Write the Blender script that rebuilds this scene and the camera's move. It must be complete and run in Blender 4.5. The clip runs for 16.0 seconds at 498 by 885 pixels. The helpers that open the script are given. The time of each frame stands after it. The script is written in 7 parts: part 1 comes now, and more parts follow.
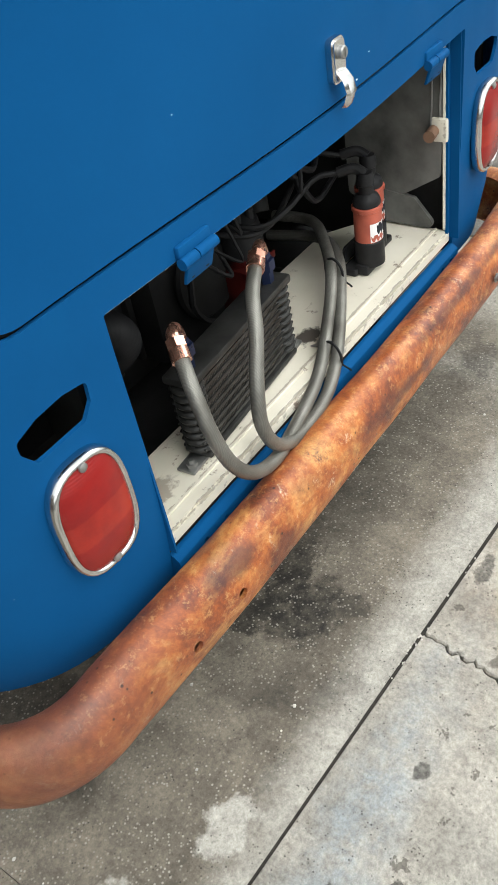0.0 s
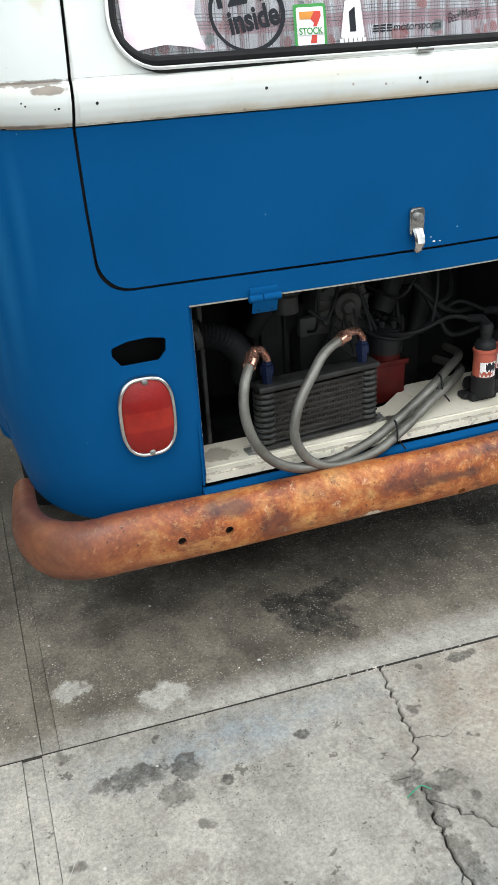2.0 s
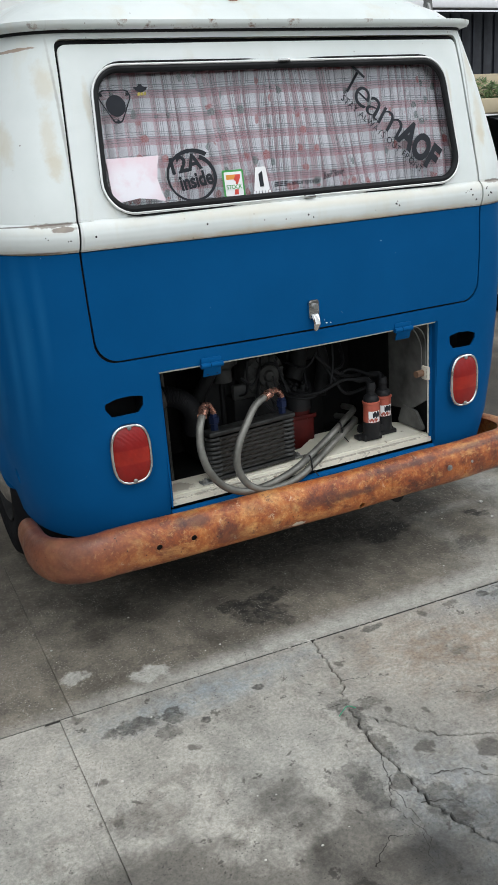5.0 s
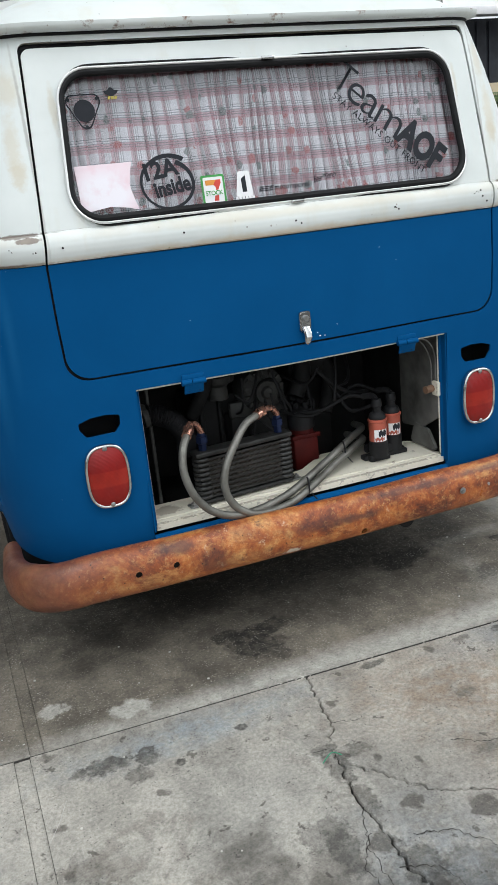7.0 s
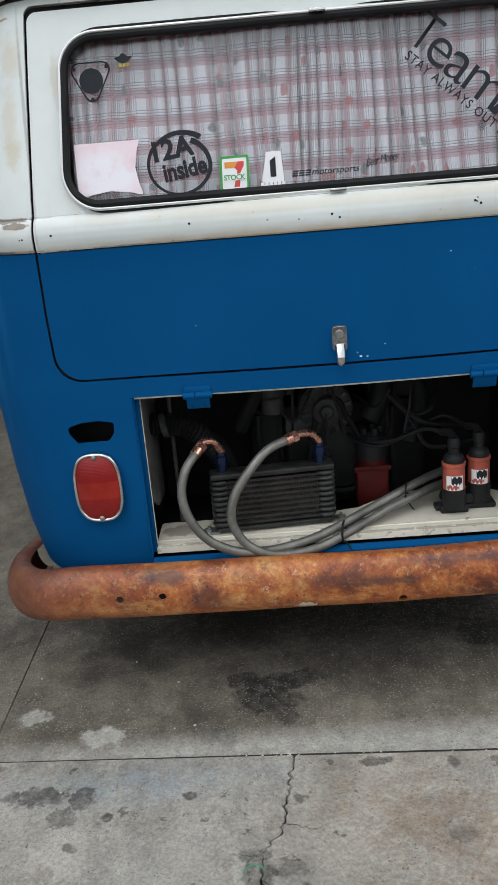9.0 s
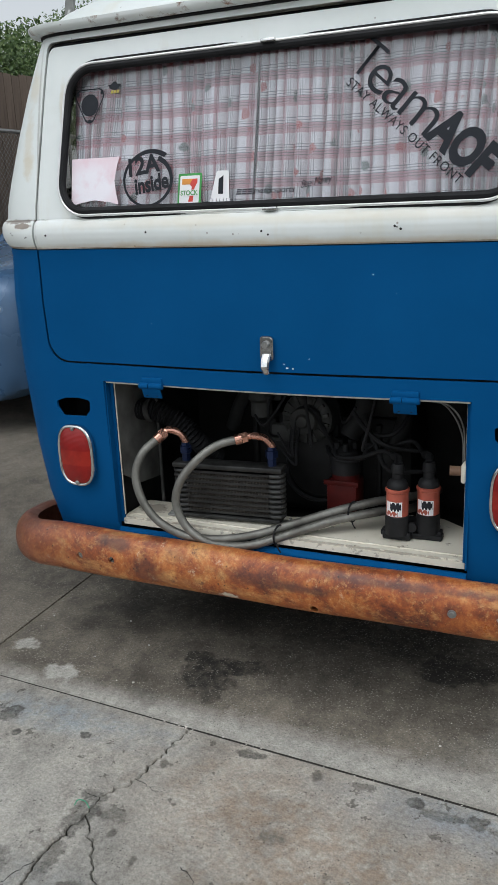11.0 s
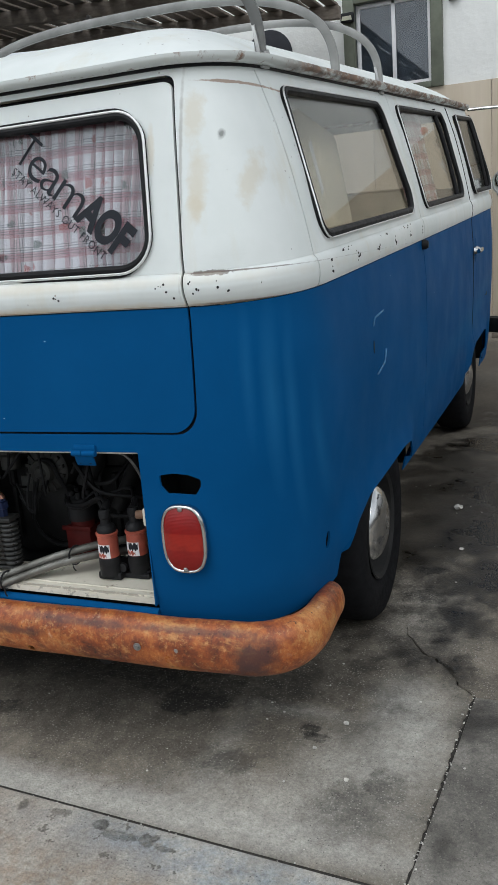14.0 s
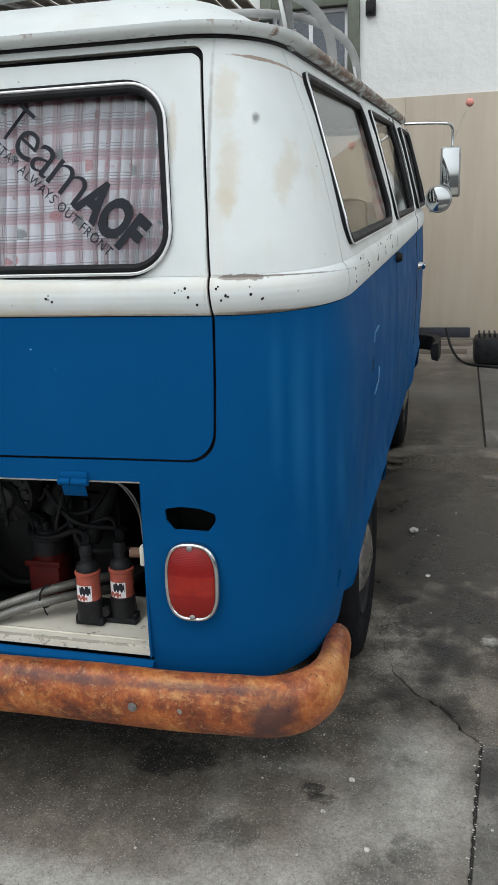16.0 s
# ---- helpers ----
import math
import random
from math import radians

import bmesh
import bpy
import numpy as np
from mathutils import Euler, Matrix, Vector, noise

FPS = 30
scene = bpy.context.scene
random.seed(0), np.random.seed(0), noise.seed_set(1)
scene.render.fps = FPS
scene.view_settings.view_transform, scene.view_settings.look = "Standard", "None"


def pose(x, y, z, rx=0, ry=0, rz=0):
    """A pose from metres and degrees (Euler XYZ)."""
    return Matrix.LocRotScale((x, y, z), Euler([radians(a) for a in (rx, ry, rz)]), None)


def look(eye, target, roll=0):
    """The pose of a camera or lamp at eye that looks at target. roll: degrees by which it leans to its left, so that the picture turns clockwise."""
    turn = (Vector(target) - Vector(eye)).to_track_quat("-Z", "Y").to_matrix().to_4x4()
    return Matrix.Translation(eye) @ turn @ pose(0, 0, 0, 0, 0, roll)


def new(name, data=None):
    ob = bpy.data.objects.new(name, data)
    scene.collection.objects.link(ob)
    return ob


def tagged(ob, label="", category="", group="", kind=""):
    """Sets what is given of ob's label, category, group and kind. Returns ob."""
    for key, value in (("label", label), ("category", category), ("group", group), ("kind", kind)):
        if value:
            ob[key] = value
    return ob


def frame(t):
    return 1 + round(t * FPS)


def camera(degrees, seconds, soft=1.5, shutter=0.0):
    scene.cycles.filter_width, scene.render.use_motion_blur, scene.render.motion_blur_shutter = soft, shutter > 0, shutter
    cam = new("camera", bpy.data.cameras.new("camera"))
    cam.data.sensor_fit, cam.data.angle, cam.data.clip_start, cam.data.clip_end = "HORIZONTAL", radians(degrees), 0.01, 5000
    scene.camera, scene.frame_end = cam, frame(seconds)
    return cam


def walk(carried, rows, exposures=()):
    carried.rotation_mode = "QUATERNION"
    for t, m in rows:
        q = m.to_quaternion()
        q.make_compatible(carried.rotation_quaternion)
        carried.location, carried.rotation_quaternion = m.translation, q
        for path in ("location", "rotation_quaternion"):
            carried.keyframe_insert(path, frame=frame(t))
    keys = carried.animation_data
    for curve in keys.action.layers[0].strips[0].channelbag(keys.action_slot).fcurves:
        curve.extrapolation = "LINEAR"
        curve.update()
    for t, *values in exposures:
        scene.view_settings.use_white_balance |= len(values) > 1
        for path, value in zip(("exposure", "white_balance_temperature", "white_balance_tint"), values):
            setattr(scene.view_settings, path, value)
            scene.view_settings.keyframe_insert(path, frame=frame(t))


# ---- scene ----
cam = camera(33.6, 16.0, soft=1.15)
PATH = [
    (0, (-0.946, -0.607, 1.257), (0.166, 0.412, -0.056), -11.7),
    (0.5, (-0.803, -0.830, 1.246), (0.058, 0.484, 0.007), -10.3),
    (1, (-0.730, -1.012, 1.232), (-0.079, 0.510, 0.110), -7.3),
    (1.5, (-0.773, -1.218, 1.234), (-0.203, 0.436, 0.264), -4.9),
    (2, (-0.834, -1.459, 1.26), (-0.281, 0.243, 0.368), -3.6),
    (2.5, (-0.844, -1.686, 1.271), (-0.371, 0.075, 0.449), -3.3),
    (3, (-0.898, -1.867, 1.303), (-0.423, -0.087, 0.526), -2.5),
    (3.5, (-1.032, -1.938, 1.315), (-0.449, -0.161, 0.608), -2.6),
    (4, (-1.138, -1.979, 1.323), (-0.444, -0.234, 0.635), -2.7),
    (4.5, (-1.175, -2.004, 1.326), (-0.415, -0.278, 0.659), -3.3),
    (5, (-1.159, -2.021, 1.331), (-0.36, -0.31, 0.673), -4.3),
    (5.2, (-1.143, -2.022, 1.339), (-0.335, -0.317, 0.675), -4.5),
    (7.3, (-0.83, -1.976, 1.269), (-0.244, -0.156, 0.679), -5.7),
    (7.5, (-0.776, -1.966, 1.264), (-0.245, -0.129, 0.679), -5.4),
    (8, (-0.603, -1.879, 1.256), (-0.222, -0.011, 0.652), -6.0),
    (8.5, (-0.416, -1.793, 1.272), (-0.225, 0.092, 0.631), -5.3),
    (9, (-0.139, -1.778, 1.263), (-0.212, 0.121, 0.64), -4.9),
    (9.2, (-0.033, -1.771, 1.275), (-0.21, 0.119, 0.645), -4.8),
    (11.3, (0.81, -1.706, 1.231), (-0.055, 0.009, 0.674), -2.8),
    (11.5, (0.854, -1.676, 1.234), (-0.054, 0.014, 0.671), -3.3),
    (12, (0.978, -1.59, 1.238), (-0.014, 0.05, 0.667), -4.1),
    (12.5, (1.159, -1.551, 1.251), (0.082, 0.051, 0.726), -4.0),
    (13, (1.345, -1.572, 1.262), (0.334, 0.078, 0.757), -3.6),
    (13.5, (1.411, -1.61, 1.269), (0.518, 0.11, 0.778), -4.0),
    (14, (1.433, -1.612, 1.274), (0.674, 0.174, 0.788), -4.6),
    (14.5, (1.413, -1.604, 1.275), (0.71, 0.203, 0.789), -4.8),
    (15, (1.338, -1.57, 1.281), (0.741, 0.274, 0.789), -4.4),
    (15.5, (1.207, -1.522, 1.283), (0.702, 0.349, 0.79), -3.1),
    (16, (1.074, -1.478, 1.275), (0.588, 0.401, 0.791), -1.6),
]
walk(cam, [(t, look(eye, target, roll)) for t, eye, target, roll in PATH], exposures=[(0.0, 0.64, 6500, 5), (1.0, 0.60, 6420, 5), (2.0, 0.32, 6250, 5), (3.5, 0.03, 6150, 5), (5.0, -0.09, 6150, 6), (7.5, -0.01, 6170, 6), (8.5, -0.11, 6160, 7), (9.2, -0.30, 6140, 7), (11.5, -0.28, 6130, 7), (13.0, -0.34, 6130, 7), (14.5, -0.22, 6110, 7), (16.0, -0.18, 6130, 7)])


# ---- world, sun ----
world = bpy.data.worlds.new("overcast")
scene.world = world
world.use_nodes = True
wt = world.node_tree
bg = wt.nodes["Background"]
sky = wt.nodes.new("ShaderNodeTexSky")
sky.sky_type, sky.sun_disc, sky.sun_elevation, sky.sun_rotation = "NISHITA", False, radians(58), radians(200)
sky.dust_density, sky.air_density = 3.0, 1.0
soft_sky = wt.nodes.new("ShaderNodeHueSaturation")
soft_sky.inputs["Saturation"].default_value = 0.10
wt.links.new(sky.outputs[0], soft_sky.inputs["Color"])
wt.links.new(soft_sky.outputs[0], bg.inputs["Color"])
bg.inputs["Strength"].default_value = 0.205
sun = new("sun", bpy.data.lights.new("sun", "SUN"))
sun.data.energy, sun.data.angle, sun.data.color = 0.95, radians(35), (1.0, 0.98, 0.95)
sun.matrix_world = look((6.5, -2.4, 5.2), (0, 0, 0))

# ---- helpers of this scene ----
def mesh_of(bm, name="m"):
    me = bpy.data.meshes.new(name)
    bm.normal_update()
    bm.to_mesh(me)
    bm.free()
    return me


def smooth_by_angle(me, angle=35):
    bm = bmesh.new()
    bm.from_mesh(me)
    lim = radians(angle)
    for fc in bm.faces:
        fc.smooth = True
    for e in bm.edges:
        e.smooth = not (len(e.link_faces) == 2 and e.calc_face_angle(0) > lim)
    bm.to_mesh(me)
    bm.free()


def part(name, bm, material, parent, label="", angle=35):
    me = bm if isinstance(bm, bpy.types.Mesh) else mesh_of(bm, name)
    me.name = name
    if angle:
        smooth_by_angle(me, angle)
    if not me.materials:
        me.materials.append(material)
    ob = new(name, me)
    ob.parent = parent
    if label:
        tagged(ob, label)
    return ob


def thing(name, label, category, group="", kind="", at=(0, 0, 0)):
    ob = new(name)
    ob.empty_display_size = 0.1
    ob.location = at
    return tagged(ob, label, category, group, kind)


def box(bm, x0, x1, y0, y1, z0, z1, bevel=0.0, m=None):
    r = bmesh.ops.create_cube(bm, size=1.0)
    vs = r["verts"]
    for v in vs:
        v.co = Vector(((x0 + x1) / 2 + v.co.x * (x1 - x0), (y0 + y1) / 2 + v.co.y * (y1 - y0), (z0 + z1) / 2 + v.co.z * (z1 - z0)))
    if bevel:
        es = list({e for v in vs for e in v.link_edges})
        r = bmesh.ops.bevel(bm, geom=es, offset=bevel, segments=2, profile=0.5, affect="EDGES")
        vs = list({v for fc in r["faces"] for v in fc.verts} | {v for v in vs if v.is_valid})
    if m is not None:
        bmesh.ops.transform(bm, matrix=m, verts=[v for v in vs if v.is_valid])
    return bm


def lathe(bm, profile, m=None, seg=32, caps=True):
    """A turned form: profile of (radius, height) round z."""
    rings = []
    for r, h in profile:
        if r < 1e-6:
            rings.append([bm.verts.new((0, 0, h))])
        else:
            rings.append([bm.verts.new((r * math.cos(2 * math.pi * i / seg), r * math.sin(2 * math.pi * i / seg), h)) for i in range(seg)])
    for a, b in zip(rings, rings[1:]):
        for i in range(seg):
            j = (i + 1) % seg
            if len(a) == 1 and len(b) > 1:
                bm.faces.new((a[0], b[j], b[i]))
            elif len(b) == 1 and len(a) > 1:
                bm.faces.new((a[i], a[j], b[0]))
            elif len(a) > 1:
                bm.faces.new((a[i], a[j], b[j], b[i]))
    if caps:
        for ring, flip in ((rings[0], True), (rings[-1], False)):
            if len(ring) > 1:
                bm.faces.new(ring[::-1] if flip else ring)
    if m is not None:
        bmesh.ops.transform(bm, matrix=m, verts=[v for r in rings for v in r])
    return bm


def glide(points, n=10, closed=False):
    """Points along a smooth line through the given ones."""
    p = [Vector(q) for q in points]
    k = len(p)
    out = []
    for i in range(k if closed else k - 1):
        a, b, c, d = (p[(i - 1) % k] if closed or i else p[0] * 2 - p[1]), p[i], p[(i + 1) % k], (p[(i + 2) % k] if closed or i + 2 < k else p[-1] * 2 - p[-2])
        for j in range(n):
            t = j / n
            out.append(0.5 * (2 * b + (c - a) * t + (2 * a - 5 * b + 4 * c - d) * t * t + (3 * b - a - 3 * c + d) * t ** 3))
    if not closed:
        out.append(p[-1])
    return out


def tube(bm, path, radius, seg=12, closed=False, section=None, up=None):
    """Sweeps a round (or given) section along path. radius may be a function of 0..1."""
    n = len(path)
    rings = []
    side = None
    for i, p in enumerate(path):
        a, b = (path[(i - 1) % n], path[(i + 1) % n]) if closed else (path[max(i - 1, 0)], path[min(i + 1, n - 1)])
        d = (Vector(b) - Vector(a)).normalized()
        if up is not None:
            side = d.cross(Vector(up)).normalized()
        elif side is None:
            side = d.orthogonal().normalized()
        else:
            side = (side - d * side.dot(d)).normalized()
        other = side.cross(d)
        r = radius(i / max(n - 1, 1)) if callable(radius) else radius
        sec = section or [(math.cos(2 * math.pi * k / seg), math.sin(2 * math.pi * k / seg)) for k in range(seg)]
        rings.append([bm.verts.new(Vector(p) + side * (u * r) + other * (v * r)) for u, v in sec])
    m = len(rings[0])
    for i in range(n if closed else n - 1):
        a, b = rings[i], rings[(i + 1) % n]
        for k in range(m):
            l = (k + 1) % m
            bm.faces.new((a[k], a[l], b[l], b[k]))
    if not closed:
        bm.faces.new(rings[0][::-1])
        bm.faces.new(rings[-1])
    bmesh.ops.recalc_face_normals(bm, faces=bm.faces[:])
    return bm


def rounded(points, radius, n=6):
    """A polygon in the plane with rounded corners; radius one number or one for each."""
    out = []
    k = len(points)
    for i, p in enumerate(points):
        r = radius[i] if isinstance(radius, (list, tuple)) else radius
        p, a, b = Vector(p), Vector(points[i - 1]), Vector(points[(i + 1) % k])
        if r <= 0:
            out.append((p.x, p.y))
            continue
        u, v = (a - p).normalized(), (b - p).normalized()
        half = math.acos(max(-1, min(1, u.dot(v)))) / 2
        dist = min(r / math.tan(half), (a - p).length * 0.49, (b - p).length * 0.49)
        s, e = p + u * dist, p + v * dist
        c = p + (u + v).normalized() * (dist / math.cos(half))
        a0, a1 = math.atan2(s.y - c.y, s.x - c.x), math.atan2(e.y - c.y, e.x - c.x)
        da = (a1 - a0 + math.pi) % (2 * math.pi) - math.pi
        rr = (s - c).length
        for j in range(n + 1):
            t = a0 + da * j / n
            out.append((c.x + rr * math.cos(t), c.y + rr * math.sin(t)))
    return out


def prism(bm, poly, axis, lo, hi):
    """A polygon pushed along an axis: 'y' takes (x, z), 'x' takes (y, z), 'z' takes (x, y)."""
    place = {"y": lambda a, b, d: (a, d, b), "x": lambda a, b, d: (d, a, b), "z": lambda a, b, d: (a, b, d)}[axis]
    lo_v = [bm.verts.new(place(a, b, lo)) for a, b in poly]
    hi_v = [bm.verts.new(place(a, b, hi)) for a, b in poly]
    bm.faces.new(lo_v)
    bm.faces.new(hi_v[::-1])
    k = len(poly)
    for i in range(k):
        bm.faces.new((lo_v[i], hi_v[i], hi_v[(i + 1) % k], lo_v[(i + 1) % k]))
    bmesh.ops.recalc_face_normals(bm, faces=bm.faces[:])
    return bm


def carve(me, cutters, keep=False):
    """The mesh less the cutters (or, with keep, what lies within the one cutter)."""
    ob = new("work", me)
    temps = [ob]
    for c in cutters:
        cob = new("cutter", mesh_of(c) if isinstance(c, bmesh.types.BMesh) else c)
        temps.append(cob)
        md = ob.modifiers.new("b", "BOOLEAN")
        md.object, md.solver, md.operation = cob, "EXACT", "INTERSECT" if keep else "DIFFERENCE"
    bpy.context.view_layer.update()
    out = bpy.data.meshes.new_from_object(ob.evaluated_get(bpy.context.evaluated_depsgraph_get()))
    for t in temps:
        data = t.data
        bpy.data.objects.remove(t)
        if data.users == 0:
            bpy.data.meshes.remove(data)
    out.materials.clear()
    return out


def lettering(text, size, bold=0.0, spacing=1.0):
    """Flat letters in the x, y plane, as a mesh."""
    cu = bpy.data.curves.new("t", "FONT")
    cu.body, cu.size, cu.offset, cu.space_character, cu.extrude = text, size, bold, spacing, 0.0
    cu.resolution_u = 4
    ob = new("t", cu)
    bpy.context.view_layer.update()
    me = bpy.data.meshes.new_from_object(ob.evaluated_get(bpy.context.evaluated_depsgraph_get()))
    bpy.data.objects.remove(ob)
    bpy.data.curves.remove(cu)
    me.materials.clear()
    return me


# ---- materials ----
class Mat:
    """A small hand for building node materials."""

    def __init__(self, name, rough=0.5, metal=0.0, **more):
        self.m = bpy.data.materials.new(name)
        self.m.use_nodes = True
        self.t = self.m.node_tree
        self.b = self.t.nodes["Principled BSDF"]
        self.b.inputs["Roughness"].default_value, self.b.inputs["Metallic"].default_value = rough, metal
        for k, v in more.items():
            self.b.inputs[k.replace("_", " ")].default_value = v
        self.co = self.node("ShaderNodeTexCoord").outputs["Object"]

    def node(self, kind, **inputs):
        n = self.t.nodes.new(kind)
        for k, v in inputs.items():
            self.put(v, n.inputs[k.replace("_", " ")])
        return n

    def put(self, v, socket):
        if isinstance(v, bpy.types.NodeSocket):
            self.t.links.new(v, socket)
        else:
            socket.default_value = v if not isinstance(v, tuple) or len(v) != 3 or socket.type != "RGBA" else (*v, 1)

    def scaled(self, s):
        n = self.node("ShaderNodeMapping", Vector=self.co, Scale=s if isinstance(s, tuple) else (s, s, s))
        return n.outputs[0]

    def noise(self, scale, detail=4.0, rough=0.55, vec=None, distort=0.0):
        n = self.node("ShaderNodeTexNoise", Vector=vec or self.co, Scale=scale, Detail=detail, Roughness=rough, Distortion=distort)
        return n.outputs["Fac"]

    def voronoi(self, scale, vec=None, out="Distance"):
        return self.node("ShaderNodeTexVoronoi", Vector=vec or self.co, Scale=scale).outputs[out]

    def ramp(self, fac, *stops):
        n = self.node("ShaderNodeValToRGB", Fac=fac)
        el = n.color_ramp.elements
        while len(el) < len(stops):
            el.new(0.5)
        for e, (p, c) in zip(el, stops):
            e.position, e.color = p, (*c, 1) if isinstance(c, tuple) else (c, c, c, 1)
        return n.outputs["Color"]

    def mix(self, fac, a, b, how="MIX"):
        n = self.t.nodes.new("ShaderNodeMix")
        n.data_type, n.blend_type = "RGBA", how
        self.put(fac, n.inputs[0])
        self.put(a, n.inputs[6])
        self.put(b, n.inputs[7])
        return n.outputs[2]

    def math(self, op, a, b=0.0, c=0.0):
        n = self.t.nodes.new("ShaderNodeMath")
        n.operation = op
        for v, s in zip((a, b, c), n.inputs):
            self.put(v, s)
        return n.outputs[0]

    def near(self, x, y, rx, ry, wobble=0.8, scale=None, plane="xy", edge=0.16):
        """A patch of its own shape: 1 inside, 0 outside, with a ragged rim."""
        scale = scale or min(45.0, max(4.0, 1.1 / min(rx, ry)))
        sep = self.node("ShaderNodeSeparateXYZ", Vector=self.co)
        a, b = (sep.outputs["XYZ".index(c.upper())] for c in plane)
        u = self.math("DIVIDE", self.math("SUBTRACT", a, x), rx)
        v = self.math("DIVIDE", self.math("SUBTRACT", b, y), ry)
        d = self.math("SQRT", self.math("ADD", self.math("MULTIPLY", u, u), self.math("MULTIPLY", v, v)))
        d = self.math("ADD", d, self.math("MULTIPLY", self.math("SUBTRACT", self.noise(scale, 9.0, 0.68), 0.5), wobble * 3))
        n = self.node("ShaderNodeMapRange", Value=d)
        for k, val in zip((1, 2, 3, 4), (1.0 - edge, 1.0 + edge, 1.0, 0.0)):
            n.inputs[k].default_value = val
        return n.outputs[0]

    def bump(self, height, strength=0.2, distance=0.002):
        n = self.node("ShaderNodeBump", Height=height, Strength=strength, Distance=distance)
        self.t.links.new(n.outputs[0], self.b.inputs["Normal"])

    def done(self, color, rough=None):
        self.put(color, self.b.inputs["Base Color"])
        if rough is not None:
            self.put(rough, self.b.inputs["Roughness"])
        return self.m


def plain(name, color, rough=0.5, metal=0.0, vary=0.25, scale=12.0, bump=0.1, **more):
    k = Mat(name, rough, metal, **more)
    n = k.noise(scale, 6.0)
    lo, hi = tuple(c * (1 - vary) for c in color), tuple(min(1.0, c * (1 + vary)) for c in color)
    k.bump(k.noise(scale * 12, 3.0), bump, 0.001)
    return k.done(k.ramp(n, (0.3, lo), (0.7, hi)), k.ramp(k.noise(scale * 2.3, 3.0), (0.3, max(0.03, rough - 0.08)), (0.7, min(1, rough + 0.08))))


def make_blue():
    k = Mat("blue_paint", 0.5, Specular_IOR_Level=0.15)
    k.b.inputs["IOR"].default_value = 1.20
    k.b.inputs["Specular Tint"].default_value = (0.30, 0.62, 1.0, 1.0)
    c = k.ramp(k.noise(2.2, 6.0), (0.3, (0.0045, 0.063, 0.186)), (0.7, (0.0065, 0.077, 0.222)))
    c = k.mix(k.ramp(k.noise(9.0, 8.0, 0.7), (0.55, 0.0), (0.8, 0.14)), c, (0.008, 0.105, 0.25))
    c = k.mix(k.ramp(k.noise(3.0, 5.0, vec=k.scaled((1.4, 0.5, 0.8))), (0.58, 0.0), (0.8, 0.14)), c, (0.001, 0.05, 0.17))
    # paler blue streaks down the rounded corners
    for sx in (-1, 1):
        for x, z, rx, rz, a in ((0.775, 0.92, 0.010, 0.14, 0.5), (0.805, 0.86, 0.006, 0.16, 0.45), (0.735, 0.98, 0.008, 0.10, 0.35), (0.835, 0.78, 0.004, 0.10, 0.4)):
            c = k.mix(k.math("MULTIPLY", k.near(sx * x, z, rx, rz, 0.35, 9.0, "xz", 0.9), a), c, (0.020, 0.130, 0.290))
    chips = k.math("MULTIPLY", k.ramp(k.voronoi(11.0), (0.010, 1.0), (0.018, 0.0)), k.math("GREATER_THAN", k.noise(2.5, 1.0), 0.52))
    c = k.mix(chips, c, (0.55, 0.6, 0.62))
    k.bump(k.mix(0.4, k.noise(160.0, 2.0), k.noise(4.0, 2.0)), 0.06, 0.002)
    return k.done(c, k.ramp(k.noise(6.0, 6.0), (0.3, 0.42), (0.7, 0.58)))


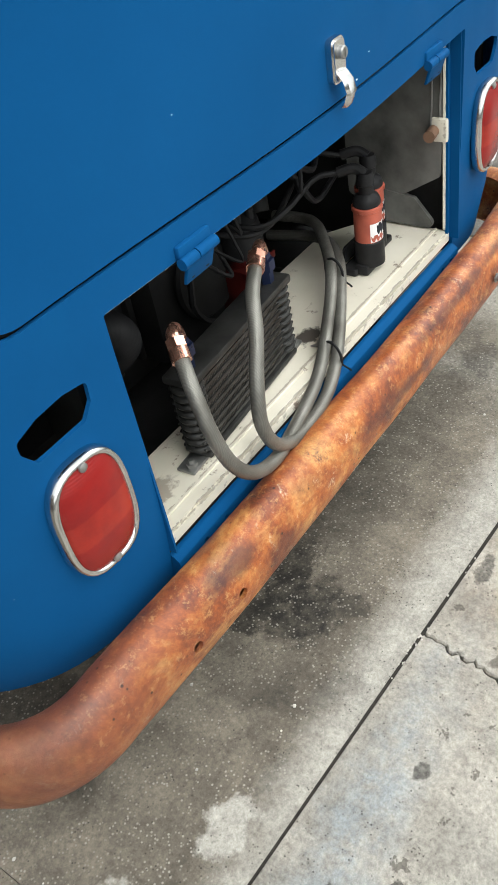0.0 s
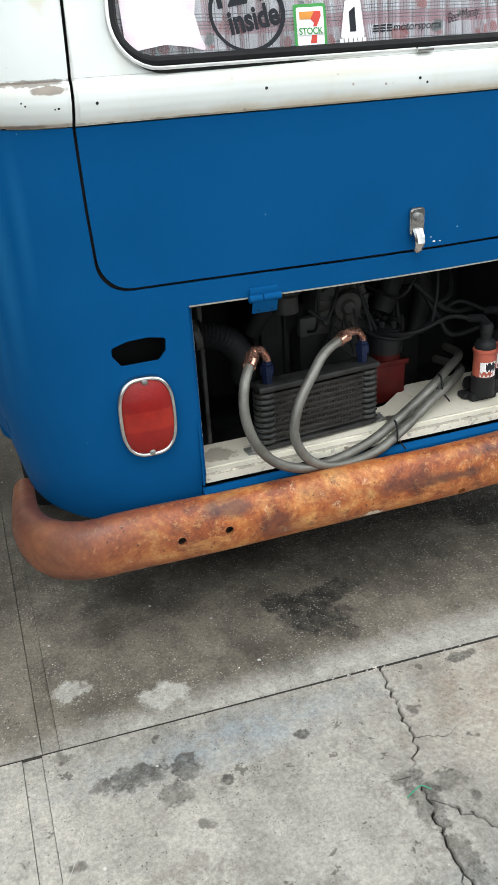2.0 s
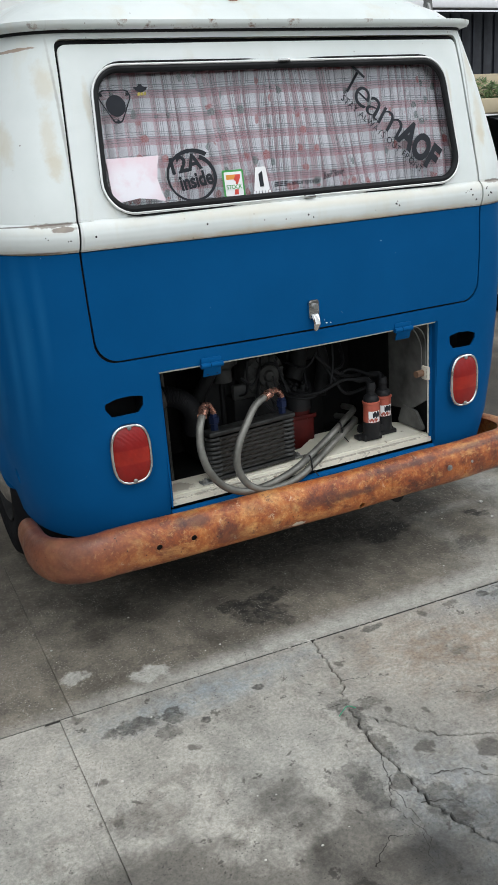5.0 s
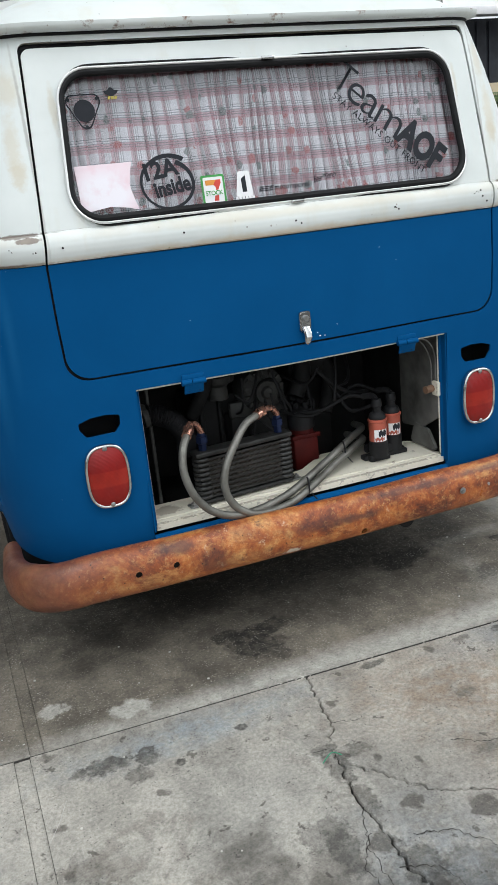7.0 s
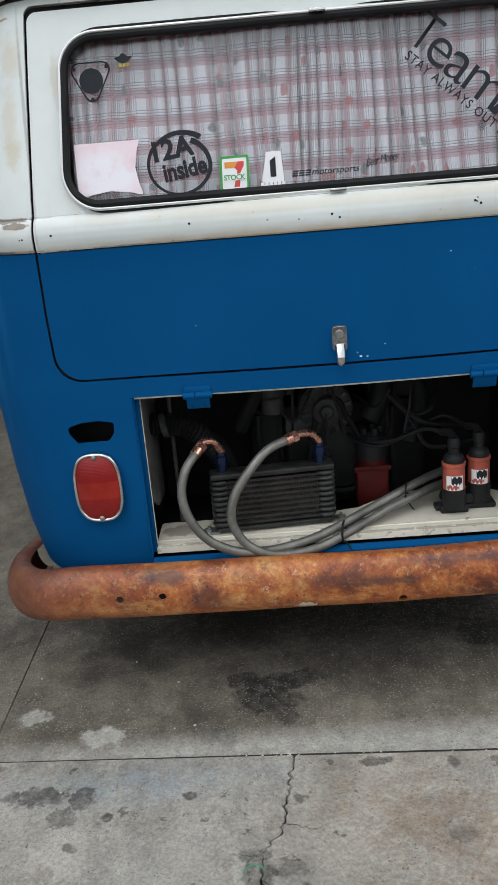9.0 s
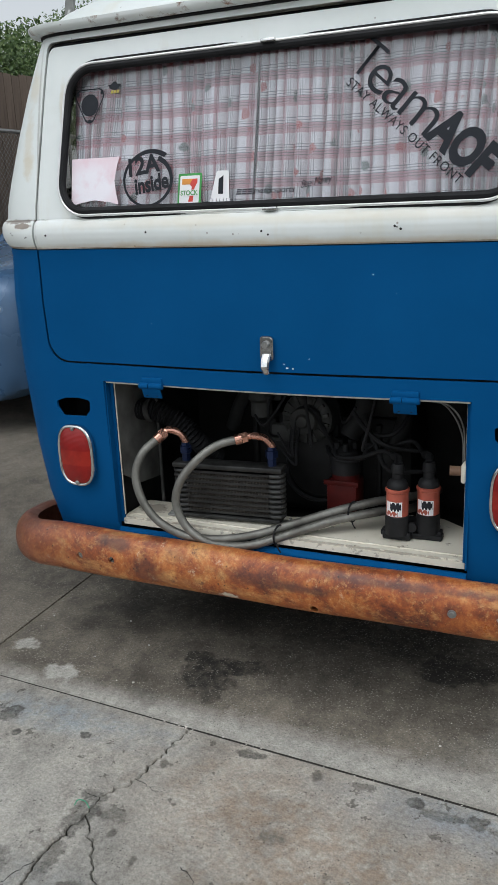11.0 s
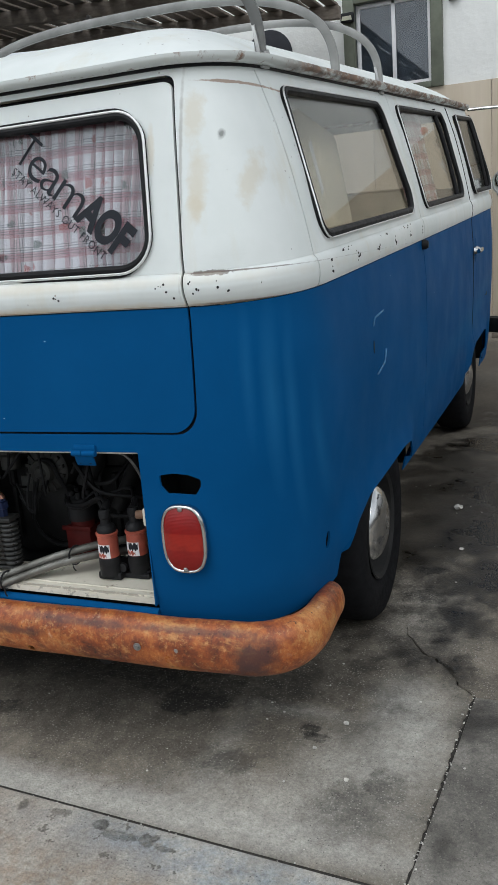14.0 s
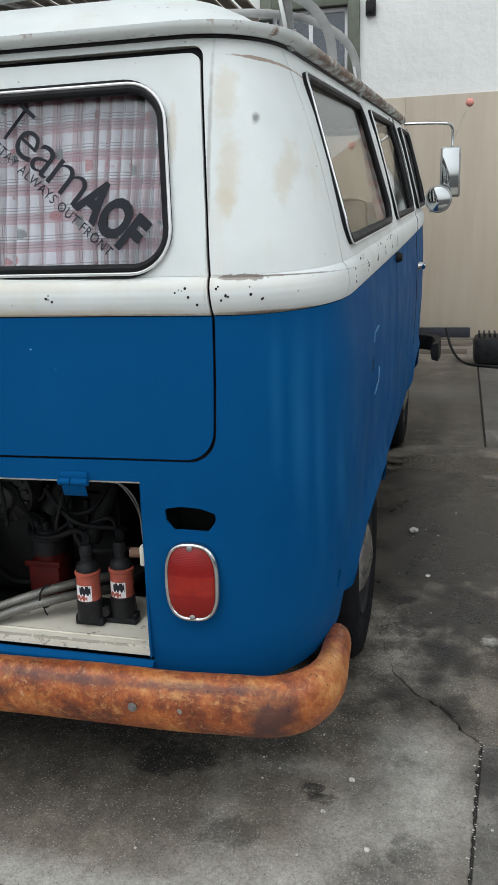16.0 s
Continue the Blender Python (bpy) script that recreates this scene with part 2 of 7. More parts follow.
def make_white(name, rust=0.0):
    k = Mat(name, 0.45)
    c = k.ramp(k.noise(3.0, 7.0, 0.6), (0.3, (0.65, 0.685, 0.665)), (0.7, (0.765, 0.79, 0.775)))
    c = k.mix(k.ramp(k.noise(6.0, 8.0, 0.65, vec=k.scaled((0.5, 0.5, 2.5))), (0.6, 0.0), (0.78, 0.3)), c, (0.60, 0.60, 0.55))
    streak = k.noise(7.0, 7.0, 0.6, vec=k.scaled((1.5, 1.5, 0.35)))
    c = k.mix(k.ramp(streak, (0.56, 0.0), (0.74, 0.4)), c, (0.62, 0.57, 0.44))
    for sx in (-1, 1):
        for x, z, rx, rz in ((0.640, 1.53, 0.018, 0.045), (0.652, 1.39, 0.018, 0.06), (0.648, 1.34, 0.016, 0.03), (0.745, 1.40, 0.014, 0.05), (0.545, 1.47, 0.008, 0.05)):
            c = k.mix(k.math("MULTIPLY", k.near(sx * x, z, rx, rz, 0.8, 24.0, "xz", 0.4), 0.5), c, (0.60, 0.53, 0.40))
        c = k.mix(k.math("MULTIPLY", k.near(sx * 0.68, 1.203, 0.05, 0.005, 0.9, 60.0, "xz"), 0.8), c, (0.13, 0.10, 0.085))
        c = k.mix(k.math("MULTIPLY", k.near(sx * 0.72, 1.2045, 0.11, 0.0016, 0.5, 30.0, "xz", 0.3), 0.85), c, (0.09, 0.06, 0.045))
        c = k.mix(k.math("MULTIPLY", k.near(sx * 0.76, 1.138, 0.13, 0.0030, 0.6, 26.0, "xz", 0.4), 0.9), c, (0.11, 0.065, 0.04))
        c = k.mix(k.math("MULTIPLY", k.near(sx * 0.616, 1.40, 0.0035, 0.20, 0.6, 30.0, "xz", 0.4), 0.5), c, (0.25, 0.23, 0.20))
        c = k.mix(k.math("MULTIPLY", k.near(sx * 0.69, 1.605, 0.05, 0.0035, 0.7, 40.0, "xz"), 0.75), c, (0.25, 0.13, 0.06))
    c = k.mix(k.math("MULTIPLY", k.near(0.692, 1.49, 0.005, 0.009, 0.5, 60.0, "xz", 0.5), 0.8), c, (0.12, 0.13, 0.12))
    c = k.mix(k.math("MULTIPLY", k.near(-0.66, 1.192, 0.030, 0.006, 0.7, 40.0, "xz"), 0.85), c, (0.10, 0.055, 0.045))
    fine = k.math("MULTIPLY", k.ramp(k.voronoi(38.0), (0.06, 1.0), (0.11, 0.0)), k.ramp(k.noise(5.0, 2.0), (0.56, 0.0), (0.60, 1.0)))
    big = k.math("MULTIPLY", k.ramp(k.voronoi(13.0), (0.025, 1.0), (0.045, 0.0)), k.ramp(k.noise(3.0, 2.0), (0.5, 0.0), (0.54, 1.0)))
    c = k.mix(k.math("MULTIPLY", fine, 0.75), c, (0.16, 0.12, 0.10))
    c = k.mix(big, c, (0.07, 0.05, 0.04))
    if rust:
        sep = k.node("ShaderNodeSeparateXYZ", Vector=k.co)
        along = k.ramp(k.math("MULTIPLY", sep.outputs[1], 0.25), (0.10, 0.0), (0.16, 1.0))
        c = k.mix(k.math("MULTIPLY", along, k.ramp(k.noise(9.0, 8.0, 0.65, vec=k.scaled((3.0, 0.7, 3.0))), (0.42, 0.0), (0.54, 0.9))), c, k.ramp(k.noise(20.0, 6.0), (0.35, (0.07, 0.035, 0.022)), (0.65, (0.26, 0.115, 0.05))))
        c = k.mix(k.ramp(k.noise(17.0, 9.0, 0.72), (0.63 - 0.17 * rust, 0.0), (0.72 - 0.17 * rust, 0.9)), c, k.ramp(k.noise(40.0, 5.0), (0.3, (0.09, 0.04, 0.02)), (0.7, (0.30, 0.14, 0.06))))
    c = k.mix(k.math("MULTIPLY", k.near(0.0, 1.1362, 0.64, 0.0016, 0.8, 30.0, "xz", 0.3), 0.8), c, (0.13, 0.09, 0.06))
    # brown runs along the moulding's edges
    c = k.mix(k.math("MULTIPLY", k.near(0.0, 1.137, 0.62, 0.010, 0.9, 9.0, "xz", 0.6), 0.6), c, (0.56, 0.46, 0.31))
    c = k.mix(k.math("MULTIPLY", k.near(0.05, 1.192, 0.60, 0.012, 1.0, 7.0, "xz", 0.6), 0.45), c, (0.60, 0.52, 0.38))
    k.bump(k.mix(0.5, k.noise(45.0, 5.0), k.noise(5.0, 3.0)), 0.1, 0.002)
    return k.done(c, k.ramp(k.noise(9.0, 5.0), (0.3, 0.34), (0.7, 0.58)))


def make_rust():
    k = Mat("rusted_steel", 0.42, 0.1)
    n = k.noise(8.0, 14.0, 0.74, distort=0.25)
    c = k.ramp(n, (0.36, (0.070, 0.022, 0.015)), (0.44, (0.20, 0.050, 0.019)), (0.50, (0.34, 0.092, 0.026)), (0.56, (0.46, 0.150, 0.040)), (0.64, (0.60, 0.30, 0.10)))
    c = k.mix(k.ramp(k.noise(5.0, 12.0, 0.76, vec=k.scaled((0.8, 1.0, 1.5)), distort=0.3), (0.54, 0.0), (0.61, 0.75)), c, (0.57, 0.28, 0.092))
    c = k.mix(k.ramp(k.noise(3.1, 12.0, 0.72, vec=k.scaled((1.0, 1.0, 1.8)), distort=0.3), (0.54, 0.0), (0.62, 0.55)), c, (0.185, 0.050, 0.025))
    c = k.mix(k.ramp(k.noise(6.0, 12.0, 0.76, vec=k.scaled(1.37), distort=0.3), (0.62, 0.0), (0.67, 0.8)), c, (0.060, 0.034, 0.034))
    fine = k.noise(95.0, 8.0, 0.78)
    c = k.mix(k.ramp(fine, (0.47, 0.0), (0.66, 0.45)), c, (0.13, 0.036, 0.015))
    c = k.mix(k.ramp(k.noise(55.0, 9.0, 0.8, vec=k.scaled(1.21)), (0.54, 0.0), (0.64, 0.6)), c, (0.64, 0.35, 0.14))
    c = k.mix(k.math("MULTIPLY", k.ramp(k.noise(30.0, 9.0, 0.75, distort=0.4), (0.60, 0.0), (0.66, 0.6)), k.ramp(k.noise(3.6, 3.0), (0.42, 0.0), (0.56, 1.0))), c, (0.68, 0.55, 0.38))
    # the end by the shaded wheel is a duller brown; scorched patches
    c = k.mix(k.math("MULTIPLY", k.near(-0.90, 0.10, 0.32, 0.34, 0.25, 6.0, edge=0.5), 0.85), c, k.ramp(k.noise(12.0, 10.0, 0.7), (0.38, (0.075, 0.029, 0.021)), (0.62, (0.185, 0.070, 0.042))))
    for x, z, rx, rz, a in ((0.735, 0.330, 0.045, 0.055, 0.85), (0.10, 0.345, 0.06, 0.012, 0.7), (-0.02, 0.352, 0.08, 0.02, 0.55), (-0.33, 0.33, 0.05, 0.03, 0.55), (-0.43, 0.385, 0.05, 0.015, 0.7), (0.30, 0.385, 0.16, 0.008, 0.6), (0.6, 0.388, 0.12, 0.008, 0.6)):
        c = k.mix(k.math("MULTIPLY", k.near(x, z, rx, rz, 0.8, 18.0, "xz", 0.4), a), c, (0.055, 0.028, 0.028))
    pits = k.ramp(k.voronoi(42.0), (0.06, 1.0), (0.12, 0.0))
    c = k.mix(k.math("MULTIPLY", pits, k.ramp(k.noise(6.0, 4.0), (0.50, 0.0), (0.56, 0.9))), c, (0.03, 0.014, 0.01))
    c = k.mix(k.math("MULTIPLY", k.near(-0.10, 0.290, 0.022, 0.007, 1.4, 60.0, "xz"), 0.85), c, (0.74, 0.68, 0.56))
    k.bump(k.mix(0.4, fine, k.noise(20.0, 8.0, 0.65)), 0.5, 0.002)
    return k.done(c, k.ramp(k.noise(9.0, 7.0, 0.65), (0.3, 0.24), (0.7, 0.6)))


def make_concrete(name, lo, hi, stains_and_shade=(), wet=(), chalk=(), tint=(), grit=0.35, drops=0.0):
    """Old concrete: grit and mottling, with dark stains and painted shade, damp and chalky places of their own shapes
    (x, y, rx, ry, how much).
    """
    k = Mat(name, 0.85)
    c = k.ramp(k.noise(2.2, 9.0, 0.66, distort=0.3), (0.34, lo), (0.66, hi))
    c = k.mix(0.5, c, k.ramp(k.noise(8.0, 12.0, 0.72, distort=0.5), (0.34, 0.2), (0.66, 0.8)), "OVERLAY")
    c = k.mix(k.ramp(k.noise(23.0, 10.0, 0.75, distort=0.6), (0.56, 0.0), (0.66, 0.45)), c, tuple(v * 0.55 for v in lo))
    drift = k.noise(1.0, 9.0, 0.62, vec=k.node("ShaderNodeMapping", Vector=k.co, Scale=(5.0, 1.7, 1.0), Rotation=(0.0, 0.0, 0.45)).outputs[0], distort=0.5)
    c = k.mix(k.ramp(drift, (0.50, 0.0), (0.68, 0.45)), c, tuple(min(0.6, v * 1.35) for v in hi))
    c = k.mix(k.ramp(drift, (0.34, 0.4), (0.47, 0.0)), c, tuple(v * 0.6 for v in lo))
    for x, y, rx, ry, a in chalk:
        c = k.mix(k.math("MULTIPLY", k.near(x, y, rx, ry, 0.8 if max(rx, ry) < 0.09 else 0.5, edge=0.2 if max(rx, ry) < 0.09 else 0.85), a), c, k.ramp(k.noise(30.0, 6.0), (0.3, (0.36, 0.345, 0.31)), (0.7, (0.50, 0.485, 0.44))))
    for x, y, rx, ry, a, col in tint:
        c = k.mix(k.math("MULTIPLY", k.math("MULTIPLY", k.near(x, y, rx, ry, 0.8, edge=0.7), k.ramp(k.noise(28.0, 6.0, 0.7), (0.4, 0.2), (0.6, 1.0))), a), c, col)
    for x, y, rx, ry, a in stains_and_shade:
        c = k.mix(k.math("MULTIPLY", k.math("MULTIPLY", k.near(x, y, rx, ry, 0.9, edge=0.16 if max(rx, ry) < 0.09 else 0.6), k.ramp(k.noise(40.0, 6.0, 0.7), (0.35, 0.45), (0.6, 1.0))), a), c, tuple(v * (0.22 if drops else 0.13) for v in lo))
    if drops:
        blot = k.ramp(k.noise(4.2, 12.0, 0.74, distort=0.25), (0.575, 0.0), (0.625, 0.48))
        c = k.mix(blot, c, k.ramp(k.noise(30.0, 6.0, 0.7), (0.35, (0.115, 0.10, 0.085)), (0.65, (0.20, 0.175, 0.145))))
        c = k.mix(k.ramp(k.noise(3.1, 12.0, 0.76, vec=k.scaled(1.7), distort=0.2), (0.57, 0.0), (0.63, 0.45)), c, (0.46, 0.435, 0.385))
        for sc, big in ((9.0, 0.30), (23.0, 0.26)):
            d = k.node("ShaderNodeTexVoronoi", Vector=k.mix(0.05, k.co, k.node("ShaderNodeTexNoise", Vector=k.co, Scale=sc * 3.5, Detail=4.0).outputs["Color"]), Scale=sc)
            pick = k.node("ShaderNodeSeparateColor", Color=d.outputs["Color"])
            size = k.math("MULTIPLY", k.math("POWER", pick.outputs[0], 2.6), big)
            soft = k.node("ShaderNodeMapRange", Value=k.math("SUBTRACT", d.outputs["Distance"], size))
            for q, val in zip((1, 2, 3, 4), (-0.03, 0.03, 1.0, 0.0)):
                soft.inputs[q].default_value = val
            c = k.mix(k.math("MULTIPLY", k.math("MULTIPLY", soft.outputs[0], k.math("GREATER_THAN", size, 0.06)), drops), c, (0.07, 0.06, 0.05))
    c = k.mix(0.55, c, k.ramp(k.noise(110.0, 9.0, 0.85), (0.36, 0.16), (0.64, 0.84)), "OVERLAY")
    c = k.mix(k.math("MULTIPLY", k.ramp(k.voronoi(130.0), (0.16, 1.0), (0.32, 0.0)), k.math("MULTIPLY", k.ramp(k.noise(30.0, 3.0), (0.38, 0.15), (0.6, 1.0)), grit * 0.8)), c, (0.40, 0.375, 0.33))
    c = k.mix(k.math("MULTIPLY", k.ramp(k.voronoi(100.0, vec=k.scaled(1.13)), (0.10, 1.0), (0.22, 0.0)), k.math("MULTIPLY", k.ramp(k.noise(24.0, 3.0), (0.5, 0.0), (0.58, 1.0)), 0.8)), c, (0.03, 0.027, 0.023))
    rough = 0.85
    for x, y, rx, ry, a in wet:
        w = k.math("MULTIPLY", k.near(x, y, rx, ry, 1.0, edge=0.22), a)
        c = k.mix(w, c, k.mix(1.0, c, (0.25, 0.235, 0.22), "MULTIPLY"))
        rough = k.math("SUBTRACT", rough, k.math("MULTIPLY", w, 0.35))
    k.bump(k.mix(0.5, k.voronoi(170.0), k.noise(40.0, 9.0, 0.75)), 0.5, 0.004)
    return k.done(c, rough)


def make_glass(name, tint=(0.9, 0.92, 0.92), gloss=1.0, floor=0.05):
    """A clear sheet: see-through, with a mirror image that grows towards grazing looks."""
    k = Mat(name, 0.02)
    out = k.t.nodes["Material Output"]
    k.t.nodes.remove(k.b)
    lw = k.node("ShaderNodeLayerWeight", Blend=0.5)
    fac = k.math("MULTIPLY_ADD", k.math("POWER", lw.outputs["Facing"], 3.6), gloss, floor)
    tr = k.node("ShaderNodeBsdfTransparent", Color=k.ramp(k.noise(5.0, 5.0), (0.3, tuple(v * 0.94 for v in tint)), (0.7, tint)))
    gl = k.node("ShaderNodeBsdfGlossy", Roughness=0.03)
    mx = k.node("ShaderNodeMixShader")
    k.put(fac, mx.inputs[0])
    k.t.links.new(tr.outputs[0], mx.inputs[1])
    k.t.links.new(gl.outputs[0], mx.inputs[2])
    k.t.links.new(mx.outputs[0], out.inputs[0])
    return k.m


def make_plaid():
    k = Mat("plaid_cotton", 0.9)
    uv = k.node("ShaderNodeUVMap").outputs[0]
    sep = k.node("ShaderNodeSeparateXYZ", Vector=uv)
    u, v = sep.outputs[0], sep.outputs[1]

    def band(s, period, width, shift=0.0):
        f = k.math("FRACT", k.math("ADD", k.math("DIVIDE", s, period), shift))
        return k.math("LESS_THAN", f, width)
    c = k.ramp(k.noise(30.0, 3.0), (0.3, (0.72, 0.72, 0.73)), (0.7, (0.82, 0.82, 0.83)))
    for s, amount, period in ((u, 0.48, 0.052), (v, 0.54, 0.058)):
        c = k.mix(k.math("MULTIPLY", band(s, period, 0.36), amount), c, (0.42, 0.105, 0.135))
        for sh in (0.44, 0.54, 0.64, 0.74, 0.84):
            c = k.mix(k.math("MULTIPLY", band(s, period, 0.030, sh), 0.7), c, (0.09, 0.13, 0.13))
    vo = k.node("ShaderNodeTexVoronoi", Vector=uv, Scale=21.0)
    spot = k.ramp(k.math("ADD", vo.outputs["Distance"], k.math("MULTIPLY", k.node("ShaderNodeTexNoise", Vector=uv, Scale=60.0, Detail=3.0).outputs["Fac"], 0.35)), (0.38, 1.0), (0.44, 0.0))
    pick = k.node("ShaderNodeSeparateColor", Color=vo.outputs["Color"])
    c = k.mix(k.math("MULTIPLY", spot, k.math("MULTIPLY", k.math("GREATER_THAN", pick.outputs[0], 0.25), 0.8)), c, k.mix(k.math("GREATER_THAN", pick.outputs[1], 0.5), (0.10, 0.15, 0.13), (0.42, 0.10, 0.09)))
    k.b.inputs["Sheen Weight"].default_value = 0.2
    return k.done(c)


def make_stucco():
    k = Mat("white_stucco", 0.9)
    c = k.ramp(k.noise(1.2, 6.0), (0.3, (0.78, 0.78, 0.75)), (0.7, (0.87, 0.87, 0.84)))
    k.bump(k.noise(5.0, 8.0, 0.6), 0.6, 0.03)
    return k.done(c)


def make_wood(name, lo, hi, rough=0.75, stretch=(40.0, 2.0, 40.0), bump=0.25):
    k = Mat(name, rough)
    n = k.noise(1.0, 6.0, 0.6, vec=k.scaled(stretch), distort=0.4)
    c = k.ramp(n, (0.3, lo), (0.7, hi))
    info = k.node("ShaderNodeObjectInfo")
    c = k.mix(k.math("MULTIPLY", info.outputs["Random"], 0.35), c, tuple(v * 0.6 for v in lo))
    k.bump(n, bump, 0.003)
    return k.done(c)


def make_braid():
    k = Mat("braided_steel_hose", 0.45, 0.6)
    w = k.node("ShaderNodeTexWave", Vector=k.co, Scale=120.0, Distortion=2.0)
    c = k.ramp(k.noise(14.0, 5.0), (0.3, (0.12, 0.115, 0.10)), (0.7, (0.27, 0.265, 0.24)))
    c = k.mix(k.math("MULTIPLY", w.outputs["Fac"], 0.3), c, (0.08, 0.08, 0.075))
    k.bump(k.voronoi(500.0), 0.4, 0.001)
    return k.done(c)


def make_cream():
    k = Mat("cream_painted_steel", 0.5)
    c = k.ramp(k.noise(5.0, 6.0), (0.3, (0.60, 0.56, 0.46)), (0.7, (0.76, 0.72, 0.62)))
    c = k.mix(k.ramp(k.noise(22.0, 7.0, 0.7), (0.62, 0.0), (0.68, 0.85)), c, (0.12, 0.07, 0.04))
    c = k.mix(k.math("MULTIPLY", k.near(-0.40, 0.11, 0.04, 0.03, 0.9, 30.0), 0.55), c, (0.10, 0.06, 0.035))
    c = k.mix(k.near(0.04, 0.10, 0.03, 0.02, 0.8, 40.0), c, (0.07, 0.06, 0.05))
    c = k.mix(k.math("MULTIPLY", k.near(0.0, 0.033, 0.47, 0.003, 1.4, 55.0), 0.5), c, (0.09, 0.07, 0.055))
    c = k.mix(k.math("MULTIPLY", k.near(0.02, 0.062, 0.46, 0.003, 1.5, 70.0), 0.5), c, (0.16, 0.12, 0.08))
    k.bump(k.noise(60.0, 4.0), 0.15, 0.001)
    return k.done(c)


def make_lens():
    """Moulded plastic in three fields, the middle one clearer."""
    k = Mat("red_lens", 0.16, Specular_IOR_Level=0.35)
    z = k.node("ShaderNodeSeparateXYZ", Vector=k.co).outputs[2]
    f = k.math("DIVIDE", k.math("SUBTRACT", z, 0.52), 0.154)
    c = k.ramp(f, (0.0, (0.22, 0.010, 0.008)), (0.33, (0.25, 0.013, 0.010)), (0.36, (0.31, 0.022, 0.013)), (0.60, (0.29, 0.019, 0.012)), (0.62, (0.23, 0.010, 0.009)), (1.0, (0.24, 0.010, 0.009)))
    c = k.mix(k.ramp(k.noise(14.0, 7.0, 0.7), (0.45, 0.0), (0.7, 0.45)), c, (0.12, 0.008, 0.008))
    k.bump(k.math("SINE", k.math("MULTIPLY", z, 1900.0)), 0.12, 0.001)
    return k.done(c)


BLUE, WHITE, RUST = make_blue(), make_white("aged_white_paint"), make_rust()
RUSTYWHITE = make_white("rust_flecked_white_paint", 0.42)
TRIM = plain("brushed_aluminium_trim", (0.72, 0.72, 0.71), 0.38, 0.55, 0.1, 18.0, 0.08)
HUB = plain("dull_hubcap_chrome", (0.80, 0.80, 0.80), 0.14, 1.0, 0.3, 10.0, 0.1)
CHROME = plain("worn_chrome", (0.62, 0.62, 0.61), 0.18, 1.0, 0.15, 18.0, 0.08)
STEEL = plain("dull_steel", (0.34, 0.34, 0.33), 0.42, 0.8, 0.3, 14.0, 0.15)
RUBBER = plain("black_rubber", (0.012, 0.012, 0.013), 0.55, 0.0, 0.3, 20.0, 0.15, Specular_IOR_Level=0.18)
TYRE = plain("tyre_rubber", (0.009, 0.009, 0.010), 0.85, 0.0, 0.3, 25.0, 0.3, Specular_IOR_Level=0.08)
SOOT = plain("sooty_black_metal", (0.016, 0.016, 0.016), 0.6, 0.1, 0.5, 9.0, 0.3, Specular_IOR_Level=0.18)
BLACKPL = plain("black_plastic", (0.017, 0.017, 0.018), 0.45, 0.0, 0.4, 20.0, 0.15, Specular_IOR_Level=0.18)
GREASY = plain("greasy_aluminium", (0.052, 0.052, 0.050), 0.55, 0.3, 0.5, 16.0, 0.3, Specular_IOR_Level=0.18)
BAYGREY = plain("grey_primed_sheet", (0.13, 0.13, 0.122), 0.6, 0.2, 0.6, 9.0, 0.2, Specular_IOR_Level=0.18)
CREAM, LENS, BRAID = make_cream(), make_lens(), make_braid()
COPPER = plain("copper_coloured_fitting", (0.68, 0.36, 0.27), 0.26, 0.9, 0.3, 20.0, 0.1)
BLUEFIT = plain("blue_anodised_fitting", (0.014, 0.024, 0.07), 0.35, 0.6, 0.2, 20.0, 0.1)
COILRED = plain("faded_red_coil", (0.38, 0.088, 0.055), 0.45, 0.0, 0.25, 25.0, 0.15)
ENGRED = plain("red_painted_casting", (0.07, 0.008, 0.007), 0.5, 0.0, 0.35, 16.0, 0.2, Specular_IOR_Level=0.18)
GLASS = make_glass("window_glass", (0.92, 0.92, 0.94), 0.6, 0.07)
SIDEGLASS = make_glass("side_glass", (0.93, 0.93, 0.90), 0.45, 0.06)
PLAID = make_plaid()
INK = plain("black_vinyl", (0.022, 0.024, 0.030), 0.55, 0.0, 0.1, 30.0, 0.02, Specular_IOR_Level=0.15)
PAPER = plain("white_vinyl", (0.80, 0.79, 0.80), 0.5, 0.0, 0.04, 20.0, 0.02)
TAN = plain("tan_panel", (0.72, 0.64, 0.48), 0.7, 0.0, 0.25, 5.0, 0.1)
MIRROR = plain("mirror_glass", (0.62, 0.64, 0.63), 0.03, 1.0, 0.02, 5.0, 0.0)

# ---- ground ----
def ground_z(x, y):
    return -0.006 + 0.008 * min(max(x, -4.0), 4.0) + 0.018 * min(max(y, -4.0), 9.0)


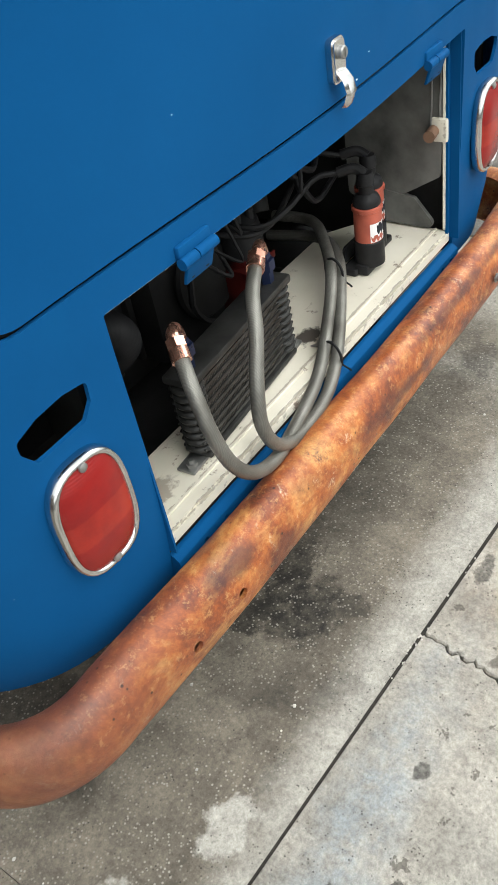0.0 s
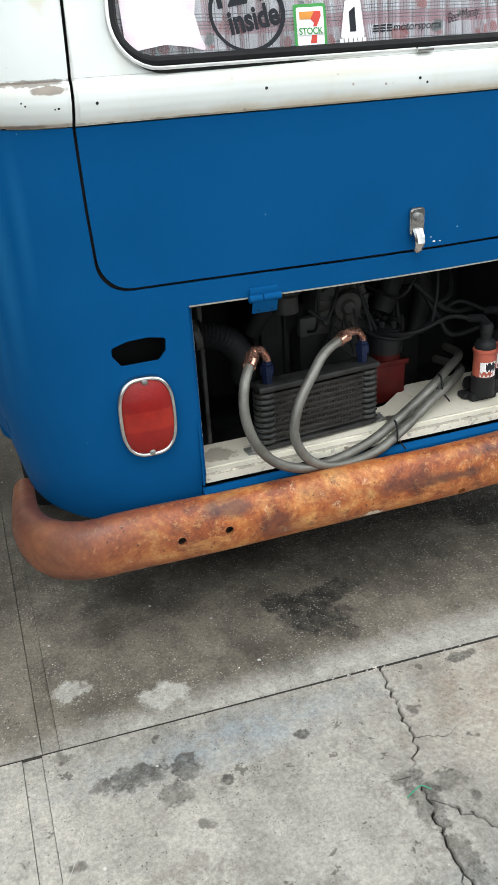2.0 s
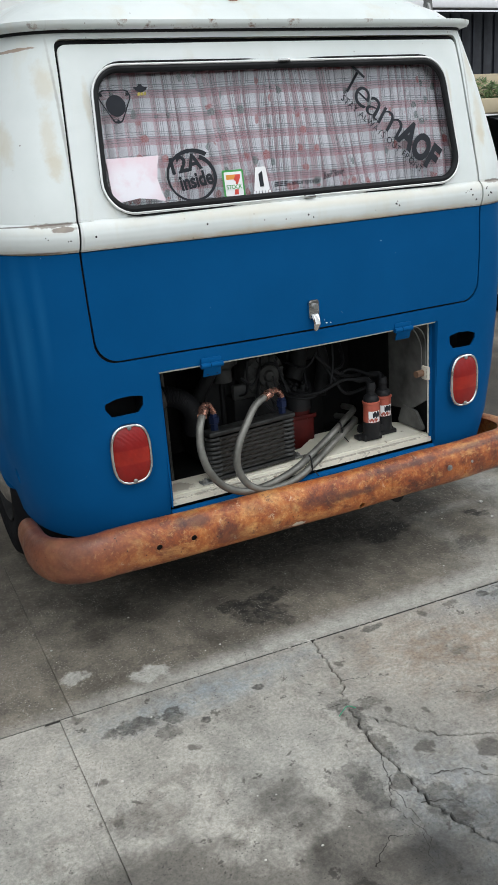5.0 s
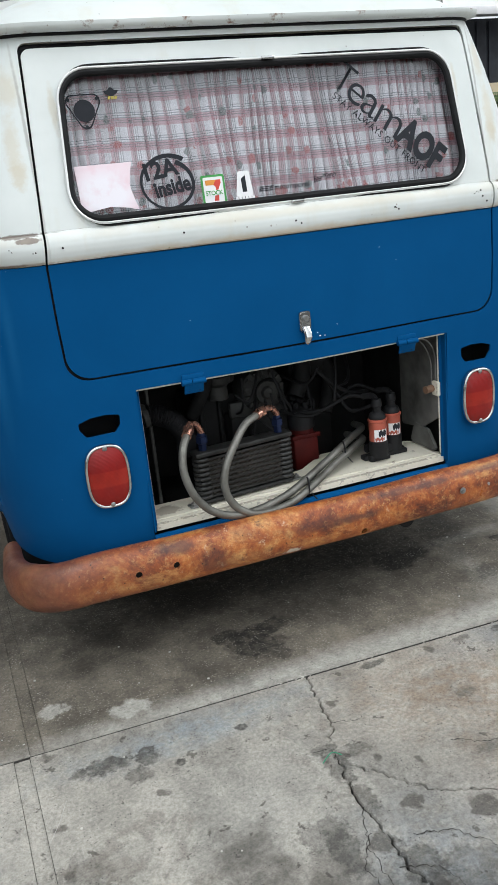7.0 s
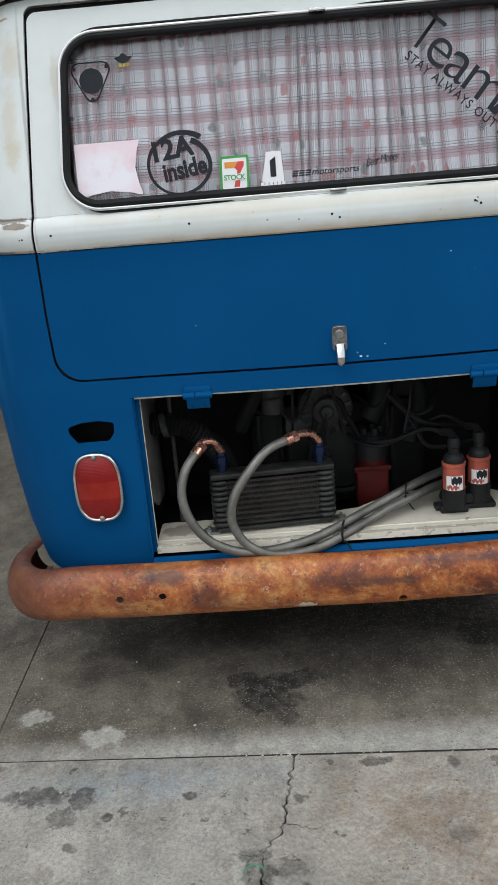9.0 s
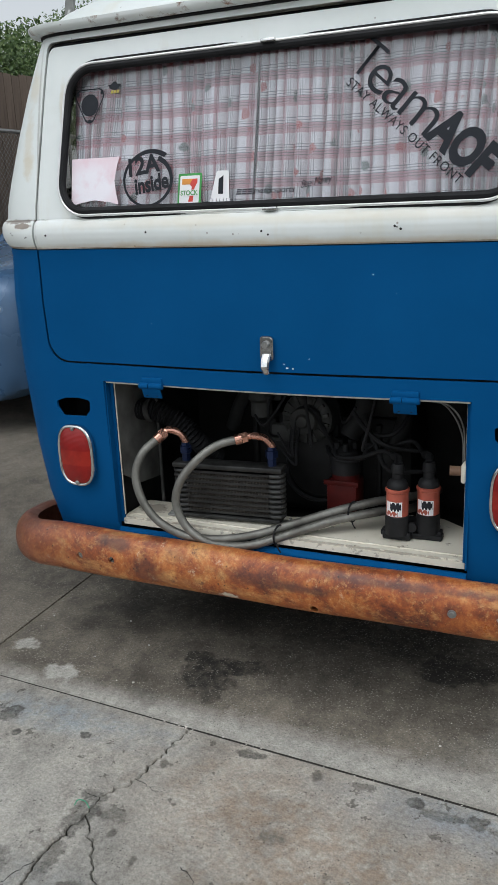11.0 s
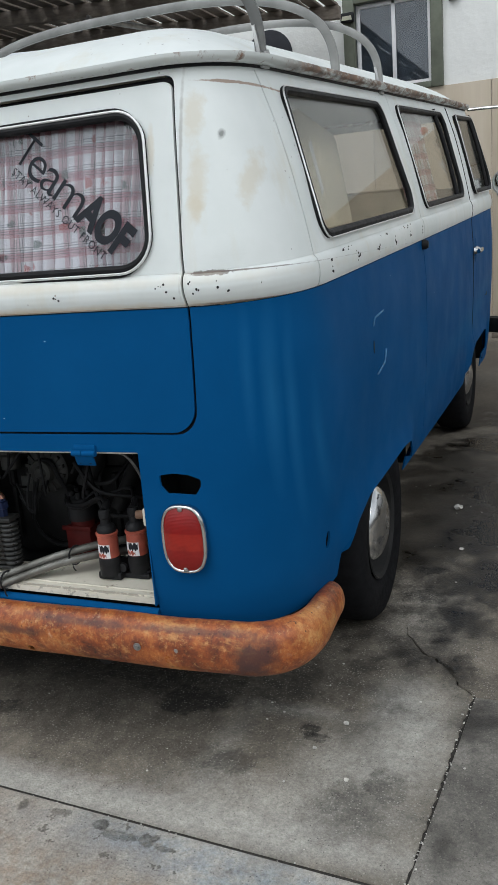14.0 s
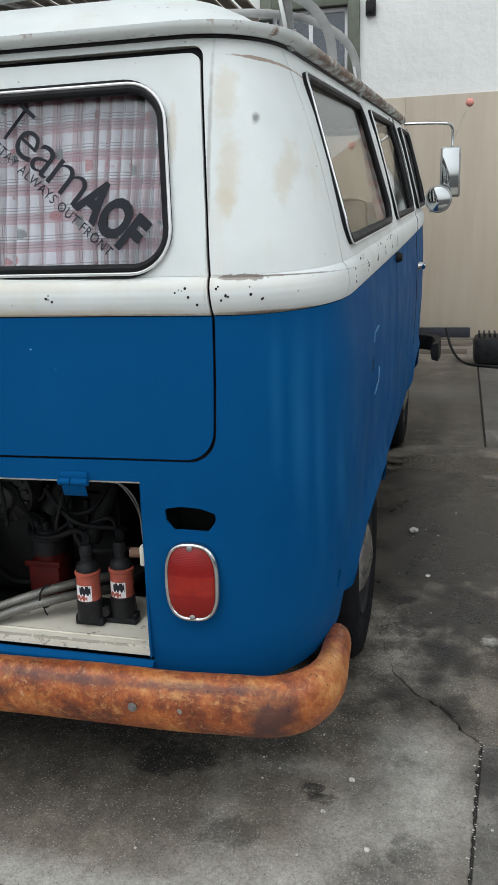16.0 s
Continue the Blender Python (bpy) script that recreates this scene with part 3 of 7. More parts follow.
BLUISH, BROWNISH = (0.27, 0.31, 0.34), (0.26, 0.185, 0.125)
FRONT_SLAB = make_concrete(
    "pale_worn_concrete", (0.236, 0.221, 0.194), (0.405, 0.378, 0.330),
    stains_and_shade=[(-0.73, -0.29, 0.07, 0.03, 0.9), (-0.63, -0.30, 0.03, 0.035, 0.9), (0.02, -0.245, 0.03, 0.018, 0.9), (0.055, -0.24, 0.012, 0.010, 0.9), (-0.36, -0.72, 0.05, 0.04, 0.5), (-0.83, -0.59, 0.05, 0.05, 0.5),
            (-0.15, -0.95, 0.08, 0.08, 0.4), (-0.39, -0.315, 0.014, 0.012, 0.9), (-0.563, -0.361, 0.014, 0.012, 0.9), (-0.66, -0.36, 0.03, 0.03, 0.7), (-0.19, -0.52, 0.05, 0.025, 0.6), (0.42, -0.27, 0.02, 0.015, 0.9), (0.3, -0.26, 0.03, 0.012, 0.8), (-0.24, -0.55, 0.030, 0.06, 0.7), (-0.245, -0.49, 0.035, 0.018, 0.7), (-0.235, -0.67, 0.022, 0.05, 0.7), (-0.34, -0.77, 0.03, 0.07, 0.65), (-0.225, -0.88, 0.04, 0.07, 0.7), (0.10, -0.66, 0.05, 0.014, 0.5), (0.47, -0.29, 0.05, 0.014, 0.7), (0.55, -0.285, 0.025, 0.02, 0.85), (0.60, -0.30, 0.03, 0.008, 0.8), (0.17, -0.47, 0.03, 0.02, 0.5)],
    chalk=[(-0.1, -0.45, 0.2, 0.12, 0.25), (-0.45, -0.6, 0.2, 0.15, 0.4), (-1.1, -0.5, 0.2, 0.2, 0.3)],
    tint=[(-0.5, -0.27, 0.26, 0.05, 0.7, BLUISH), (0.52, -0.31, 0.26, 0.05, 0.8, BLUISH), (0.12, -0.40, 0.24, 0.14, 0.6, BROWNISH), (-0.12, -0.95, 0.2, 0.2, 0.55, BLUISH), (0.3, -0.8, 0.3, 0.2, 0.45, BROWNISH), (0.45, -0.52, 0.34, 0.16, 0.65, BROWNISH), (0.85, -0.35, 0.2, 0.06, 0.7, BLUISH)],
    wet=[(-0.95, -0.94, 0.60, 0.30, 0.72), (-0.38, -1.08, 0.3, 0.2, 0.65)], grit=0.3, drops=0.7)
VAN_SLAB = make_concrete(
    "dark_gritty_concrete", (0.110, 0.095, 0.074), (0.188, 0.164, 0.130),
    # small spots are oil; the broad ones also paint shade beneath van and bumper
    stains_and_shade=[(-0.22, 0.03, 0.085, 0.085, 1.0), (-0.13, 0.08, 0.06, 0.04, 0.9), (-0.27, 0.09, 0.05, 0.03, 0.9), (-0.17, -0.07, 0.03, 0.03, 0.6), (0.40, 0.245, 0.085, 0.06, 1.0), (0.47, 0.25, 0.05, 0.035, 0.9), (0.36, 0.20, 0.03, 0.02, 0.8), (0.775, 0.195, 0.028, 0.022, 0.95), (0.80, 0.165, 0.03, 0.02, 0.8), (0.91, 1.24, 0.05, 0.035, 0.95), (0.0, 0.75, 0.85, 0.55, 0.8), (0.1, 0.42, 0.6, 0.12, 0.5), (0.28, 0.33, 0.45, 0.10, 0.75), (-0.45, 0.40, 0.35, 0.12, 0.6), (0.95, -0.07, 0.085, 0.09, 0.62), (1.02, 0.02, 0.05, 0.06, 0.5), (0.84, 0.54, 0.06, 0.05, 0.6), (0.9, 2.4, 0.3, 0.9, 0.5), (0.50, 0.02, 0.14, 0.05, 0.4), (0.02, 0.14, 0.30, 0.05, 0.3), (0.62, 0.02, 0.06, 0.05, 0.4), (0.95, 1.03, 0.07, 0.05, 0.5)],
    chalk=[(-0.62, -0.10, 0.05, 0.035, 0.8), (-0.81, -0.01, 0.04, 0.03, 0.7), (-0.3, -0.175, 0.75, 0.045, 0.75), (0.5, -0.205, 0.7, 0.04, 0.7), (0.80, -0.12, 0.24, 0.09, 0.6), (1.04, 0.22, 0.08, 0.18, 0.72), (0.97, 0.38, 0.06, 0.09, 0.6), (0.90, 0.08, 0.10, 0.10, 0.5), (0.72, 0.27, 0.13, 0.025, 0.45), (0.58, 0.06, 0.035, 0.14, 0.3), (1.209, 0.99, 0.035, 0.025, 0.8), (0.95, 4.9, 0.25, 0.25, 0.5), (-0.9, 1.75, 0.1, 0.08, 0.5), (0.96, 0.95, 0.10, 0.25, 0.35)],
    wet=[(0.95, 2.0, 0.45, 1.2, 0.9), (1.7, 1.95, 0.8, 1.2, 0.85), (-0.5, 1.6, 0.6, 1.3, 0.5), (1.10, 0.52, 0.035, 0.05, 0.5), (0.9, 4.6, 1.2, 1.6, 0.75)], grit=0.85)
SIDE_SLAB = make_concrete("grey_driveway_concrete", (0.150, 0.140, 0.122), (0.245, 0.230, 0.202), stains_and_shade=[(1.4, 2.4, 0.3, 0.5, 0.5), (-1.1, 0.9, 0.2, 0.5, 0.35)], wet=[(1.5, 1.9, 0.8, 1.5, 0.88), (1.6, 4.8, 1.2, 1.8, 0.7), (1.4, 0.0, 0.3, 0.4, 0.35), (-2.05, 1.8, 0.85, 1.1, 0.9)], chalk=[(-1.1, 0.55, 0.06, 0.05, 0.6), (-1.3, -0.17, 0.6, 0.06, 0.5)], grit=0.7)
EARTH = make_concrete("gritty_joint_filling", (0.022, 0.020, 0.017), (0.05, 0.046, 0.04), grit=0.3)


def sheet(xs, ys, dz):
    bm = bmesh.new()
    g = [[bm.verts.new((x, y, ground_z(x, y) + dz)) for x in xs] for y in ys]
    for j in range(len(ys) - 1):
        for i in range(len(xs) - 1):
            bm.faces.new((g[j][i], g[j][i + 1], g[j + 1][i + 1], g[j + 1][i]))
    return bm


ground = tagged(new("ground", mesh_of(sheet((-400, -40, -4, 0, 4, 40, 400), (-400, -40, -4, 0, 4, 9, 40, 400), -0.02), "ground")), "grey dirty concrete yard ground reaching far out", "ground", kind="structure")
ground.data.materials.append(EARTH)

pavement = thing("pavement", "cracked grey concrete driveway slabs with oil stains and painted shade", "pavement", kind="structure")


def wander(points, step=0.02, jitter=0.004, seed=1):
    """A ragged line through points, for a crack."""
    rnd = random.Random(seed)
    out = [Vector(points[0])]
    for a, b in zip(points, points[1:]):
        a, b = Vector(a), Vector(b)
        n = max(1, int((b - a).length / step))
        side = Vector((-(b - a).y, (b - a).x)).normalized()
        for i in range(1, n + 1):
            p = a + (b - a) * (i / n)
            out.append(p + side * (rnd.uniform(-jitter, jitter) if i < n else 0))
    return [tuple(p) for p in out]


def slab(poly, gap, material, drop=0.0):
    """One slab or broken piece of one: a flat top, worn edges, sides going down. gap: how far each edge stands back."""
    k = len(poly)
    pts = [Vector(p) for p in poly]
    area = sum(a.x * b.y - b.x * a.y for a, b in zip(pts, pts[1:] + pts[:1]))
    if area < 0:
        pts, gap = pts[::-1], gap[::-1][1:] + gap[::-1][:1] if isinstance(gap, list) else gap

    def inset(dist):
        out = []
        for i in range(k):
            e1, e2 = (pts[i] - pts[i - 1]).normalized(), (pts[(i + 1) % k] - pts[i]).normalized()
            n = (Vector((-e1.y, e1.x)) + Vector((-e2.y, e2.x)))
            n = n.normalized() if n.length > 1e-6 else Vector((-e1.y, e1.x))
            c = max(0.4, n.dot(Vector((-e2.y, e2.x))))
            g = gap[i] if isinstance(gap, list) else gap
            out.append(pts[i] + n * ((g + (dist if g > 0.001 else 0.0)) / c))
        return out
    bm = bmesh.new()
    rings = [[bm.verts.new((p.x, p.y, ground_z(p.x, p.y) + h - drop)) for p in inset(d)] for d, h in ((0.0, -0.03), (0.0, -0.004), (0.0025, 0.0))]
    for a, b in zip(rings, rings[1:]):
        for i in range(k):
            j = (i + 1) % k
            bm.faces.new((a[i], a[j], b[j], b[i]))
    top = bm.faces.new(rings[-1])
    bmesh.ops.triangulate(bm, faces=[top])
    return part("slab", bm, material, pavement, angle=20)


def jy(x):
    return -0.2135 - 0.056 * x


crack_a = wander([(-0.155, jy(-0.155)), (-0.18, -0.34), (-0.19, -0.425), (-0.235, -0.485), (-0.235, -0.55), (-0.25, -0.63), (-0.255, -0.69), (-0.25, -0.80), (-0.25, -0.88), (-0.228, -0.95), (-0.12, -1.35), (-0.3, -1.9), (-0.2, -3.2)], step=0.009, seed=3, jitter=0.007)
ia = min(range(len(crack_a)), key=lambda i: (Vector(crack_a[i]) - Vector((-0.235, -0.54))).length)
crack_b = wander([crack_a[ia], (-0.16, -0.625), (-0.095, -0.713), (0.05, -0.79), (0.4, -0.86), (1.10, -0.97)], step=0.009, seed=5, jitter=0.006)
G, C, T = 0.0022, 0.0011, 0.0005


def ragged(n, seed, top=C):
    rnd = random.Random(seed)
    out, v = [], 1.0
    for _ in range(n):
        v = min(2.2, max(0.35, v + rnd.uniform(-0.4, 0.4)))
        out.append(top * v)
    return out

left_piece = [(-0.892, jy(-0.892) - G)] + [(-0.892, -3.2)] + crack_a[::-1]
wide = ragged(len(crack_a), 2)
slab(left_piece, [T, T] + wide[::-1], FRONT_SLAB)
upper_right = crack_a[:ia] + crack_b + [(1.115, jy(1.115))]
slab(upper_right, wide[:ia] + [C - 0.0007 * min(1, i / len(crack_b)) for i in range(len(crack_b))] + [G], FRONT_SLAB, 0.001)
lower_right = crack_b + [(1.06, -3.2)] + crack_a[ia + 1:][::-1]
slab(lower_right, [C - 0.0007 * min(1, i / len(crack_b)) for i in range(len(crack_b))] + [G] + wide[ia + 1:][::-1], FRONT_SLAB, 0.002)
crack_c = wander([(1.163, 0.447), (1.125, 0.483), (1.063, 0.594), (0.988, 0.646), (0.915, 0.759), (0.80, 1.2), (0.7, 2.2), (0.75, 3.3)], seed=8, jitter=0.006)
fade = [0.0020 * max(0.0, 1 - i / 34) for i in range(len(crack_c))]
joint = wander([(1.118, jy(1.118)), (1.14, 0.1), (1.163, 0.447)], 0.014, 0.0035, 14)
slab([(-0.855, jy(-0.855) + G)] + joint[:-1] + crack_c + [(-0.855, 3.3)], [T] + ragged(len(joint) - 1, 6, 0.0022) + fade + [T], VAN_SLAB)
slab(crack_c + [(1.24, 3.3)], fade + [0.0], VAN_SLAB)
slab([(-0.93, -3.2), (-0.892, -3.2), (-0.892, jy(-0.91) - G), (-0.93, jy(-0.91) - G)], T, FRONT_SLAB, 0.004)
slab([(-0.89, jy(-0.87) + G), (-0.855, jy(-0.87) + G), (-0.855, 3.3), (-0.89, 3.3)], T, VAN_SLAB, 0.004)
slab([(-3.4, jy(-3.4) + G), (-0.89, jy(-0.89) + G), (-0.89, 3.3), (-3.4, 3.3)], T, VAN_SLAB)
slab([(-3.4, -3.2), (-0.93, -3.2), (-0.93, jy(-0.93) - G), (-3.4, jy(-3.4) - G)], T, FRONT_SLAB)
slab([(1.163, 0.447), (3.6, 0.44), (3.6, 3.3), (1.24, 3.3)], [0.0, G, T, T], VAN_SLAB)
slab([(1.115, jy(1.115)), (3.6, jy(3.6)), (3.6, 0.44), (1.163, 0.447)], G, SIDE_SLAB)
slab([(1.06, -3.2), (3.6, -3.2), (3.6, jy(3.6)), (1.115, jy(1.115))], G, FRONT_SLAB)
for x0, x1 in ((-3.4, -0.9), (-0.9, 1.24), (1.24, 3.6)):
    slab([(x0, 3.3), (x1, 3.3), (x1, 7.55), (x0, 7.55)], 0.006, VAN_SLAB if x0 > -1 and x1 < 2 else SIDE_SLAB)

# dark filling in the joints
FILLING = plain("dark_joint_dirt", (0.026, 0.023, 0.019), 0.95, 0.0, 0.5, 60.0, 0.6)
for line, w, d in (([(-3.4, jy(-3.4)), (-0.9, jy(-0.9)), (0.2, jy(0.2)), (1.115, jy(1.115)), (3.6, jy(3.6))], 0.0034, 0.0022), (joint, 0.0038, 0.0025), ([(1.163, 0.447), (2.3, 0.443), (3.6, 0.44)], 0.004, 0.003)):
    bm = bmesh.new()
    strip = []
    for i, (x, y) in enumerate(line):
        x2, y2 = line[min(i + 1, len(line) - 1)]
        x1, y1 = line[max(i - 1, 0)]
        n = Vector((-(y2 - y1), x2 - x1)).normalized() * w
        strip.append([bm.verts.new((x + q * n.x, y + q * n.y, ground_z(x, y) + h)) for q, h in ((1, -d), (-1, -d), (-1, -0.02), (1, -0.02))])
    for a, b in zip(strip, strip[1:]):
        for i in range(4):
            bm.faces.new((a[i], a[(i + 1) % 4], b[(i + 1) % 4], b[i]))
    bmesh.ops.recalc_face_normals(bm, faces=bm.faces[:])
    part("joint_filling", bm, FILLING, pavement, "dark dirt packed in the joint between slabs", 0)

# ---- the van's shape ----
LEVEL = (0.35, 0.45, 0.60, 0.80, 1.00, 1.13, 1.134, 1.144, 1.158, 1.172, 1.186, 1.198, 1.206, 1.30, 1.40, 1.50, 1.60, 1.66)
HALF = (0.805, 0.824, 0.838, 0.850, 0.852, 0.843, 0.845, 0.849, 0.851, 0.851, 0.849, 0.845, 0.838, 0.816, 0.789, 0.757, 0.717, 0.69)
REAR = (0.014, 0.0, -0.008, -0.012, -0.012, -0.008, -0.011, -0.016, -0.0195, -0.020, -0.017, -0.010, 0.001, 0.021, 0.042, 0.062, 0.082, 0.095)
NOSE = 4.50


def bow(z):
    """How far the rear falls back from its middle to its corners."""
    return float(np.interp(z, (1.13, 1.24), (0.02, 0.009)))


def rake(v):
    """The body stands a little higher towards its nose."""
    v.z += 0.055 * max(0.05, v.z - 0.30) * max(0.0, v.y)


def raked(bm):
    for v in bm.verts:
        rake(v.co)
    return bm


def corner(z):
    f = np.interp(z, (0.4, 1.13, 1.25, 1.65), (0.27, 0.25, 0.21, 0.17))
    return f, np.interp(z, (0.4, 1.13, 1.25, 1.65), (0.38, 0.36, 0.34, 0.30))


def outline(z, grow=0.0):
    """The body's plan at a height: right half from the middle of the rear round to the middle of the nose, then the left half."""
    w, y0 = float(np.interp(z, LEVEL, HALF)) + grow, float(np.interp(z, LEVEL, REAR)) - grow
    rx, ry = corner(z)
    xc = w - rx
    half = [(xc * i / 22, y0 + bow(z) * 0.5 * (1 - math.cos(math.pi * i / 22))) for i in range(23)]
    for i in range(1, 19):
        a = math.pi / 2 * i / 18
        half.append((xc + rx * math.sin(a) ** (2 / 2.35), y0 + bow(z) + ry * (1 - math.cos(a) ** (2 / 2.35))))
    ys = half[-1][1]
    nose = NOSE - 0.35 * max(0.0, z - 1.2)
    for i in range(1, 61):
        half.append((w - 0.02 * (i / 60) ** 3, ys + (nose - 0.45 - ys) * i / 60))
    for i in range(1, 15):
        a = math.pi / 2 * i / 14
        half.append(((w - 0.02) * math.cos(a) ** 0.75, nose - 0.45 + 0.45 * math.sin(a) ** 0.75))
    half[-1] = (0.0, nose)
    return half + [(-x, y) for x, y in half[-2:0:-1]]


def rear_y(x, z):
    w, y0 = float(np.interp(z, LEVEL, HALF)), float(np.interp(z, LEVEL, REAR))
    rx, ry = corner(z)
    xc = w - rx
    if abs(x) <= xc:
        return y0 + bow(z) * 0.5 * (1 - math.cos(math.pi * abs(x) / xc))
    s = min(1.0, (abs(x) - xc) / rx)
    return y0 + bow(z) + ry * (1 - (1 - s ** 2.35) ** (1 / 2.35))


def shell(zs, thick=0.018):
    """A band of the body's skin with thickness, between the first and last height."""
    bm = bmesh.new()
    outer, inner = [], []
    for z in zs:
        pts = outline(z)
        k = len(pts)
        outer.append([bm.verts.new((x, y, z)) for x, y in pts])
        ring = []
        for i in range(k):
            a, b = Vector(pts[i - 1]), Vector(pts[(i + 1) % k])
            d = (b - a).normalized()
            ring.append(bm.verts.new((pts[i][0] - d.y * thick, pts[i][1] + d.x * thick, z)))
        inner.append(ring)
    k = len(outer[0])
    for i in range(k):
        j = (i + 1) % k
        for a, b in zip(outer, outer[1:]):
            bm.faces.new((a[i], a[j], b[j], b[i]))
        for a, b in zip(inner, inner[1:]):
            bm.faces.new((a[i], b[i], b[j], a[j]))
        bm.faces.new((outer[0][j], outer[0][i], inner[0][i], inner[0][j]))
        bm.faces.new((outer[-1][i], outer[-1][j], inner[-1][j], inner[-1][i]))
    bmesh.ops.recalc_face_normals(bm, faces=bm.faces[:])
    return bm


def steps(*zs, per=0.035):
    out = []
    for a, b in zip(zs, zs[1:]):
        n = max(1, round((b - a) / per))
        out += [a + (b - a) * i / n for i in range(n)]
    return out + [zs[-1]]


van = thing("camper_van", "weathered blue and white camper van with open engine bay", "van")

GATE = [(-0.622, 0.846), (0.622, 0.846), (0.628, 1.0), (0.629, 1.13), (0.598, 1.612), (-0.598, 1.612), (-0.629, 1.13), (-0.628, 1.0)]


def gate_shape(inset):
    pts = rounded([(x - math.copysign(inset, x), z + (inset if z < 1.2 and z < 0.9 else (-inset if z > 1.5 else 0))) for x, z in GATE], [0.06, 0.06, 0.3, 0.3, 0.02, 0.02, 0.3, 0.3], 8)
    return pts


def gate_cutter(inset):
    return prism(bmesh.new(), gate_shape(inset), "y", -0.3, 0.26)


WINDOW = [(-0.554, 1.214), (0.554, 1.214), (0.529, 1.557), (-0.529, 1.557)]


def window_shape(inset):
    pts = [(x - math.copysign(inset, x), z + (inset if z < 1.4 else -inset)) for x, z in WINDOW]
    return rounded(pts, max(0.02, 0.075 - inset), 8)


def side_window(y0, y1, z0=1.234, z1=1.588, slant0=0.03, slant1=0.0, r=0.05):
    return rounded([(y0, z0), (y1, z0), (y1 - slant1, z1), (y0 + slant0, z1)], r, 6)


SIDE_WINDOWS = [(0.345, 1.505, 0.06, 0.06), (1.725, 2.80, 0.0, 0.0), (3.24, 4.06, 0.0, 0.14)]


def opening(x0, x1, z0, z1, r=0.003):
    return rounded([(x0, z0), (x1, z0), (x1, z1), (x0, z1)], r, 4)


def vent(s):
    return rounded([(s * 0.510, 0.748), (s * 0.512, 0.722), (s * 0.527, 0.704), (s * 0.600, 0.703), (s * 0.616, 0.726), (s * 0.616, 0.742), (s * 0.585, 0.752), (s * 0.545, 0.754)][:: s], 0.006, 3)


def arch(yc, top, a):
    """A wheel opening: low and long, with a flat crown."""
    pts = [(yc + a, 0.2), (yc + a, top - 0.09), (yc + a * 0.93, top - 0.012), (yc + a * 0.6, top), (yc, top - 0.005), (yc - a * 0.55, top - 0.008), (yc - a * 0.85, top - 0.045), (yc - a * 1.05, top - 0.10), (yc - a * 1.12, 0.2)]
    return rounded(pts, [0, 0.05, 0.05, 0.15, 0.2, 0.15, 0.1, 0.05, 0], 5)


DOOR_SEAMS = (0.27, 1.61, 3.06)
lower = mesh_of(shell(steps(0.35, 0.45, 0.60, 0.80, 1.00, 1.132), 0.006))
cuts = [gate_cutter(0.0), prism(bmesh.new(), opening(-0.462, 0.462, 0.30, 0.803), "y", -0.3, 0.25)]
for s in (-1, 1):
    cuts.append(prism(bmesh.new(), vent(s), "y", -0.3, 0.25))
    x0, x1 = (0.4, 1.2) if s > 0 else (-1.2, -0.4)
    cuts.append(prism(bmesh.new(), arch(0.87, 0.513, 0.43), "x", x0, x1))
    cuts.append(prism(bmesh.new(), arch(3.34, 0.56, 0.38), "x", x0, x1))
    cuts.append(prism(bmesh.new(), [(0.29 + 0.013 * math.cos(t), 0.500 + 0.024 * math.sin(t)) for t in np.linspace(0, 6.283, 17)[:-1]], "x", x0, x1))
    for y in DOOR_SEAMS[1:]:
        cuts.append(box(bmesh.new(), x0, x1, y - 0.0035, y + 0.0035, 0.46, 1.2))
lower_cut = carve(lower, cuts)
bm = bmesh.new(); bm.from_mesh(lower_cut)
for v in bm.verts:
    # the wheel openings' rims stand out a little
    for yc, top, a in ((0.87, 0.513, 0.43), (3.34, 0.56, 0.38)):
        dy = max(0.0, abs(v.co.y - yc) - a)
        dz = max(0.0, v.co.z - top)
        d = math.hypot(dy, dz)
        if abs(v.co.x) > 0.7 and d < 0.09 and v.co.y > 0.33 and v.co.z > 0.42:
            v.co.x += math.copysign(0.020 * (1 - d / 0.09) ** 2, v.co.x)
for v in bm.verts:
    if v.co.z < 0.47 and 1.2 < v.co.y < 3.02:
        v.co.z += 0.035 * (0.47 - v.co.z) / 0.12
raked(bm)
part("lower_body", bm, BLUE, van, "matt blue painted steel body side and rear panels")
belt = mesh_of(shell(steps(1.1345, 1.138, 1.144, 1.158, 1.172, 1.186, 1.198, 1.206, per=0.005), 0.008))
seams = [gate_cutter(0.0)] + [box(bmesh.new(), *((0.4, 1.2) if s > 0 else (-1.2, -0.4)), y - 0.003, y + 0.003, 1.0, 1.3) for s in (-1, 1) for y in DOOR_SEAMS]
bm = bmesh.new(); bm.from_mesh(carve(belt.copy(), seams)); raked(bm)
part("belt_moulding", bm, WHITE, van, "chipped white painted moulding along the waist")
upper = mesh_of(shell(steps(1.2065, 1.30, 1.40, 1.50, 1.60, 1.632), 0.008))
cuts = [gate_cutter(0.0)]
for s in (-1, 1):
    x0, x1 = (0.4, 1.2) if s > 0 else (-1.2, -0.4)
    for y0, y1, a, b in SIDE_WINDOWS:
        cuts.append(prism(bmesh.new(), side_window(y0, y1, slant0=a, slant1=b), "x", x0, x1))
    for y in DOOR_SEAMS:
        cuts.append(prism(bmesh.new(), [(y - 0.0025, 1.19), (y + 0.0025, 1.19), (y + 0.0425, 1.62), (y + 0.0375, 1.62)], "x", x0, x1))
cuts.append(prism(bmesh.new(), opening(-0.62, 0.62, 1.25, 1.60, 0.08), "y", 3.7, 4.9))
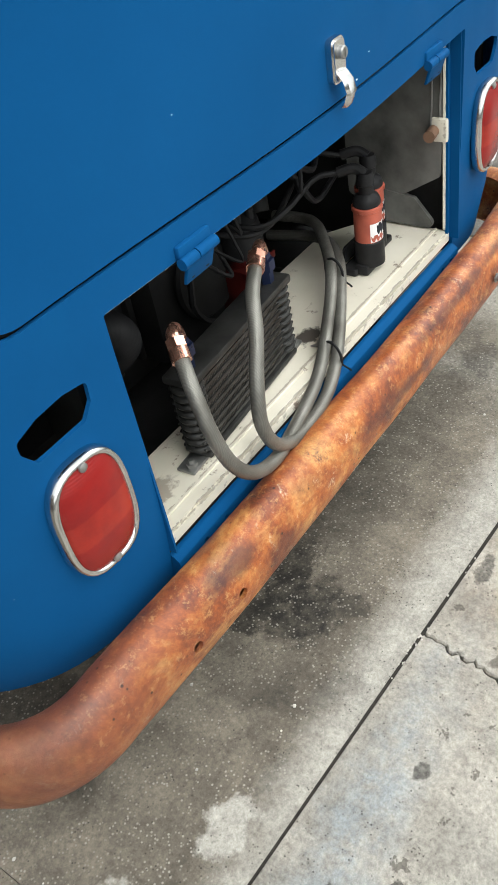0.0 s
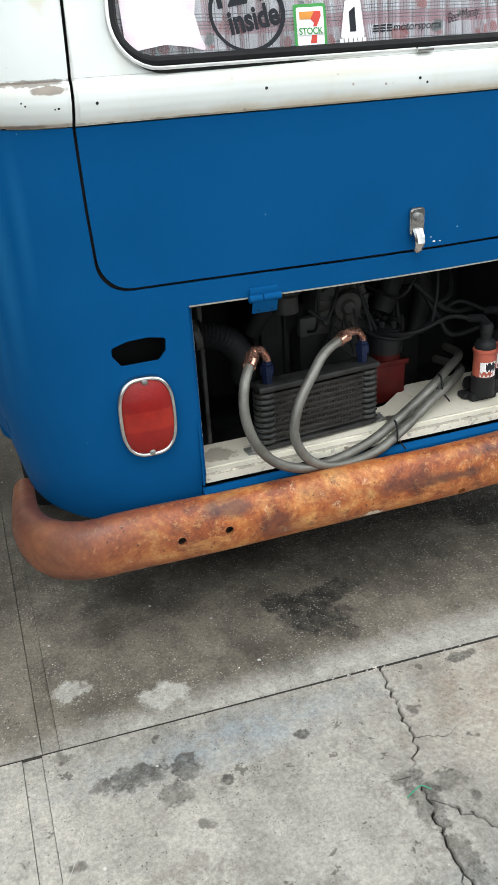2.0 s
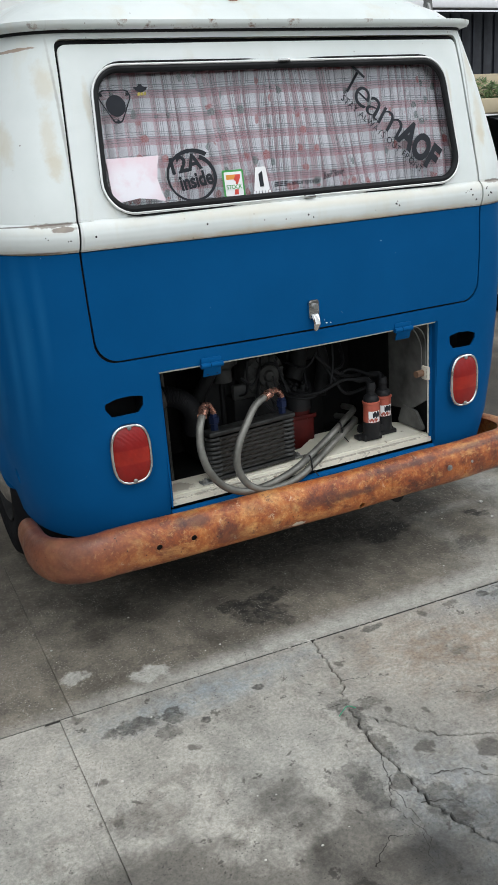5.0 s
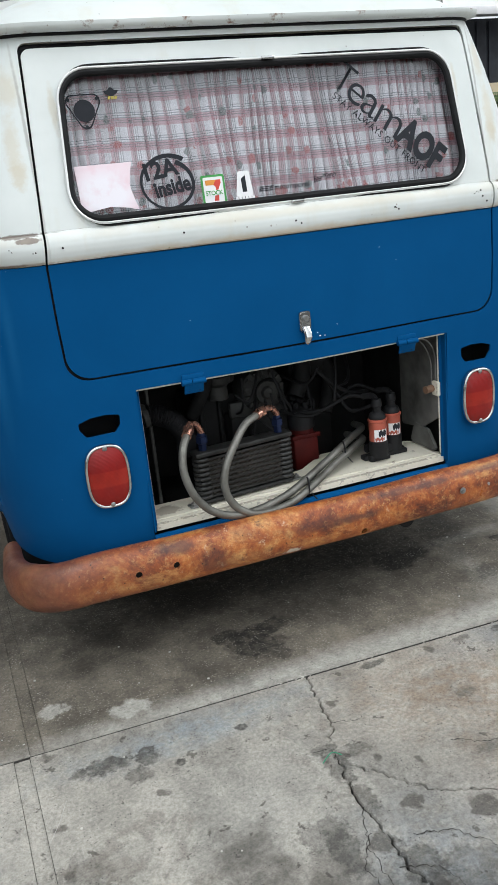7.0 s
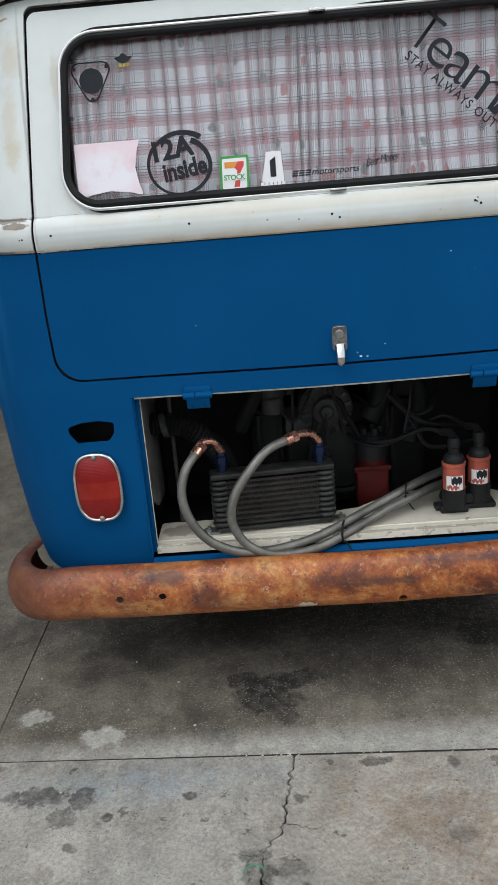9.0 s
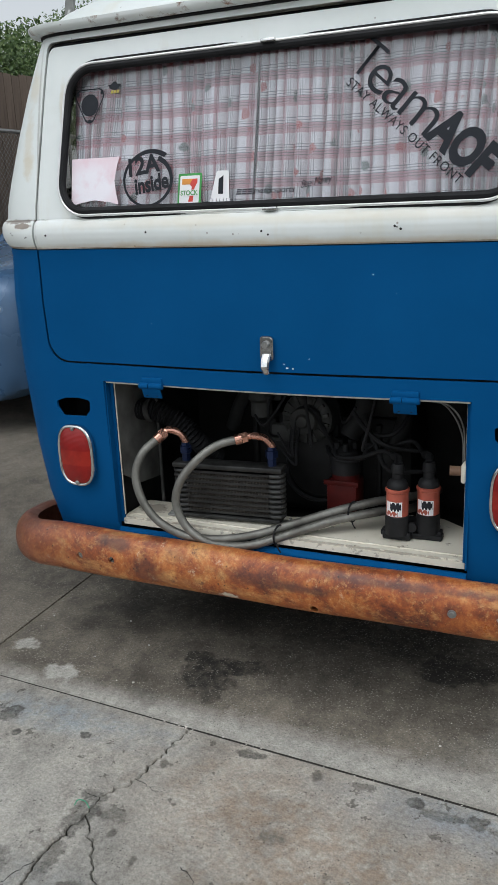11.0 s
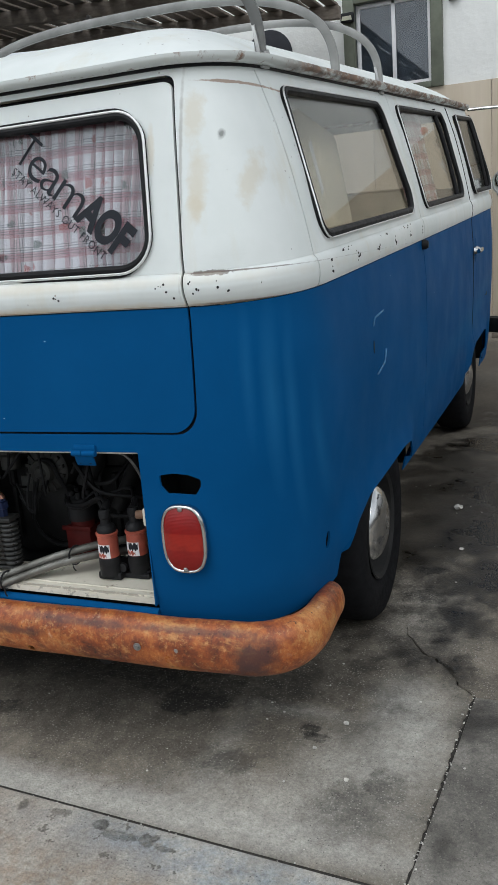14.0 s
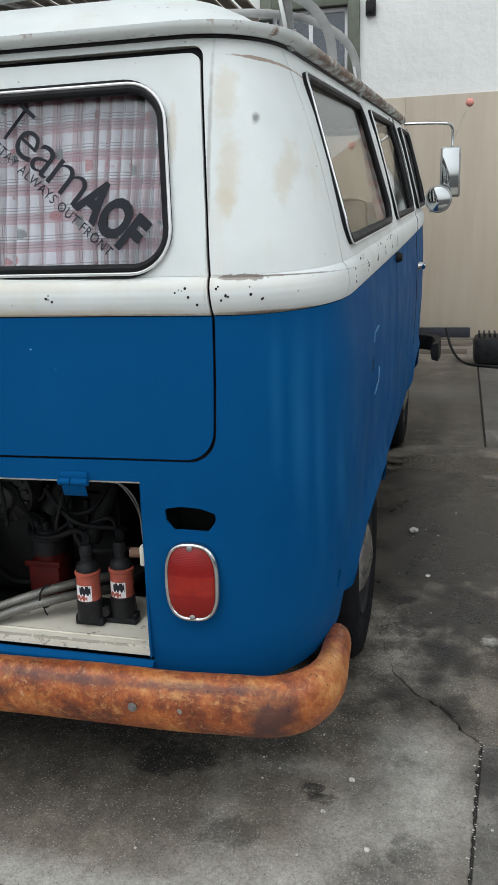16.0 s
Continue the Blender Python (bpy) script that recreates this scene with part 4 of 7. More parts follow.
bm = bmesh.new(); bm.from_mesh(carve(upper.copy(), cuts)); raked(bm)
part("upper_body", bm, WHITE, van, "white painted upper body with tan primer patches")

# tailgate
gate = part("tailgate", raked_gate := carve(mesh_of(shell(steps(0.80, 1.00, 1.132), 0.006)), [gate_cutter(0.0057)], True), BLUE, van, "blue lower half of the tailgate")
gb = carve(belt.copy(), [gate_cutter(0.0057)], True)
part("tailgate_moulding", gb, WHITE, gate, "chipped white moulding across the tailgate")
gw = carve(carve(upper.copy(), [gate_cutter(0.0057)], True), [prism(bmesh.new(), window_shape(0.0), "y", -0.3, 0.3)])
part("window_surround", gw, WHITE, gate, "white window surround of the tailgate")


def glass_y(z):
    return 0.020 + (z - 1.222) * 0.20


def glass_bow(x):
    return 0.0045 * (1 - math.cos(math.pi * min(1.0, abs(x) / 0.60)))


def on_glass(bm_or_me, lift=0.003):
    """Lays what is drawn in x, y onto the tailgate's pane."""
    if isinstance(bm_or_me, bpy.types.Mesh):
        bm = bmesh.new()
        bm.from_mesh(bm_or_me)
        bpy.data.meshes.remove(bm_or_me)
    else:
        bm = bm_or_me
    for v in bm.verts:
        x, z = v.co.x, v.co.y
        v.co = Vector((x, glass_y(z) + glass_bow(x) - lift, z))
    bmesh.ops.recalc_face_normals(bm, faces=bm.faces[:])
    for fc in bm.faces:
        if fc.normal.y > 0:
            fc.normal_flip()
    return bm


def flat_poly(pts):
    bm = bmesh.new()
    bm.faces.new([bm.verts.new((x, y, 0)) for x, y in pts])
    bmesh.ops.triangulate(bm, faces=bm.faces[:])
    return bm


def loop_on_rear(shape, lift, plane=None):
    return [Vector((x, (plane or rear_y_mid)(z) + glass_bow(x) - lift, z)) for x, z in shape]


def rear_y_mid(z):
    return glass_y(z) - 0.016


bm = bmesh.new()
cols = 24
rings = [[], []]
for k, y in ((0, 0.0), (1, 0.005)):
    for j in range(13):
        z = 1.218 + (1.553 - 1.218) * j / 12
        w = float(np.interp(z, (1.218, 1.553), (0.550, 0.525)))
        d = min(z - 1.218, 1.553 - z)
        w -= 0.071 - math.sqrt(max(0.0, 0.071 ** 2 - (0.071 - d) ** 2)) if d < 0.071 else 0.0
        rings[k].append([bm.verts.new((x, glass_y(z) + glass_bow(x) + y, z)) for x in np.linspace(-w, w, cols + 1)])
for k in (0, 1):
    for a, b in zip(rings[k], rings[k][1:]):
        for i in range(cols):
            bm.faces.new((a[i], a[i + 1], b[i + 1], b[i]) if k == 0 else (a[i], b[i], b[i + 1], a[i + 1]))
pane = part("rear_window_pane", bm, GLASS, gate, "clear rear window pane with stickers")
pane.visible_shadow = False
bm = bmesh.new()
tube(bm, loop_on_rear(window_shape(0.0085), 0.0005), 0.0092, 10, True)
part("window_seal", bm, RUBBER, gate, "black rubber window seal")
bm = bmesh.new()
tube(bm, loop_on_rear(window_shape(-0.0066), 0.0015), 0.0034, 8, True)
part("seal_lip", bm, RUBBER, gate, "thin black outer lip of the seal")
bm = bmesh.new()
tube(bm, loop_on_rear(window_shape(-0.0012), 0.0075), 0.0032, 8, True)
part("seal_trim", bm, TRIM, gate, "bright trim strip set in the seal")
for x, z in ((0.0, 1.5585), (0.02, 1.2125)):
    bm = bmesh.new()
    y = rear_y_mid(z) - 0.006
    box(bm, x - 0.017, x + 0.017, y - 0.0055, y + 0.003, z - 0.0038, z + 0.0038, 0.0015)
    part("trim_clip", bm, CHROME, gate)
bm = bmesh.new()
tube(bm, [Vector((x, rear_y(x, z) + 0.016, z)) for x, z in gate_shape(0.002)], 0.008, 8, True)
part("door_seal", bm, RUBBER, gate, "black rubber in the gap round the tailgate")

# latch
bm = bmesh.new()
yl = rear_y(0, 0.915)
DROP = Matrix.Translation((0.004, 0, -0.009))
prism(bm, rounded([(-0.013, 0.888), (0.019, 0.888), (0.019, 0.944), (-0.013, 0.944)], 0.008, 4), "y", yl - 0.012, yl + 0.004)
bmesh.ops.bevel(bm, geom=[e for e in bm.edges if all(v.co.y < yl for v in e.verts)], offset=0.003, segments=2, affect="EDGES")
bmesh.ops.transform(bm, matrix=DROP, verts=bm.verts[:])
latch = part("latch", bm, CHROME, gate, "worn chrome tailgate latch")
bm = bmesh.new()
lathe(bm, [(0.0085, 0), (0.0085, 0.006), (0.007, 0.008), (0.0, 0.008)], pose(0.003, yl - 0.012, 0.926, 90), 20)
box(bm, 0.0022, 0.0038, yl - 0.0212, yl - 0.018, 0.921, 0.931)
bmesh.ops.transform(bm, matrix=DROP, verts=bm.verts[:])
part("lock_barrel", bm, STEEL, latch)
bm = bmesh.new()
sec = [(-0.011, 0.904, -0.013), (-0.011, 0.893, -0.022), (-0.0105, 0.878, -0.026), (-0.009, 0.863, -0.020), (-0.006, 0.857, -0.014)]
grid = []
for hw, z, y in sec:
    grid.append([bm.verts.new((0.003 + sx * -hw, yl + y + dy, z)) for sx, dy in ((-1, 0.002), (-0.7, -0.003), (0, -0.005), (0.7, -0.003), (1, 0.002), (0, 0.005))])
for a, b in zip(grid, grid[1:]):
    for i in range(6):
        j = (i + 1) % 6
        bm.faces.new((a[i], a[j], b[j], b[i]))
bm.faces.new(grid[0]); bm.faces.new(grid[-1][::-1])
bmesh.ops.recalc_face_normals(bm, faces=bm.faces[:])
bmesh.ops.transform(bm, matrix=DROP, verts=bm.verts[:])
part("lever", bm, CHROME, latch)

# roof, gutter
bm = bmesh.new()
path = [Vector((x, y, 1.640)) for x, y in outline(1.632, 0.004)]
tube(bm, path, 1.0, section=[(-0.022, -0.007), (0.010, -0.009), (0.026, -0.004), (0.031, 0.004), (0.031, 0.011), (0.027, 0.012), (0.020, 0.004), (-0.022, 0.008)], closed=True, up=(0, 0, 1))
raked(bm)
part("rain_gutter", bm, RUSTYWHITE, van, "white rain gutter with rust along its edge", 50)
# black tube that stands in for the gutter's shadow line
bm = bmesh.new()
tube(bm, [Vector((x, y, 1.6285)) for x, y in outline(1.6285, 0.0015)], 0.0042, 6, True)
part("gutter_sealer", raked(bm), RUBBER, van, "dark line standing in for the shade under the gutter")
bm = bmesh.new()
rings = []
base = outline(1.645, 0.0)
cy = 2.15
for i in range(15):
    s = 1 - i / 14
    h = 1.645 + 0.185 * (1 - max(0.0, s) ** 2.6)
    ss = 0.02 + 0.98 * s
    rings.append([bm.verts.new((x * ss, cy + (y - cy) * (1 - (1 - ss) ** 1.6 * 1.0) if i else y, h)) for x, y in base])
for a, b in zip(rings, rings[1:]):
    k = len(a)
    for i in range(k):
        j = (i + 1) % k
        bm.faces.new((a[i], a[j], b[j], b[i]))
bm.faces.new(rings[-1])
bmesh.ops.recalc_face_normals(bm, faces=bm.faces[:])
raked(bm)
roof_me = mesh_of(bm, "roof")
roof = part("roof", roof_me, WHITE, van, "domed white painted steel roof", 60)
bpy.context.view_layer.update()
bm = bmesh.new()
rim = []
for a in np.linspace(0, 2 * math.pi, 33)[:-1]:
    u, w = 0.045 * math.cos(a), 0.009 * math.sin(a) * (1 - 0.45 * math.cos(2 * a))
    x, y = -0.065 + u * 0.75 - w * 0.6, 0.200 + u * 0.6 + w * 0.75 + 0.010 * math.sin(70 * u)
    ok, p, n, _ = roof.ray_cast(Vector((x, y, 3.0)), Vector((0, 0, -1)))
    rim.append(bm.verts.new(p + Vector((0, 0, 0.0015))))
bm.faces.new(rim)
bmesh.ops.triangulate(bm, faces=bm.faces[:])
part("bare_patch", bm, RUST, roof, "brown flaked patch on the roof", 0)

# bumper
def bumper_line():
    """Runs straight across the back, turns sharply at the corners and sags towards both ends."""
    half = [(x, -0.062 + 0.012 * (x / 0.66) ** 3, 0.0) for x in np.linspace(0, 0.66, 34)]
    for i in range(1, 19):
        a = math.pi / 2 * i / 18
        half.append((0.66 + 0.190 * math.sin(a) ** 0.9, -0.050 + 0.215 * (1 - math.cos(a) ** 0.9), i / 18 * 0.55))
    half += [(0.850 - 0.012 * t, 0.165 + 0.165 * t, 0.55 + 0.45 * t) for t in np.linspace(0.12, 1, 9)]
    right = [Vector((x, y, 0.338 - 0.020 * d)) for x, y, d in half]
    left = [Vector((-x, y, 0.338 - 0.040 * d)) for x, y, d in half[1:]]
    return left[::-1] + right


bm = bmesh.new()
line = bumper_line()
prof = [(0.058, 0.055), (0.048, 0.062), (0.036, 0.066), (0.024, 0.065), (0.012, 0.059), (0.002, 0.048), (-0.005, 0.034), (-0.0095, 0.017), (-0.011, 0.0), (-0.0095, -0.016), (-0.006, -0.032), (0.0, -0.045), (0.010, -0.057), (0.022, -0.065), (0.035, -0.067), (0.048, -0.066), (0.050, -0.061), (0.028, -0.061), (0.012, -0.049), (0.0, -0.028), (-0.005, 0.0), (0.0, 0.030), (0.014, 0.051), (0.030, 0.060), (0.046, 0.056)]
tube(bm, line, lambda t: 1.0 - 0.22 * max(0.0, abs(2 * t - 1) - 0.72) / 0.28, section=[(-d, h) for d, h in prof], up=(0, 0, 1))
for v in bm.verts:
    v.co += Vector((0, 1, 0)) * 0.004 * noise.noise(v.co * 5) + Vector((0, 0, 1)) * 0.004 * noise.noise(v.co * 4 + Vector((3, 1, 2)))
me = mesh_of(bm)
holes = []
for x, z, r in ((-0.537, 0.339, 0.009), (-0.436, 0.341, 0.009), (0.123, 0.292, 0.010)):
    holes.append(lathe(bmesh.new(), [(r, -0.12), (r, 0.12)], pose(x, -0.05, z, 90), 14))
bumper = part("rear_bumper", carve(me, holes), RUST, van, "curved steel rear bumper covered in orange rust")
for x, z in ((0.448, 0.344), (0.546, 0.340)):
    y = -0.079 if x < 0.5 else -0.064
    bm = bmesh.new()
    lathe(bm, [(0.010, 0.0), (0.010, 0.002), (0.006, 0.003), (0.006, 0.007), (0.0, 0.008)], pose(x, y + 0.004, z, 90), 12)
    part("bumper_bolt", bm, STEEL, bumper)

# tail lights
def oval(cx, cz, hw, hh, n=40, e=2.9):
    out = []
    for i in range(n):
        a = 2 * math.pi * i / n
        c, s = math.cos(a), math.sin(a)
        out.append((cx + hw * math.copysign(abs(c) ** (2 / e), c), cz + hh * math.copysign(abs(s) ** (2 / e), s)))
    return out


def tail_light(s):
    cx, cz = s * 0.564, 0.597
    lean = [rear_y(s * 0.51, cz), rear_y(s * 0.62, cz)]

    def yy(x, lift):
        t = (abs(x) - 0.51) / 0.11
        return lean[0] + (lean[1] - lean[0]) * t - lift
    bm = bmesh.new()
    rings = []
    for k, lift in ((1.0, 0.004), (1.0, 0.018), (0.85, 0.024), (0.5, 0.028), (0.0, 0.029)):
        if k:
            rings.append([bm.verts.new((x, yy(x, lift), z)) for x, z in oval(cx, cz, 0.049 * k, 0.077 * k)])
        else:
            rings.append([bm.verts.new((cx, yy(cx, lift), cz))])
    for a, b in zip(rings, rings[1:]):
        for i in range(len(a)):
            j = (i + 1) % len(a)
            bm.faces.new((a[i], a[j], b[j], b[i]) if len(b) > 1 else (a[i], a[j], b[0]))
    bmesh.ops.recalc_face_normals(bm, faces=bm.faces[:])
    lamp = part("tail_light", bm, LENS, van, "oval red tail light lens in a chrome ring", 50)
    bm = bmesh.new()
    tube(bm, [Vector((x, yy(x, 0.010), z)) for x, z in oval(cx, cz, 0.0525, 0.0805, 48)], 1.0, closed=True,
         section=[(0.0055 * math.cos(t), 0.011 * math.sin(t)) for t in np.linspace(0, 6.283, 11)[:-1]], up=(0, 1, 0))
    part("chrome_ring", bm, CHROME, lamp, "chrome ring", 60)
    for dz in (-0.074, 0.076):
        bm = bmesh.new()
        lathe(bm, [(0.006, 0.0), (0.006, 0.003), (0.003, 0.005), (0.0, 0.005)], pose(cx, yy(cx, 0.020), cz + dz, 90), 12)
        part("screw", bm, STEEL, lamp)


for s in (-1, 1):
    tail_light(s)

# rust specks and filler plugs in the moulding
for x, z in ((-0.292, 1.17), (0.004, 1.166), (0.298, 1.169), (-0.585, 1.168), (0.584, 1.169), (0.578, 1.185), (0.60, 1.155), (0.31, 1.163)):
    bm = bmesh.new()
    lathe(bm, [(0.0029, -0.001), (0.0026, 0.0008), (0.0, 0.0012)], pose(x, rear_y(x, z), z, 90), 9)
    part("screw_hole_plug", bm, SOOT, gate if abs(x) < 0.59 else van, angle=0)

rnd = random.Random(17)
for x, z, n in ((0.655, 1.165, 3), (0.700, 1.176, 2), (0.712, 1.170, 2), (0.775, 1.178, 1), (0.566, 1.172, 3), (0.640, 1.178, 2), (-0.70, 1.17, 2), (-0.655, 1.168, 2), (0.305, 1.168, 2), (0.012, 1.168, 1)):
    for _ in range(n):
        xx, zz, r = x + rnd.uniform(-0.009, 0.009), z + rnd.uniform(-0.010, 0.010), rnd.uniform(0.0016, 0.0036)
        bm = bmesh.new()
        bmesh.ops.create_icosphere(bm, subdivisions=1, radius=r, matrix=Matrix.Translation((xx, rear_y(xx, zz) + 0.0003, zz)) @ Matrix.Diagonal((rnd.uniform(0.7, 1.2), 0.35, 1.0, 1)))
        part("paint_chip", bm, SOOT, van, "dark chip through the white paint", 0)
for y, z, dy, dz, n in ((0.62, 1.168, 0.020, 0.016, 9), (0.86, 1.172, 0.016, 0.014, 7), (1.10, 1.170, 0.010, 0.014, 5), (1.34, 1.178, 0.016, 0.012, 4), (0.37, 1.170, 0.010, 0.022, 7), (1.56, 1.172, 0.010, 0.016, 4), (0.52, 1.196, 0.07, 0.004, 7), (1.28, 1.196, 0.10, 0.004, 7), (0.95, 1.198, 0.08, 0.003, 4)):
    for _ in range(n):
        yy, zz, r = y + rnd.uniform(-dy, dy), z + rnd.uniform(-dz, dz), rnd.uniform(0.002, 0.0048)
        bm = bmesh.new()
        bmesh.ops.create_icosphere(bm, subdivisions=1, radius=r, matrix=Matrix.Translation((float(np.interp(zz, LEVEL, HALF)) - 0.0003, yy, zz)) @ Matrix.Diagonal((0.3, rnd.uniform(0.8, 2.2), rnd.uniform(0.5, 1.3), 1)))
        part("paint_chip", raked(bm), SOOT, van, "dark chip through the white paint", 0)
for x, z, r in ((0.052, 0.862, 0.003), (0.066, 0.861, 0.0022), (0.105, 0.885, 0.0018), (0.045, 0.871, 0.0018), (-0.30, 0.955, 0.0015), (0.25, 1.07, 0.002), (0.30, 1.03, 0.0014)):
    bm = bmesh.new()
    bmesh.ops.create_icosphere(bm, subdivisions=1, radius=r, matrix=Matrix.Translation((x, rear_y(x, z) + 0.0003, z)) @ Matrix.Diagonal((1.3, 0.3, 0.8, 1)))
    part("paint_chip", bm, PAPER, gate, "pale fleck in the blue paint", 0)

# side windows
for s in (-1, 1):
    for y0, y1, a, b in SIDE_WINDOWS:
        shape = side_window(y0, y1, slant0=a, slant1=b)

        def on_side(y, z, lift):
            return Vector((s * (float(np.interp(z, LEVEL, HALF)) + lift), y, z))
        bm = bmesh.new()
        tube(bm, [on_side(y, z, 0.001) for y, z in side_window(y0 + 0.008, y1 - 0.008, 1.241, 1.581, a, b)], 0.011, 8, True)
        raked(bm)
        frame_ob = part("side_window", bm, RUBBER, van, "black rubber sealed side window")
        bm = bmesh.new()
        inner = [on_side(y, z, -0.008) for y, z in shape]
        outer = [on_side(y, z, -0.004) for y, z in shape]
        f1 = [bm.verts.new(p) for p in inner]
        f2 = [bm.verts.new(p) for p in outer]
        bm.faces.new(f1)
        bm.faces.new(f2[::-1])
        for i in range(len(f1)):
            j = (i + 1) % len(f1)
            bm.faces.new((f1[i], f1[j], f2[j], f2[i]))
        bmesh.ops.recalc_face_normals(bm, faces=bm.faces[:])
        raked(bm)
        g = part("pane", bm, SIDEGLASS, frame_ob, "clear side glass")
        g.visible_shadow = False
        bm = bmesh.new()
        tube(bm, [on_side(y, z, 0.011) for y, z in side_window(y0 - 0.004, y1 + 0.004, 1.232, 1.590, a, b, 0.053)], 0.0022, 6, True)
        raked(bm)
        part("bright_strip", bm, TRIM, frame_ob)
    # slider bars of the middle window, quarter light of the front door
    for y in (2.62, 3.86):
        bm = bmesh.new()
        tube(bm, [Vector((s * (float(np.interp(z, LEVEL, HALF)) - 0.001), y + (0.02 if y > 3 else 0) * (z - 1.24), z)) for z in np.linspace(1.245, 1.597, 8)], 0.011, 8)
        raked(bm)
        part("window_divider", bm, RUBBER, van)

# wheels
def wheel(x, y, s, z=0.318):
    bm = bmesh.new()
    prof = [(0.178, -0.075), (0.205, -0.088), (0.255, -0.094), (0.295, -0.086), (0.312, -0.066), (0.317, -0.03), (0.317, 0.03), (0.312, 0.066), (0.295, 0.086), (0.255, 0.094), (0.205, 0.088), (0.178, 0.075)]
    lathe(bm, prof, None, 56, caps=False)
    ob = part("wheel", bm, TYRE, van, "black road tyre on a steel wheel", 40)
    ob.matrix_basis = pose(x, y, z, 0, 90 * s, 0)
    bm = bmesh.new()
    lathe(bm, [(0.182, 0.083), (0.178, 0.086), (0.168, 0.078), (0.160, 0.050), (0.150, 0.036), (0.128, 0.034), (0.118, 0.048), (0.05, 0.052), (0.0, 0.052)], None, 48, caps=False)
    lathe(bm, [(0.178, -0.075), (0.150, 0.0), (0.0, 0.0)], None, 48, caps=False)
    part("rim", bm, SOOT, ob, "black painted steel rim", 30)
    bm = bmesh.new()
    lathe(bm, [(0.128, 0.050), (0.128, 0.058), (0.122, 0.070), (0.10, 0.086), (0.06, 0.099), (0.025, 0.105), (0.0, 0.106)], None, 48, caps=False)
    part("hubcap", bm, HUB, ob, "domed chrome hubcap", 50)
    bm = bmesh.new()
    lathe(bm, [(0.004, 0.04), (0.004, 0.070), (0.0055, 0.071), (0.0055, 0.080), (0.0, 0.081)], pose(-0.04 * s, -0.153, 0.0), 10)
    part("valve", bm, STEEL, ob)


for s in (-1, 1):
    wheel(s * 0.722 + 0.012, 0.888, s, ground_z(s * 0.7, 0.888) + 0.315)
    wheel(s * 0.690, 3.34, s, ground_z(s * 0.7, 3.34) + 0.315)

# front bumper ends, seen past the side
bm = bmesh.new()
pts = glide([(-0.90, 4.10, 0.50), (-0.91, 4.33, 0.505), (-0.84, 4.54, 0.51), (-0.5, 4.62, 0.515), (0.5, 4.62, 0.515), (0.84, 4.54, 0.51), (0.91, 4.33, 0.505), (0.90, 4.10, 0.50)], 8)
tube(bm, pts, 1.0, section=[(-d, h) for d, h in ((0.04, 0.06), (0.0, 0.05), (-0.01, 0.0), (0.0, -0.05), (0.04, -0.06), (0.045, 0.0))], up=(0, 0, 1))
part("front_bumper", bm, SOOT, van, "dark steel front bumper")

# underside and dark inner wheel houses
bm = bmesh.new()
box(bm, -0.60, 0.60, 0.10, 4.1, 0.30, 0.34, 0.01)
box(bm, -0.33, 0.33, 0.12, 0.60, 0.24, 0.36, 0.03)
box(bm, -0.56, 0.56, 0.6, 0.62, 0.32, 0.90)
# unseen low box, added to keep light off the ground below
box(bm, -0.54, 0.54, 0.17, 0.85, 0.185, 0.32, 0.04)
part("floor_pan", bm, SOOT, van, "sooty black underside with an added light-blocking box")
bm = bmesh.new()
tube(bm, [Vector((x, 0.93, 0.30)) for x in (-0.62, -0.2, 0.2, 0.62)], 0.04, 10)
part("rear_axle", bm, SOOT, van)
bm = bmesh.new()
tube(bm, glide([(0.20, 0.50, 0.27), (0.26, 0.30, 0.262), (0.30, 0.12, 0.262), (0.30, 0.0, 0.262)], 6), 0.026, 14)
part("exhaust_pipe", bm, SOOT, van)
for s in (-1, 1):
    for y0, y1, x in ((0.45, 1.38, 0.56), (2.9, 3.8, 0.54)):
        bm = bmesh.new()
        box(bm, *sorted((s * x, s * (x + 0.02))), y0, y1, 0.3, 0.95)
        box(bm, *sorted((s * x, s * 0.83)), y0, y1, 0.80, 0.82)
        box(bm, *sorted((s * x, s * 0.80)), y1 - 0.02, y1, 0.40, 0.80)
        part("wheel_house", bm, SOOT, van)

# roof hoops
def hoop(y, z0, h, bracket):
    bm = bmesh.new()
    pts = [Vector((math.copysign(0.705 * abs(math.cos(t)) ** 0.66, math.cos(t)), y, z0 + h * math.sin(t) ** 0.66)) for t in np.linspace(0, math.pi, 61)]
    tube(bm, pts, 1.0, section=[(a * 0.013, b * 0.008) for a, b in ((1, 0.6), (0.6, 1), (-0.6, 1), (-1, 0.6), (-1, -0.6), (-0.6, -1), (0.6, -1), (1, -0.6))], up=(0, 1, 0))
    ob = part("roof_hoop", bm, HOOP, van, "pale grey bent roof rack hoop with rust spots")
    if bracket:
        for s in (-1, 1):
            bm = bmesh.new()
            prism(bm, rounded([(y - 0.026, z0 - 0.02), (y + 0.026, z0 - 0.02), (y + 0.018, z0 + 0.04), (y + 0.013, z0 + 0.075), (y - 0.013, z0 + 0.075), (y - 0.018, z0 + 0.04)], 0.006, 3), "x", s * 0.712 - 0.004, s * 0.712 + 0.004)
            for v in bm.verts:
                v.co.x -= s * max(0.0, v.co.z - z0) * 0.25
            bmesh.ops.recalc_face_normals(bm, faces=bm.faces[:])
            lathe(bm, [(0.009, 0), (0.009, 0.008), (0.0, 0.008)], pose(s * 0.716, y, z0 + 0.01, 0, 90 * s), 6)
            part("clamp", bm, STEEL, ob, "galvanised gutter clamp")


HOOP = plain("pale_grey_weathered_bar", (0.22, 0.22, 0.21), 0.5, 0.2, 0.5, 5.0, 0.2)
hoop(0.36, 1.672, 0.285, True)
